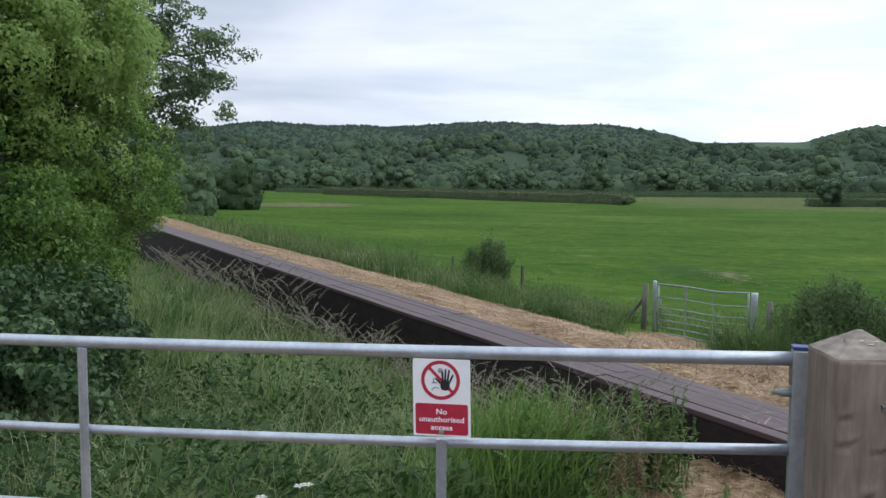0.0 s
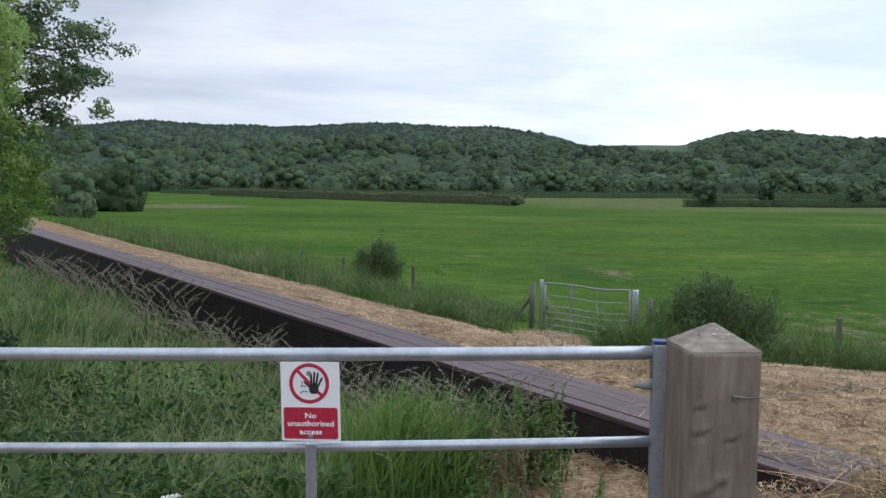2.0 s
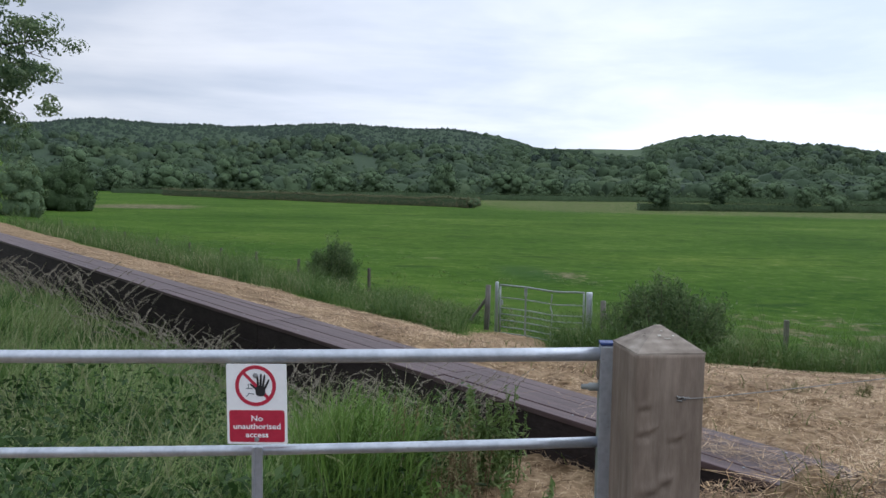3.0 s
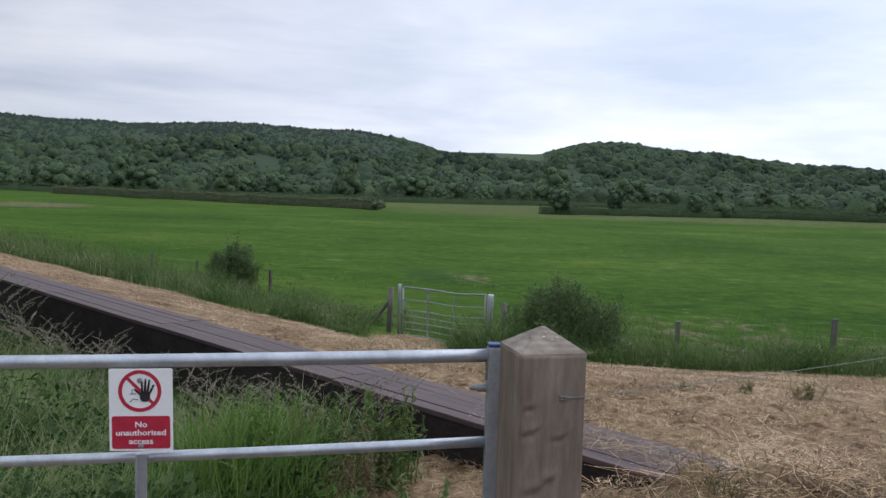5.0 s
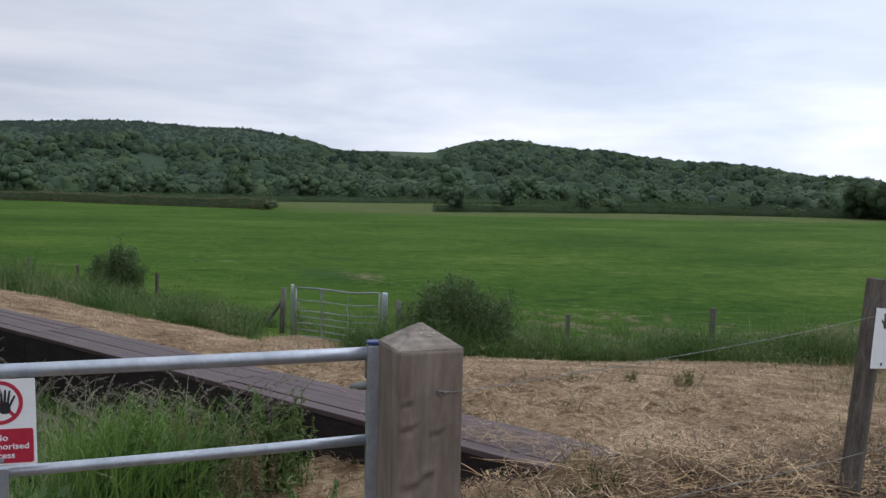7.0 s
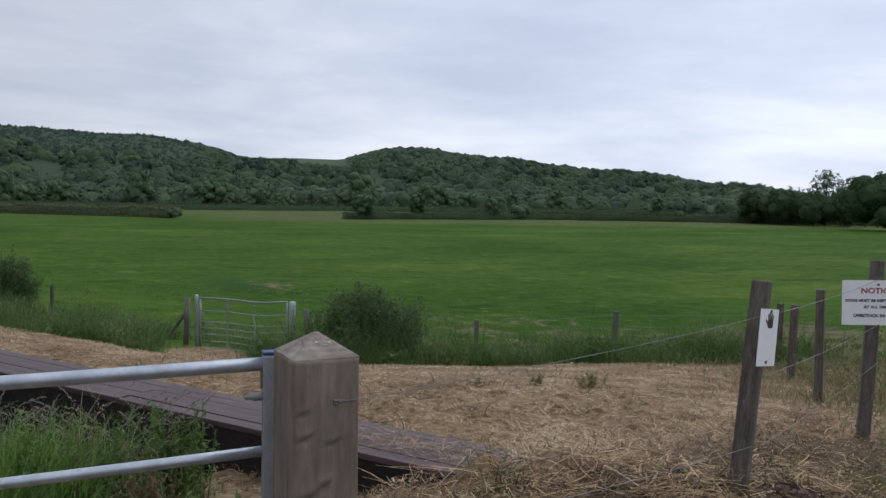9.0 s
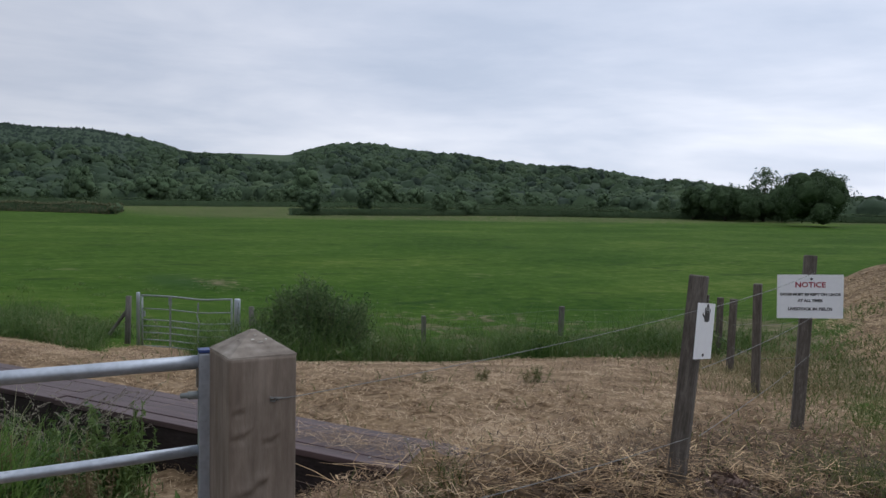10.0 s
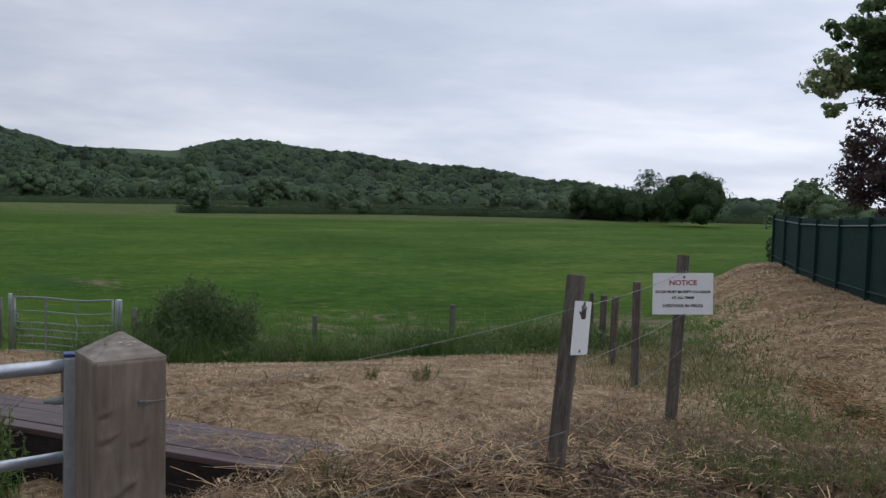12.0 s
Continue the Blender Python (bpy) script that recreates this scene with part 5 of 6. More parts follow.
willow_bush((1.15, 26.6), 1.65, 0.92, 42, "small upright green bush in the fence line", 55, 0.34, 0.085, 0.1)


# ---- hedgerows and trees across the meadow ----
def hedge(points, height, wide, mat, seed, label, per_metre=150, size=0.3):
    rng = np.random.default_rng(seed)
    cl = []
    g = thing("hedge", pose(0, 0, 0), label, "hedge")
    cores = []
    for (x0, y0), (x1, y1) in zip(points, points[1:]):
        l = math.hypot(x1 - x0, y1 - y0)
        n = int(l * per_metre / 5)
        f, a = rng.random(n), rng.random(n) * math.pi
        hh = height * (0.92 + 0.12 * np.sin(f * l * 0.35 + seed) * np.sin(f * l * 0.11) + 0.08 * rng.random(n))
        ox, oz = np.cos(a) * wide / 2, np.minimum(np.sin(a) * 1.5, 1) * hh
        dx, dy = (x1 - x0) / l, (y1 - y0) / l
        px, py = x0 + (x1 - x0) * f - dy * ox, y0 + (y1 - y0) * f + dx * ox
        oz = oz * np.where(np.abs(np.cos(a)) > 0.7, rng.random(n), 1)
        c = np.stack([px, py, land(px, py) + oz], -1) + rng.normal(size=(n, 3)) * 0.15
        nor = np.stack([-dy * np.cos(a), dx * np.cos(a), np.sin(a) + 0.7], -1) + rng.normal(size=(n, 3)) * 0.35
        nor /= np.linalg.norm(nor, axis=1, keepdims=True)
        cl.append(leaf_quads(c, nor, size * (0.6 + 0.9 * rng.random(n)), rng, 0.8))
        z = (ground_z(x0, y0) + ground_z(x1, y1)) / 2
        m = Matrix.Translation(((x0 + x1) / 2, (y0 + y1) / 2, z + height * 0.38)) @ pose(0, 0, 0, 0, 0, math.degrees(math.atan2(dy, dx)))
        b = bmesh.new()
        bmesh.ops.create_cube(b, size=1, matrix=m @ Matrix.Diagonal((l, wide * 0.6, height * 0.8, 1)))
        cores.append(b)
    me = raw_mesh("foliage", *join_clouds(cl))
    me.materials.append(mat)
    new("foliage", me).parent = g
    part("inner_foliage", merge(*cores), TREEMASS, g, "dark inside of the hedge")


def polar(az, dist):
    return dist * math.sin(radians(az)), dist * math.cos(radians(az))


hedge([(-38.7, 258), (0, 214), (35.8, 173)], 2.0, 2.0, BROWNHEDGE, 51, "trimmed brownish hedge across the meadow", 700)
hedge([(74, 176), (105, 178), (137, 177), (176, 153), (215, 120), (240, 92)], 2.05, 2.4, HEDGEROW, 52, "dark green field hedge across the meadow", 600)
hedge([(-60, 290), (45, 268), (150, 268), (230, 230)], 2.2, 2.4, HEDGEROW, 53, "distant dark hedge below the woods", 300)

for k, (at, h, w, low, label) in enumerate((
        ((-31.0, 121), 6.6, 3.9, 0.0, "round dark green tree at the end of the track"),
        (polar(-17.0, 92), 5.7, 2.5, 0.0, "pale green bushy tree beside the track"),
        ((-39, 118), 5.6, 4.4, 0.0, "broad bushy tree beside the track"),
        ((165, 108), 12.4, 7.2, 0.0, "large rounded dark tree standing in the meadow"),
        (polar(53.9, 230), 14.2, 4.6, 0.2, "tall airy tree among the far field trees"),
        ((79, 176), 6.2, 2.6, 0.1, "thin hedgerow tree in the field hedge"), ((94, 178), 6.6, 2.4, 0.1, "small upright tree in the field hedge"),
        ((115, 178), 5.6, 2.2, 0.1, "small tree in the field hedge"), ((124, 179), 4.2, 3.6, 0.0, "round bush in the field hedge"),
        (polar(63.9, 61), 6.6, 2.5, 0.0, "pale leafy tree behind the palisade"), (polar(65.9, 54), 5.4, 2.4, 0.0, "spreading leafy tree behind the palisade"),
        (polar(51.6, 228), 9.4, 6.4, 0.0, "dark rounded tree in a field hedge"), (polar(53.3, 224), 8.0, 5.6, 0.0, "dark bushy tree beside a large tree in the meadow"), (polar(55.0, 226), 8.4, 5.0, 0.0, "dark broad tree at the edge of the meadow"), (polar(49.6, 232), 9.0, 3.8, 0.0, "small dark tree at the end of a field hedge"))):
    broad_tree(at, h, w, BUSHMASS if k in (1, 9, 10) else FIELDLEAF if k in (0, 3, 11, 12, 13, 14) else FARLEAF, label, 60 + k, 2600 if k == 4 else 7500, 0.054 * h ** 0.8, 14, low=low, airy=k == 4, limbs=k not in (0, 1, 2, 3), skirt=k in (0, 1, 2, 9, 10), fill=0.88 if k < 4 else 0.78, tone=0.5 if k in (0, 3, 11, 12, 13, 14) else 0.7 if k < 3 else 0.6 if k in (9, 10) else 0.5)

broad_tree((36.1, 172.4), 2.3, 1.9, BROWNHEDGE, "rounded brownish bush ending a trimmed hedge", 58, 1500, 0.22, 8, name="hedge_bush", limbs=False)

# woodland edge: separate trees, repeats of a few crowns
row = np.random.default_rng(77)
patterns = [broad_tree(polar(-60 - 2 * k, 330), (12, 10, 13, 9, 11, 8, 14)[k], (5.6, 5.0, 4.4, 4.9, 6.2, 4.6, 5.6)[k], FARLEAF, "broad green tree at the foot of the wooded hill", 80 + k, 1100, 0.75, 12,
                       group="trees of the woodland edge", limbs=False) for k in range(7)]
for k in range(120):
    az = -26 + 80 * k / 120 + row.uniform(-0.5, 0.5)
    x, y = polar(az, 318 + 26 * row.random() - (60 * smooth(40, 52, az)))
    size = (0.34 + 0.86 * row.random() ** 1.5) * (1 - 0.4 * smooth(26, 40, az))
    copy_thing(patterns[k * 5 % 7], pose(x, y, ground_z(x, y) - 0.5, 0, 0, 360 * row.random())).scale = [size * row.uniform(0.85, 1.2), size * row.uniform(0.85, 1.2), size * row.uniform(0.85, 1.1)]
for k in range(24):
    az = 49.5 + 0.58 * k + row.uniform(-0.3, 0.3)
    x, y = polar(az, 234 + 10 * row.random() + (130 if k > 9 else 0))
    copy_thing(patterns[k * 3 % 7], pose(x, y, ground_z(x, y) - 0.4, 0, 0, 360 * row.random())).scale = [(0.6 + 0.3 * row.random()) * (0.55 if 9 < k else 1.0)] * 3


# ---- wooded hills ----
RIDGE_AZ = [-75, -40, -18, -12, -4.5, 1.2, 9.5, 13, 16.7, 22.3, 25.2, 28.5, 35.6, 43, 49, 59, 85]
RIDGE_EL = [3.0, 3.2, 3.35, 3.8, 3.66, 4.0, 3.75, 3.35, 2.4, 2.4, 3.1, 3.2, 2.45, 1.78, 1.05, -0.2, -0.3]


def hill(az, dist):
    el = np.interp(az, RIDGE_AZ, RIDGE_EL) + 0.10 + 0.12 * smooth(9, 17, az) * smooth(52, 42, az)
    top = 1.6 + 720 * np.tan(np.radians(el)) - 11.5
    f = np.clip((dist - 335) / 385, 0, 1)
    rise = 0.30 * f + 0.70 * smooth(0.12, 0.97, f)
    wave = 3.5 * np.sin(az * 0.55 + dist * 0.013) * np.sin(az * 0.23 - dist * 0.021) * smooth(0.05, 0.3, f) * smooth(1.0, 0.75, f)
    fall = 40 * smooth(720, 1000, dist)
    return -5 + (top + 5) * rise + wave - fall


def open_saddle(az, dist):
    return smooth(15.0, 16.5, az) * smooth(23.6, 22.2, az) * smooth(575, 630, dist)


def crowns(rng, x, y, z, r, high, taper, level):
    """Lumpy tree tops, one at each place; taper draws the top to a point."""
    bm = bmesh.new()
    bmesh.ops.create_icosphere(bm, subdivisions=level, radius=1)
    bm.verts.index_update()
    ov, of = np.array([v.co[:] for v in bm.verts]), np.array([[v.index for v in f.verts] for f in bm.faces if f.calc_center_median().z > -0.45])
    bm.free()
    n, m = len(x), len(ov)
    spin = rng.random(n) * math.tau
    cs, sn = np.cos(spin)[:, None], np.sin(spin)[:, None]
    ux, uy, uz = ov[:, 0] * cs - ov[:, 1] * sn, ov[:, 0] * sn + ov[:, 1] * cs, np.broadcast_to(ov[:, 2], (n, m))
    ph = rng.random((n, 1)) * 9
    lump = (1 + 0.13 * np.sin(4.1 * ux + ph) * np.sin(3.7 * uz + 2 * ph) + 0.11 * np.sin(5.3 * uy - ph) * np.sin(4.9 * ux + ph)
            + 0.06 * np.sin(9.7 * uz + ph) * np.sin(8.9 * uy + 3 * ph) + 0.08 * (rng.random((n, m)) - 0.5))
    wide = lump * r[:, None] * (1 - taper[:, None] * np.maximum(uz, 0))
    v = np.stack([x[:, None] + ux * wide, y[:, None] + uy * wide, z[:, None] + uz * high[:, None] * lump], -1).reshape(-1, 3)
    return v, (of[None] + (np.arange(n) * m)[:, None, None]).reshape(-1, 3), m


def hills():
    turns = np.concatenate([np.linspace(-75, -36, 30, endpoint=False), np.linspace(-36, 66, 400, endpoint=False), np.linspace(66, 85, 16)])
    reach = np.concatenate([np.linspace(330, 740, 60), np.linspace(790, 1000, 5)])
    az, dist = np.meshgrid(turns, reach, indexing="ij")
    x, y = dist * np.sin(np.radians(az)), dist * np.cos(np.radians(az))
    rough = np.random.default_rng(90)
    saddle = open_saddle(az, dist)
    v = np.stack([x, y, hill(az, dist) + 6.0 * smooth(345, 480, dist) + 1.8 * saddle], -1).reshape(-1, 3)
    n, m = len(turns), len(reach)
    i, j = np.meshgrid(np.arange(n - 1), np.arange(m - 1), indexing="ij")
    q = np.stack([i * m + j, (i + 1) * m + j, (i + 1) * m + j + 1, i * m + j + 1], -1).reshape(-1, 4)
    me = raw_mesh("hill", v, q)
    tint = me.attributes.new("tint", "FLOAT", "POINT")
    tint.data.foreach_set("value", (0.25 + 0.1 * rough.random(az.shape) + 0.35 * saddle).reshape(-1).astype(np.float32))
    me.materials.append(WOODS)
    tagged(new("hill", me), "dark wooded hill behind the meadow", "hill", kind="structure")
    rng = np.random.default_rng(91)

    def place(n, near, far, power=1.0):
        az, dist = rng.uniform(-34, 62, n), near + (far - near) * rng.random(n) ** power
        return az, dist, hill(az, dist)

    def conifer_stand(az, dist, h):
        el = np.degrees(np.arctan2(h + 9, dist))
        return smooth(13.5, 12.0, az + 0.6 * np.sin(dist * 0.05)) * (el > 2.35 + 0.22 * np.sin(az * 0.9) + 0.12 * np.sin(az * 3.1) - 0.7 * smooth(-9, -14, az))
    # broad-leaved trees on the lower slopes, each of several rounded boughs
    az, dist, h = place(2900, 338, 625, 1.1)
    ok = ((conifer_stand(az, dist, h) < 0.5) | (dist < 540)) & (open_saddle(az, dist) < 0.3)
    az, dist, h = az[ok], dist[ok], h[ok]
    n = len(az)
    r = (3.0 + 4.2 * rng.random(n) ** 1.7) * (1.15 - 0.5 * smooth(350, 600, dist))
    high = r * (0.85 + 0.4 * rng.random(n))
    x, y = dist * np.sin(np.radians(az)), dist * np.cos(np.radians(az))
    z = h + 11.0 * (0.6 + 0.4 * smooth(350, 520, dist)) - high + (1.5 - 0.9 * smooth(480, 640, dist)) * np.clip(rng.normal(size=n), -1.4, 0.9) - 2.4 * smooth(520, 610, dist)
    tone = np.clip(0.44 + 0.17 * rng.normal(size=n) - 0.10 * smooth(500, 640, dist), 0.1, 1.0)
    v, q, m = crowns(rng, x, y, z, r, high, np.zeros(n), 2)
    sets = [(v, q, np.repeat(tone, m))]
    for k in range(4):
        a, f = rng.random(n) * math.tau, rng.random(n)
        lr = r * (0.40 + 0.2 * rng.random(n))
        v, q, m = crowns(rng, x + np.cos(a) * r * 0.72, y + np.sin(a) * r * 0.72, z + high * (0.75 * f - 0.25), lr, lr * 0.85, np.zeros(n), 1)
        sets.append((v, q, np.repeat(tone + 0.06 * rng.normal(size=n), m)))
    per = 34
    d = unit(rng, n * per)
    d[:, 2] = np.abs(d[:, 2])
    k = np.repeat(np.arange(n), per)
    size = 1.0 + 0.15 * rng.random(n * per)
    c = np.stack([x[k] + d[:, 0] * r[k] * size, y[k] + d[:, 1] * r[k] * size, z[k] + d[:, 2] * high[k] * size], -1)
    nor = d + np.array([0, 0, 0.2]) + rng.normal(size=d.shape) * 0.5
    nor /= np.linalg.norm(nor, axis=1, keepdims=True)
    sprays = leaf_quads(c, nor, 0.7 + 1.0 * rng.random(n * per), rng, 0.8)
    wood("woodland", sets, "mixed broad-leaved woodland on the lower slopes")
    wood("woodland_sprays", [(*sprays, np.repeat((tone - 0.04)[k], 4))], "leafy outer sprays of the lower woodland")
    # smaller crowns, dense to the skyline, and the dark conifer stand
    az, dist, h = place(15500, 500, 738, 0.9)
    dark = conifer_stand(az, dist, h) > 0.5
    ok = (open_saddle(az, dist) < 0.35)
    az, dist, h, dark = az[ok], dist[ok], h[ok], dark[ok]
    n = len(az)
    r = np.where(dark, 1.7 + 1.5 * rng.random(n), 2.3 + 2.2 * rng.random(n) ** 1.5)
    high = np.where(dark, r * (1.3 + 0.6 * rng.random(n)), r * (0.8 + 0.3 * rng.random(n)))
    x, y = dist * np.sin(np.radians(az)), dist * np.cos(np.radians(az))
    z = h + np.where(dark, 7.5, 8.0) - high + np.where(dark, 0.5, 0.7) * rng.normal(size=n)
    v, q, m = crowns(rng, x, y, z, r, high, np.where(dark, 0.35, 0.0), 1)
    tone = np.where(dark, 0.05 + 0.13 * rng.random(n), np.clip(0.38 + 0.13 * rng.normal(size=n), 0.1, 0.9))
    wood("upper_woodland", [(v, q, np.repeat(tone, m))], "dense woodland and conifers along the skyline")


def wood(name, sets, label):
    me = raw_mesh(name, *join_clouds([(v, q) for v, q, _ in sets]))
    at = me.attributes.new("tint", "FLOAT", "POINT")
    at.data.foreach_set("value", np.concatenate([t for _, _, t in sets]).astype(np.float32))
    me.polygons.foreach_set("use_smooth", [True] * len(me.polygons))
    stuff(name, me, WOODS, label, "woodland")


hills()


# ---- grasses and hay ----
def blades(base, height, lean, width, rng, curl=0.35, swept=0.0, lay=None):
    """Tapering, bent grass blades: four levels each."""
    n = len(base)
    a = rng.random(n) * math.tau
    side = np.stack([np.cos(a), np.sin(a), np.zeros(n)], -1)
    b = rng.random(n) * math.tau
    if lay is not None:
        b = lay + 0.45 * rng.normal(size=n)
    over = np.stack([np.cos(b), np.sin(b), np.zeros(n)], -1)
    if swept:
        # lodged patches that all lean one way
        w = 1.1 * ripple(base[:, 0] * 0.7 + 5, base[:, 1] * 0.7) - 0.2
        over = over * (1 - swept) + swept * np.stack([np.cos(w), np.sin(w), np.zeros(n)], -1)
    over = over * (lean * height)[:, None]
    levels = []
    for f, w in ((0.0, 1.0), (0.4, 0.9), (0.75, 0.6), (1.0, 0.08)):
        p = base + over * (f ** 2) + np.stack([np.zeros(n), np.zeros(n), height * (f - curl * lean * f ** 3)], -1)
        levels += [p - side * (width * w / 2)[:, None], p + side * (width * w / 2)[:, None]]
    v = np.stack(levels, 1).reshape(-1, 3)
    k = np.arange(n)[:, None] * 8
    q = np.concatenate([k + np.array([[0, 1, 3, 2]]), k + np.array([[2, 3, 5, 4]]), k + np.array([[4, 5, 7, 6]])])
    return v, q


def streaks(at, way, long, wide):
    """A small narrow husk at every place, lying along way."""
    way = way / (np.linalg.norm(way, axis=1, keepdims=True) + 1e-9)
    side = np.cross(way, np.array([0.35, -0.9, 0.2]))
    side /= np.linalg.norm(side, axis=1, keepdims=True) + 1e-9
    long, wide = np.asarray(long)[:, None] * way * 0.5, np.asarray(wide)[:, None] * side * 0.5
    v = np.stack([at - long, at + wide, at + long, at - wide], 1).reshape(-1, 3)
    return v, np.arange(len(v)).reshape(-1, 4)


def scatter(rng, n, az, dist, keep, power=1.0):
    """Places in a sector round the start of the walk; keep(x, y) gives their odds."""
    t = np.radians(rng.uniform(az[0], az[1], n))
    r = dist[0] + (dist[1] - dist[0]) * rng.random(n) ** power
    x, y = r * np.sin(t), r * np.cos(t)
    ok = rng.random(n) < keep(x, y)
    return x[ok], y[ok]


def beyond_gate(x, y, gap=0.12):
    return (y > 1.875 - 0.2195 * (x - 0.70) + gap).astype(float)


def tall_keep(x, y):
    s, a = bank_coords(x, y)
    near = a - 0.62 * smooth(-1.5, -0.8, s) + 0.2 * ripple(x * 2, y * 2)
    return beyond_gate(x, y) * smooth(-0.33, -0.42, s) * smooth(-0.4, 0.2, near) * (x > -9)


def tall_grass():
    rng = np.random.default_rng(101)
    x, y = scatter(rng, 95000, (-44, 32), (1.9, 27), tall_keep, 1.25)
    lay = 1.1 * ripple(x * 0.7 + 5, y * 0.7) - 0.2 + 0.9 * rng.normal(size=len(x))
    tall = np.ones(len(x))
    # tussocks whose blades fall one way
    cx, cy = scatter(rng, 5200, (-44, 32), (1.9, 24), tall_keep, 1.2)
    m, per = len(cx), 34
    k = np.repeat(np.arange(m), per)
    turn, high, wide = 1.3 * rng.normal(size=m) + 0.2, 0.75 + 0.6 * rng.random(m), 0.03 + 0.06 * rng.random(m)
    x, y = np.concatenate([x, cx[k] + rng.normal(size=m * per) * wide[k]]), np.concatenate([y, cy[k] + rng.normal(size=m * per) * wide[k]])
    lay, tall = np.concatenate([lay, turn[k]]), np.concatenate([tall, high[k]])
    ok = tall_keep(x, y) > 0.3
    x, y, lay, tall = x[ok], y[ok], lay[ok], tall[ok]
    s, a = bank_coords(x, y)
    clump = (0.75 + 0.35 * ripple(x * 1.1 + 3, y * 1.1)) * (0.72 + 0.28 * smooth(-0.6, -1.8, s)) * (1 - 0.32 * smooth(4.5, 2.0, a) * smooth(-2.2, -0.8, s)) * (1 + 0.35 * smooth(6, 10, a) * smooth(-2.5, -1.0, s))
    h = (0.36 + 0.36 * rng.random(len(x))) * clump * tall
    base = np.stack([x, y, land(x, y) - 0.02], -1)
    v, q = blades(base, h, 0.2 + 1.0 * rng.random(len(x)) ** 1.3, 0.0016 + 0.0009 * np.hypot(x, y) + 0.003 * rng.random(len(x)), rng, 0.5, 0.0, lay)
    stuff("tall_grass", raw_mesh("tall_grass", v, q), GRASS, "tall uncut meadow grass filling the dip before the boardwalk", "grass")
    # pale fine stalks through the whole sward
    x, y = scatter(rng, 26000, (-40, 30), (2.2, 24), lambda x, y: tall_keep(x, y) * 0.35 * smooth(-0.7, -1.4, bank_coords(x, y)[0]), 1.1)
    n = len(x)
    v, q = blades(np.stack([x, y, land(x, y)], -1), 0.5 + 0.38 * rng.random(n), 0.15 + 0.5 * rng.random(n), 0.0022 + 0.0005 * np.hypot(x, y), rng, 0.3)
    stuff("grass_stalks", raw_mesh("grass_stalks", v, q), PALEGRASS, "pale fine grass stalks above the sward", "grass")
    # broad leaves low in the sward, dark for its shade too, thickest beside the gate
    x, y = scatter(rng, 95000, (-44, 14), (1.9, 8), lambda x, y: tall_keep(x, y) * smooth(7.5, 4.0, np.hypot(x, y) + 0.9 * x) * 0.4, 1.0)
    n = len(x)
    c = np.stack([x, y, land(x, y) + (0.06 + 0.44 * rng.random(n)) * (0.8 + 0.4 * ripple(x * 1.4, y * 1.4 + 1)) * (1 + 0.35 * smooth(-0.3, -1.2, x))], -1)
    nor = unit(rng, n) * 0.8 + np.array([0, 0, 0.8])
    nor /= np.linalg.norm(nor, axis=1, keepdims=True)
    v, q = leaf_quads(c, nor, 0.03 + 0.08 * rng.random(n) ** 2, rng, 0.4)
    stuff("undergrowth", raw_mesh("undergrowth", v, q), UNDERLEAF, "dark broad-leaved undergrowth beneath tall grass", "plants")
    # lush clumps before the boardwalk's end
    x, y = scatter(rng, 60000, (-4, 18), (2.4, 5.2), lambda x, y: tall_keep(x, y) * np.exp(-((x - 0.22) / 0.26) ** 2 - ((y - 4.45) / 0.6) ** 2) * (0.3 + 0.7 * (ripple(x * 3, y * 3) > -0.05)), 1.0)
    n = min(len(x), 2400)
    x, y = x[:n], y[:n]
    v, q = blades(np.stack([x, y, land(x, y)], -1), 0.30 + 0.5 * rng.random(n), 0.15 + 0.6 * rng.random(n), 0.004 + 0.006 * rng.random(n), rng, 0.45, 0.3)
    stuff("lush_grass", raw_mesh("lush_grass", v, q), LUSH, "lush bright green grass beside the boardwalk", "grass")
    # flowering stems: soft heads over the sward, purplish plumes close to the boardwalk
    for count, odds, mat, stalk, reach0, per, fat, label in (
            (420, lambda x, y: 0.10 * smooth(9, 4, np.hypot(x, y)) * smooth(-0.9, -1.6, bank_coords(x, y)[0]), PALEHEAD, (0.40, 0.34), 0.08, 24, 0.0035, "soft pale grass heads above the sward"),
            (440, lambda x, y: 0.95 * np.exp(-((bank_coords(x, y)[0] + 0.75) / 0.34) ** 2), SEED, (0.34, 0.40), 0.17, 48, 0.010, "feathery purplish brown grass seed heads")):
        x, y = scatter(rng, 26000, (-30, 32), (2.2, 22), lambda x, y: tall_keep(x, y) * odds(x, y), 1.0)
        x, y = x[:count], y[:count]
        n = len(x)
        base = np.stack([x, y, land(x, y)], -1)
        lay = 0.6 * rng.normal(size=n) + np.where(rng.random(n) < 0.6, 3.3, 0.3)
        v, q = blades(base, (stalk[0] + stalk[1] * rng.random(n)) * (0.70 + 0.55 * smooth(4.5, 10, bank_coords(x, y)[1])), 0.2 + 0.5 * rng.random(n), 0.0025 + 0.0005 * np.hypot(x, y), rng, 0.2, 0.0, lay)
        stuff("grass_stems", raw_mesh("grass_stems", v, q), PALEGRASS, "dry flowering grass stems among tall grass", "grass")
        tips = (v.reshape(n, 8, 3)[:, 6] + v.reshape(n, 8, 3)[:, 7]) / 2
        k = np.repeat(np.arange(n), per)
        f = np.tile(np.linspace(0, 1, per), n)
        reach = (reach0 * (0.8 + 0.9 * rng.random(n)))[k]
        tilt, nod = (0.35 + 0.75 * rng.random(n))[k], (0.55 * rng.random(n) ** 2)[k]
        out = reach * f * (tilt + 0.25 * f)
        p = tips[k] + np.stack([np.cos(lay)[k] * out, np.sin(lay)[k] * out, reach * f * (0.95 - nod * f)], -1)
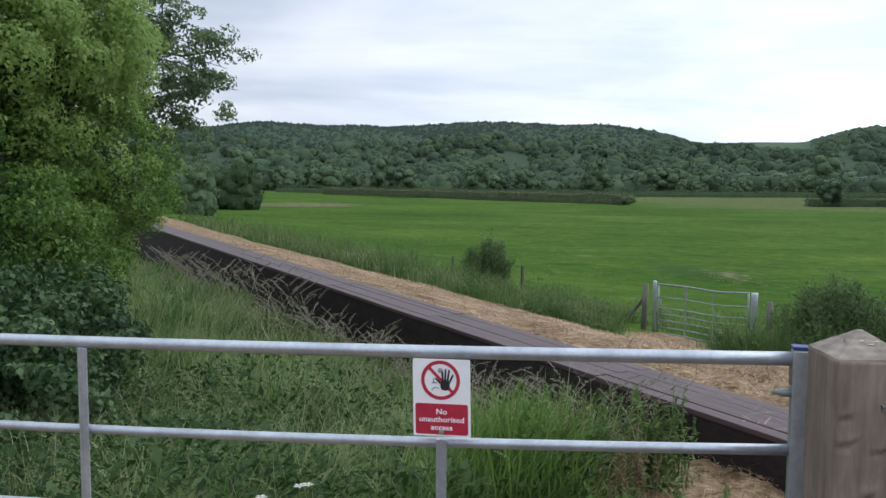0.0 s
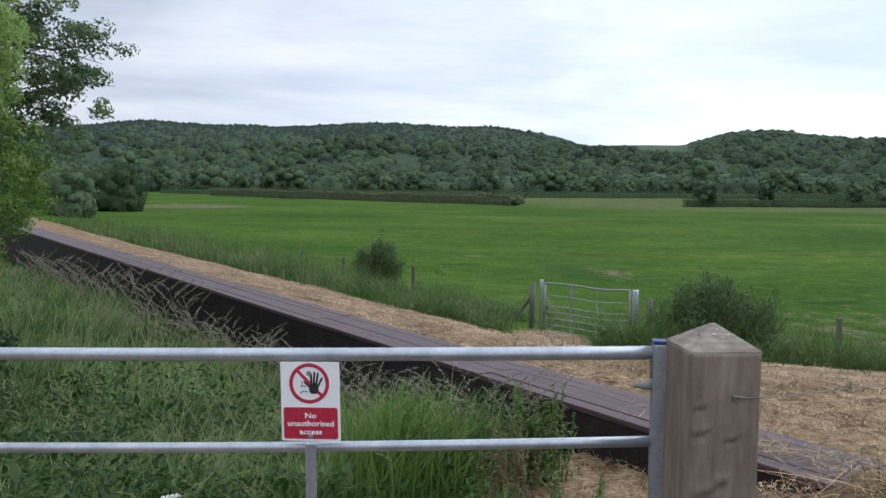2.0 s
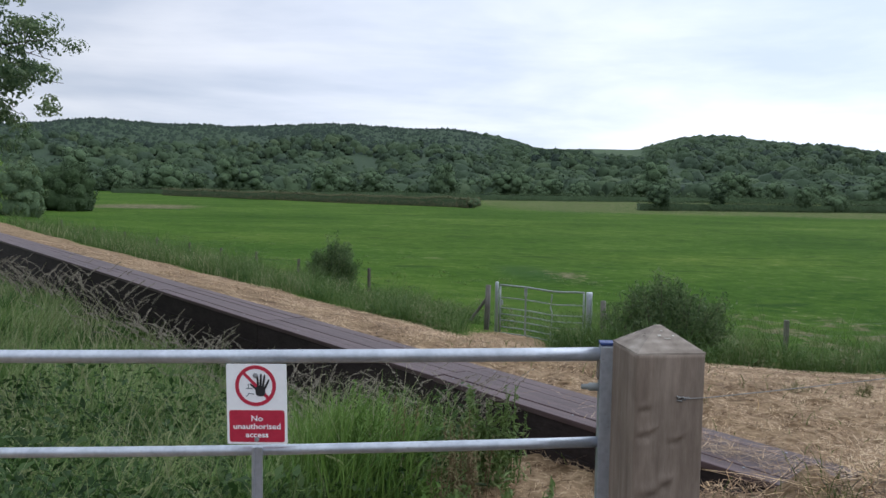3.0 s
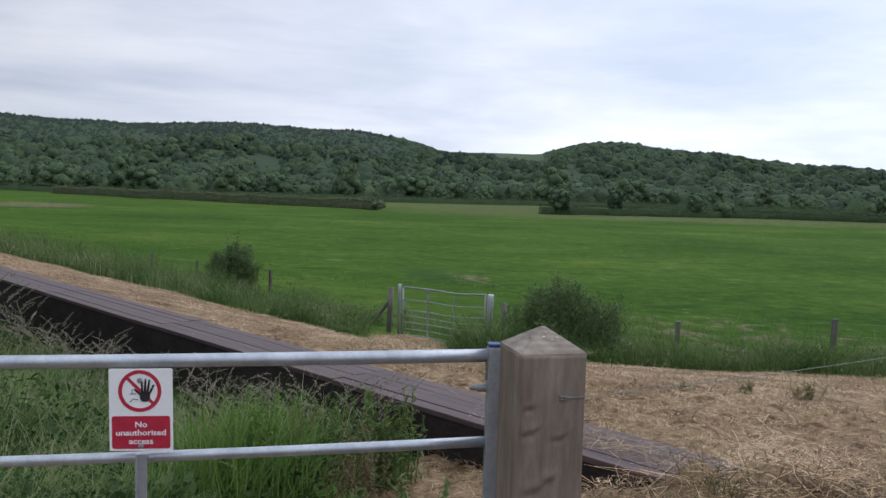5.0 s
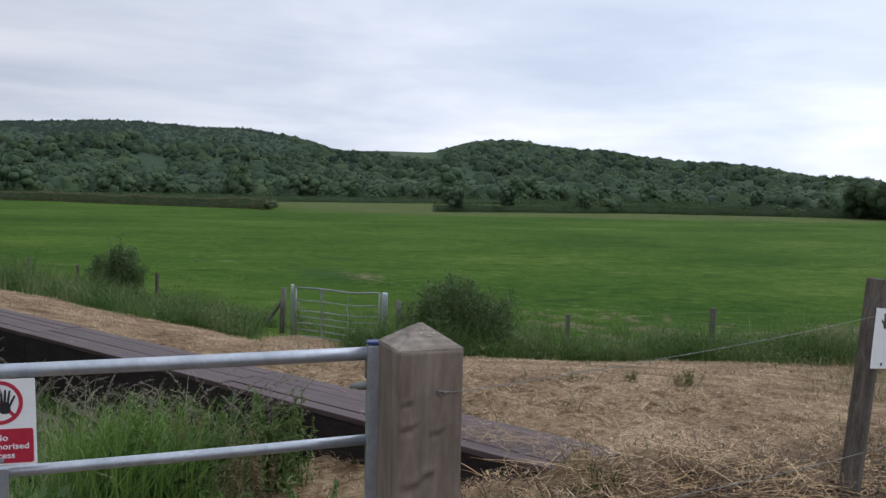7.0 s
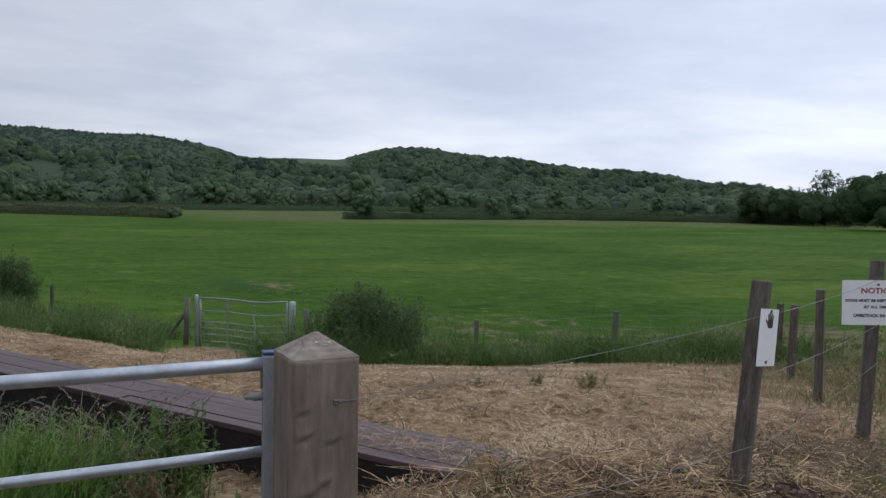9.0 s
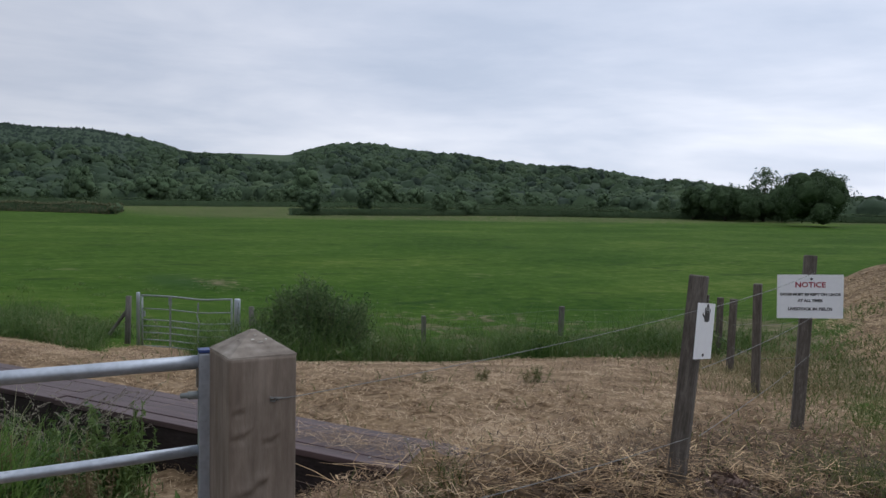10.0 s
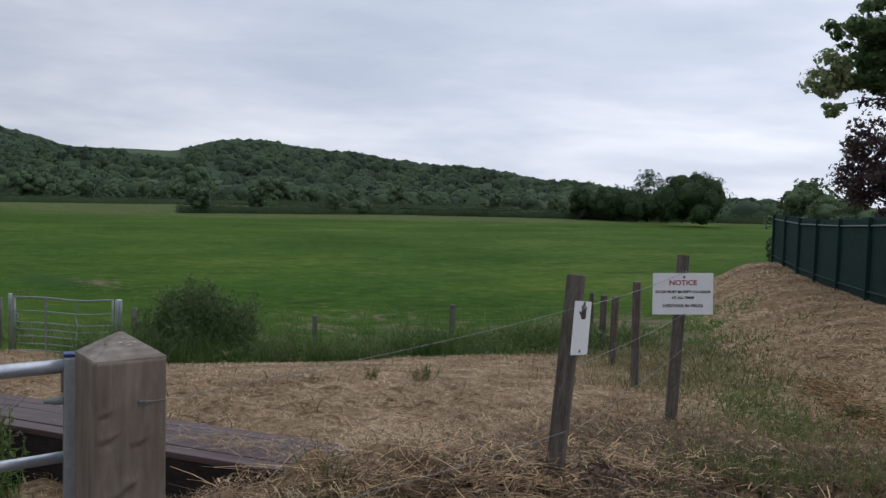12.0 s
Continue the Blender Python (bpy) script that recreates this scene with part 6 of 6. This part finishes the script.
        p += rng.normal(size=(n * per, 3)) * (0.002 + fat * (1 - f) * np.minimum(1, 6 * f + 0.2))[:, None]
        way = np.stack([np.cos(lay)[k] * (tilt + 0.5 * f), np.sin(lay)[k] * (tilt + 0.5 * f), 0.95 - 2 * nod * f], -1)
        v, q = streaks(p, way + 0.3 * rng.normal(size=p.shape), 0.017 + 0.0010 * np.hypot(p[:, 0], p[:, 1]), 0.0022 + 0.00042 * np.hypot(p[:, 0], p[:, 1]))
        stuff("grass_seed_heads", raw_mesh("grass_seed_heads", v, q), mat, label, "grass")


tall_grass()


def weed(at, height, seed, mat, label, name="weed", leaf=0.07):
    rng = np.random.default_rng(seed)
    z = ground_z(*at)
    g = thing(name, pose(*at, z), label, "plant", "weeds by the boardwalk")
    cl = []
    for k in range(7):
        a = rng.random() * math.tau
        tip = Vector((math.cos(a) * 0.16 * rng.random(), math.sin(a) * 0.16 * rng.random(), height * (0.65 + 0.4 * rng.random())))
        root = Vector((math.cos(a) * 0.05, math.sin(a) * 0.05, -0.02))
        part("stem", tube([root, root.lerp(tip, 0.5), tip], [0.004, 0.003, 0.0015], 5), mat, g)
        for f in np.linspace(0.12, 1.0, 16):
            p = np.array(root.lerp(tip, f))
            cl.append(crown_cloud(rng, p, (0.06 * (1.3 - f), 0.06 * (1.3 - f), 0.03), 3, 4, leaf * (1.3 - 0.6 * f), 0.4, 0.4, 0.2, 0.5))
    me = raw_mesh("leaves", *join_clouds(cl))
    me.materials.append(mat)
    new("leaves", me).parent = g


wr = random.Random(9)
for k in range(5):
    weed((0.20 + wr.uniform(-0.16, 0.18), 4.5 + wr.uniform(-0.3, 0.35)), wr.uniform(0.55, 0.78), 200 + k, LUSH, "bright green leafy weed among tall grass", "weed", 0.055)
for k in range(6):
    weed((0.93 + wr.uniform(-0.22, 0.2), 4.55 + wr.uniform(-0.3, 0.3)), wr.uniform(0.42, 0.62), 220 + k, NETTLE, "leafy green weed by the boardwalk", "weed", 0.07)
weed((1.20, 4.55), 0.55, 231, NETTLE, "single leafy stem beside the boardwalk's end", "weed", 0.05)
for k in range(5):
    weed((0.68 + wr.uniform(-0.25, 0.2), 4.2 + wr.uniform(-0.35, 0.35)), wr.uniform(0.42, 0.62), 240 + k, DOCK, "rusty brown dock stem gone to seed", "dock_plant", 0.04)
for k in range(6):
    weed((0.72 + wr.uniform(-0.45, 0.25), 3.75 + wr.uniform(-0.4, 0.5)), wr.uniform(0.3, 0.45), 280 + k, NETTLE if k % 3 else LUSH, "bushy green weed beside the boardwalk's end", "weed", 0.085)
for k in range(12):
    weed((-2.3 + wr.uniform(-0.9, 0.4), 3.6 + wr.uniform(-0.9, 1.4)), wr.uniform(0.4, 0.65), 260 + k, NETTLE if k % 3 == 0 else BRAMBLELEAF, "broad-leaved green weed under the hawthorn", "weed", 0.12)


for k, (x, y, h) in enumerate(((5.46, 7.28, 0.13), (6.15, 7.05, 0.19), (6.02, 7.12, 0.15), (4.6, 7.0, 0.1), (8.2, 3.2, 0.12))):
    weed((x, y), h, 300 + k, SHORTGRASS if k in (1, 4) else DRYGRASS, "small green weed standing in cut hay" if k in (1, 4) else "dry brownish weed standing in cut hay", "weed", 0.034)


def dead_heap(at, radius, height, seed):
    rng = np.random.default_rng(seed)
    n = 1500
    d = unit(rng, n)
    d[:, 2] = np.abs(d[:, 2])
    c = d * (radius, radius, height) * (0.5 + 0.55 * rng.random((n, 1)))
    nor = d + rng.normal(size=(n, 3)) * 0.6
    nor /= np.linalg.norm(nor, axis=1, keepdims=True)
    v, q = leaf_quads(c, nor, 0.035 + 0.05 * rng.random(n), rng, 0.5)
    me = raw_mesh("dead_weed", v, q)
    me.materials.append(DEADLEAF)
    ob = new("dead_weed", me)
    ob.location = (*at, ground_z(*at))
    tagged(ob, "matted dead purplish brown weed beside a stake", "dead plant")


dead_heap((3.66, 2.60), 0.22, 0.15, 71)


def flower(at, z):
    g = thing("white_flower", pose(*at, z), "small white flower in tall grass", "flower", "white flowers")
    part("stem", tube([(0, 0, -0.3), (0.01, 0, -0.1), (0, 0, 0)], 0.0015, 5), GRASS, g)
    bm = bmesh.new()
    for k in range(5):
        a = k * math.tau / 5
        c, s = math.cos(a), math.sin(a)
        vs = [bm.verts.new(p) for p in ((0, 0, 0), (0.012 * c - 0.006 * s, 0.012 * s + 0.006 * c, 0.006), (0.022 * c, 0.022 * s, 0.004), (0.012 * c + 0.006 * s, 0.012 * s - 0.006 * c, 0.006))]
        bm.faces.new(vs)
    part("petals", bm, FLOWER, g)


for x, y, z in ((-0.564, 2.463, 0.64), (-0.679, 2.439, 0.612), (-0.545, 2.50, 0.63)):
    flower((x, y), z)


def verge_keep(x, y):
    s, a = bank_coords(x, y)
    e = s - straw_edge(a)
    strip = smooth(-0.2, 0.3, e) * smooth(6.0, 2.0, e) * smooth(-1.5, 0.2, a)
    gate = np.exp(-(((x - 4.05 - 0.25 * (y - 15.6)) / 0.95) ** 2 + ((y - 15.6) / 2.9) ** 2) ** 2)
    gate = np.maximum(gate, np.exp(-(((x - 4.7) / 0.9) ** 2 + ((y - 17.0) / 1.3) ** 2) ** 2))
    f = np.clip(((x - 4.2) * 1.8 - (y - 18.0) * 1.6) / 5.8, 0, 0.75)
    gate = np.maximum(gate, smooth(1.5, 0.9, np.hypot(x - 4.2 - 1.8 * f, y - 18.0 + 1.6 * f)) * (bank_coords(x, y)[0] < 9.1))
    return strip * (1 - smooth(0.15, 0.55, gate))


def verge_grass():
    rng = np.random.default_rng(111)
    x, y = scatter(rng, 300000, (-24, 56), (9, 55), verge_keep, 1.6)
    n = len(x)
    r = np.hypot(x, y)
    h = (0.24 + 0.56 * rng.random(n) ** 1.5) * (0.80 + 0.80 * ripple(x * 1.35, y * 1.35)) * (1 + 0.5 * smooth(13, 20, bank_coords(x, y)[1])) * (1.35 - 0.35 * smooth(6, 12, bank_coords(x, y)[1]))
    v, q = blades(np.stack([x, y, land(x, y) - 0.02], -1), h, 0.15 + 0.95 * rng.random(n), 0.0025 + 0.00035 * r + 0.0025 * rng.random(n), rng)
    stuff("verge_grass", raw_mesh("verge_grass", v, q), VERGE, "rank green grass along the fence foot", "grass")
    # pale flowering grasses standing in the verge
    x, y = scatter(rng, 60000, (-24, 12), (16, 50), lambda x, y: verge_keep(x, y) * smooth(13, 20, bank_coords(x, y)[1]), 1.5)
    x, y = x[:1900], y[:1900]
    n = len(x)
    v, q = blades(np.stack([x, y, land(x, y)], -1), (0.35 + 0.4 * rng.random(n)) * (0.7 + 0.5 * ripple(x * 0.8 + 2, y * 0.8)), 0.1 + 0.35 * rng.random(n), 0.003 + 0.0006 * np.hypot(x, y), rng)
    stuff("verge_stalks", raw_mesh("verge_stalks", v, q), PALEGRASS, "pale flowering grasses along the fence-side verge", "grass")
    # leafy clumps in the verge
    m, per = 420, 40
    cx, cy = scatter(rng, 9000, (-22, 54), (10, 42), verge_keep, 1.4)
    cx, cy = cx[:m], cy[:m]
    m = len(cx)
    k = np.repeat(np.arange(m), per)
    wide, tall = 0.12 + 0.2 * rng.random(m), 0.12 + 0.38 * rng.random(m) ** 1.5
    d = unit(rng, m * per)
    x, y = cx[k] + d[:, 0] * wide[k], cy[k] + d[:, 1] * wide[k]
    c = np.stack([x, y, land(x, y) + (0.1 + 0.9 * np.abs(d[:, 2])) * tall[k]], -1)
    v, q = leaf_quads(c, unit(rng, m * per) * 0.7 + d * 0.6 + np.array([0, 0, 0.4]), 0.05 + 0.09 * rng.random(m * per), rng, 0.5)
    stuff("verge_weeds", raw_mesh("verge_weeds", v, q), VERGE, "leafy green weeds in the fence-side verge", "plants")
    # tussocks on the rough ground behind the fence
    m, per = 420, 30
    a, s2 = rng.uniform(-6, 60, m), 11.5 + 14 * rng.random(m) ** 1.3
    a[:260] = rng.uniform(-3, 15, 260)
    s2[:260] = rng.uniform(11.0, 21, 260)
    cx, cy = from_bank(s2, a)
    k = np.repeat(np.arange(m), per)
    spread = 0.10 + 0.22 * rng.random(m)
    x, y = cx[k] + rng.normal(size=m * per) * spread[k], cy[k] + rng.normal(size=m * per) * spread[k]
    v, q = blades(np.stack([x, y, land(x, y) - 0.01], -1), 0.06 + 0.18 * rng.random(m * per), 0.4 + 1.1 * rng.random(m * per), 0.012 + 0.012 * rng.random(m * per), rng)
    stuff("grass_tussocks", raw_mesh("grass_tussocks", v, q), FIELDGRASS, "scattered grass tussocks in the meadow", "grass")
    # long dry grass along the fence that runs down the bank
    n = 12000
    f, off = rng.random(n) ** 0.8, rng.normal(size=n) * 0.7 - 0.35
    x, y = 8.3 + 9.0 * f - 0.67 * off, 5.7 + 8.3 * f + 0.74 * off
    v, q = blades(np.stack([x, y, land(x, y) - 0.01], -1), (0.05 + 0.21 * rng.random(n)) * (0.7 + 0.5 * ripple(x * 1.5, y * 1.5)), 0.3 + 0.8 * rng.random(n), 0.003 + 0.0005 * np.hypot(x, y), rng)
    stuff("dry_grass", raw_mesh("dry_grass", v, q), DRYGRASS, "long pale dry grass under the bank fence", "grass")
    # short growth through the hay near the fence and path
    x, y = scatter(rng, 110000, (10, 80), (2.2, 18), lambda x, y: (1 - straw_cover(x, y)) * (bank_coords(x, y)[1] < 0.5) * (bank_coords(x, y)[0] > 0.5) + straw_cover(x, y) * (0.012 + 0.07 * smooth(-1.5, -3.0, bank_coords(x, y)[1]) * (ripple(x * 0.9, y * 0.9 + 2) > -0.05) * smooth(0.5, 0.2, mound_height(x, y))), 1.0)
    n = len(x)
    v, q = blades(np.stack([x, y, land(x, y) - 0.01], -1), 0.05 + 0.12 * rng.random(n) ** 1.5, 0.3 + 0.9 * rng.random(n), 0.003 + 0.0008 * np.hypot(x, y), rng)
    x2, y2 = 2.2 + 0.42 * rng.normal(size=1500), 2.95 + 0.22 * rng.normal(size=1500)
    x2, y2 = np.concatenate([x2, 4.5 + 0.5 * rng.normal(size=2200)]), np.concatenate([y2, 2.3 + 0.35 * rng.normal(size=2200)])
    sd, ad = bank_coords(x2, y2)
    ok = ~((sd > -0.36) & (sd < 0.30) & (ad > -1.5)) & (ripple(x2 * 2.5, y2 * 2.5) > -0.1)
    x2, y2 = x2[ok], y2[ok]
    n = len(x2)
    v2, q2 = blades(np.stack([x2, y2, land(x2, y2)], -1), 0.06 + 0.14 * rng.random(n), 0.3 + 0.9 * rng.random(n), 0.003 + 0.003 * rng.random(n), rng)
    v, q = join_clouds([(v, q), (v2, q2)])
    stuff("short_grass", raw_mesh("short_grass", v, q), SHORTGRASS, "short grass growing through cut hay", "grass")


verge_grass()


def hay():
    rng = np.random.default_rng(121)

    def keep(x, y):
        s, a = bank_coords(x, y)
        off_deck = 1 - (smooth(-0.30, -0.26, s) * smooth(0.31, 0.27, s)) * (a > -1.5)
        return straw_cover(x, y) * off_deck * (0.55 + 0.45 * (ripple(x * 2.3, y * 2.3) > -0.1))
    x, y = scatter(rng, 400000, (-22, 82), (1.3, 24), keep, 1.25)
    n = len(x)
    r = np.hypot(x, y)
    heap = 0.16 * np.exp(-((x - 3.3) ** 2 + (y - 2.9) ** 2) / 1.1) + 0.10 * np.exp(-((x - 2.5) ** 2 + (y - 3.25) ** 2) / 0.35) + 0.14 * np.exp(-((x - 4.9) ** 2 + (y - 3.0) ** 2) / 0.8)
    z = land(x, y) + 0.004 + (0.035 + heap) * rng.random(n)
    d = unit(rng, n)
    d[:, 2] = d[:, 2] * 0.22 + 0.05
    d /= np.linalg.norm(d, axis=1, keepdims=True)
    tail = rng.random(n) ** 3
    l = 0.015 + (0.095 - 0.068 * smooth(3, 5, r)) * tail
    c = np.stack([x, y, z], -1)
    side = np.cross(d, np.array([0.0, 0.0, 1.0]))
    side /= np.linalg.norm(side, axis=1, keepdims=True) + 1e-9
    w = ((0.0013 + 0.00042 * r + 0.0012 * rng.random(n)) * (1.45 - 0.55 * smooth(3, 5, r)))[:, None] * 0.5
    side2 = side * w
    v = np.stack([c - d * l[:, None] - side2, c - d * l[:, None] + side2, c + d * l[:, None] + side2 * 0.7, c + d * l[:, None] - side2 * 0.7], 1).reshape(-1, 3)
    v[:, 2] = np.maximum(v[:, 2], land(v[:, 0], v[:, 1]) + 0.002)
    q = np.arange(4 * n).reshape(-1, 4)
    old = rng.random(n) < 0.93 * thatch(x, y)
    v4 = v.reshape(n, 4, 3)
    for name, keep_it, mat, label in (("cut_hay", ~old, STRAW, "pale cut hay lying in tangled swathes"), ("old_thatch", old, THATCH, "brown rotting thatch, darkened for the shade between its stalks")):
        part_v = v4[keep_it].reshape(-1, 3)
        stuff(name, raw_mesh(name, part_v, np.arange(len(part_v)).reshape(-1, 4)), mat, label, "hay")
    # raked hay on the mound
    x, y = scatter(rng, 60000, (50, 78), (10, 33), lambda x, y: smooth(0.2, 0.7, mound_height(x, y)) * (0.4 + 0.6 * (ripple(x * 1.1, y * 1.1) > -0.1)), 0.8)
    n = len(x)
    d = unit(rng, n) * (1, 1, 0.15)
    d /= np.linalg.norm(d, axis=1, keepdims=True)
    c = np.stack([x, y, land(x, y) + 0.02 + 0.03 * rng.random(n)], -1)
    side = np.cross(d, np.array([0.0, 0.0, 1.0])) * (0.0015 + 0.00035 * np.hypot(x, y))[:, None]
    l = (0.03 + 0.08 * rng.random(n))[:, None]
    v = np.stack([c - d * l - side, c - d * l + side, c + d * l + side, c + d * l - side], 1).reshape(-1, 3)
    v[:, 2] = np.maximum(v[:, 2], land(v[:, 0], v[:, 1]) + 0.004)
    stuff("mound_hay", raw_mesh("mound_hay", v, np.arange(4 * n).reshape(-1, 4)), MOUNDSTRAW, "raked dry hay on the sides of the mound", "hay")
    # long loose stalks on top
    x, y = scatter(rng, 20000, (16, 82), (1.9, 8), lambda x, y: keep(x, y) * (1 - 0.95 * smooth(3.2, 4.4, np.hypot(x, y))) * (0.3 + 0.7 * (ripple(x * 1.9 + 4, y * 1.9) > 0)) * (1 - 0.5 * thatch(x, y)), 1.0)
    m = len(x)
    x, y = np.concatenate([x, 3.1 + 1.0 * rng.normal(size=4200)]), np.concatenate([y, 2.8 + 0.38 * rng.normal(size=4200)])
    raked = np.arange(len(x)) >= m
    ok = (straw_cover(x, y) > 0.5) & (np.hypot(x - 0.79, y - 1.72) > 0.3) & (np.hypot(x, y) > 2.3)
    sd, ad = bank_coords(x, y)
    ok &= ~((sd > -0.36) & (sd < 0.30) & (ad > -1.5))
    x, y, raked = x[ok], y[ok], raked[ok]
    n = len(x)
    d = unit(rng, n)
    # the swathe by the stakes was raked one way
    turn = -0.72 + 1.1 * rng.normal(size=n) + math.pi * (rng.random(n) < 0.5)
    d = np.where(raked[:, None], np.stack([np.cos(turn), np.sin(turn), d[:, 2]], -1), d)
    d[:, 2] = np.abs(d[:, 2]) * 0.26
    d /= np.linalg.norm(d, axis=1, keepdims=True)
    l = ((0.05 + np.where(raked, 0.19, 0.17) * rng.random(n) ** 2) * (1.45 - 0.19 * np.minimum(np.hypot(x, y), 5)))[:, None]
    base = np.stack([x, y, land(x, y) + 0.02 + 0.05 * rng.random(n)], -1)
    side = np.cross(d, np.array([0.0, 0.0, 1.0]))
    side /= np.linalg.norm(side, axis=1, keepdims=True) + 1e-9
    side = side * (np.where(raked, 0.0023, 0.0013) + 0.00022 * np.hypot(x, y))[:, None]
    bend = np.stack([rng.normal(size=n) * 0.35 * l[:, 0], rng.normal(size=n) * 0.35 * l[:, 0], -0.12 * l[:, 0]], -1)
    v = np.stack([base - side, base + side, base + d * l + side, base + d * l - side, base + d * l * 2 + bend + side * 0.6, base + d * l * 2 + bend - side * 0.6], 1).reshape(-1, 3)
    v[:, 2] = np.maximum(v[:, 2], land(v[:, 0], v[:, 1]) + 0.003)
    k = np.arange(n)[:, None] * 6
    q = np.concatenate([k + np.array([[0, 1, 2, 3]]), k + np.array([[3, 2, 4, 5]])])
    stuff("loose_stalks", raw_mesh("loose_stalks", v, q), PALESTRAW, "long loose dry stalks on the hay", "hay")
    # a paler swathe raked to the side of the path
    n = 2600
    f = rng.random(n)
    px, py = 7.5 + 2.3 * f + 0.20 * rng.normal(size=n), 2.5 + 1.9 * f + 0.16 * rng.normal(size=n)
    turn = 0.69 + 0.5 * rng.normal(size=n)
    v, q = streaks(np.stack([px, py, land(px, py) + 0.012 + 0.05 * rng.random(n)], -1), np.stack([np.cos(turn), np.sin(turn), 0.15 * rng.normal(size=n)], -1), 0.06 + 0.22 * rng.random(n) ** 2, 0.005 + 0.003 * rng.random(n))
    stuff("hay_swathe", raw_mesh("hay_swathe", v, q), PALESTRAW, "pale raked hay lying along the grassy path", "hay")
    # wisps blown on to the end of the boardwalk
    n = 1100
    a = rng.uniform(-1.2, 0.9, n)
    s = rng.uniform(-0.25, 0.22, n) * (0.4 + 0.6 * rng.random(n))
    ok = rng.random(n) < np.exp(-((a + 0.75 + 0.8 * (s - 0.1)) / 0.45) ** 2) + 0.05
    a, s = a[ok], s[ok]
    n = len(a)
    px = DECK_AT[0] + (s + 0.264) * ACROSS[0] + a * ALONG[0]
    py = DECK_AT[1] + (s + 0.264) * ACROSS[1] + a * ALONG[1]
    c = np.stack([px, py, 0.158 + 0.045 * rng.random(n) ** 2], -1)
    d = unit(rng, n)
    d[:, 2] = 0
    d /= np.linalg.norm(d, axis=1, keepdims=True)
    side = np.cross(d, np.array([0.0, 0.0, 1.0])) * 0.0012
    l = (0.02 + 0.08 * rng.random(n))[:, None]
    v = np.stack([c - d * l - side, c - d * l + side, c + d * l + side, c + d * l - side], 1).reshape(-1, 3)
    stuff("hay_wisps", raw_mesh("hay_wisps", v, np.arange(4 * n).reshape(-1, 4)), STRAW, "wisps of hay on the boardwalk's end", "hay")


hay()
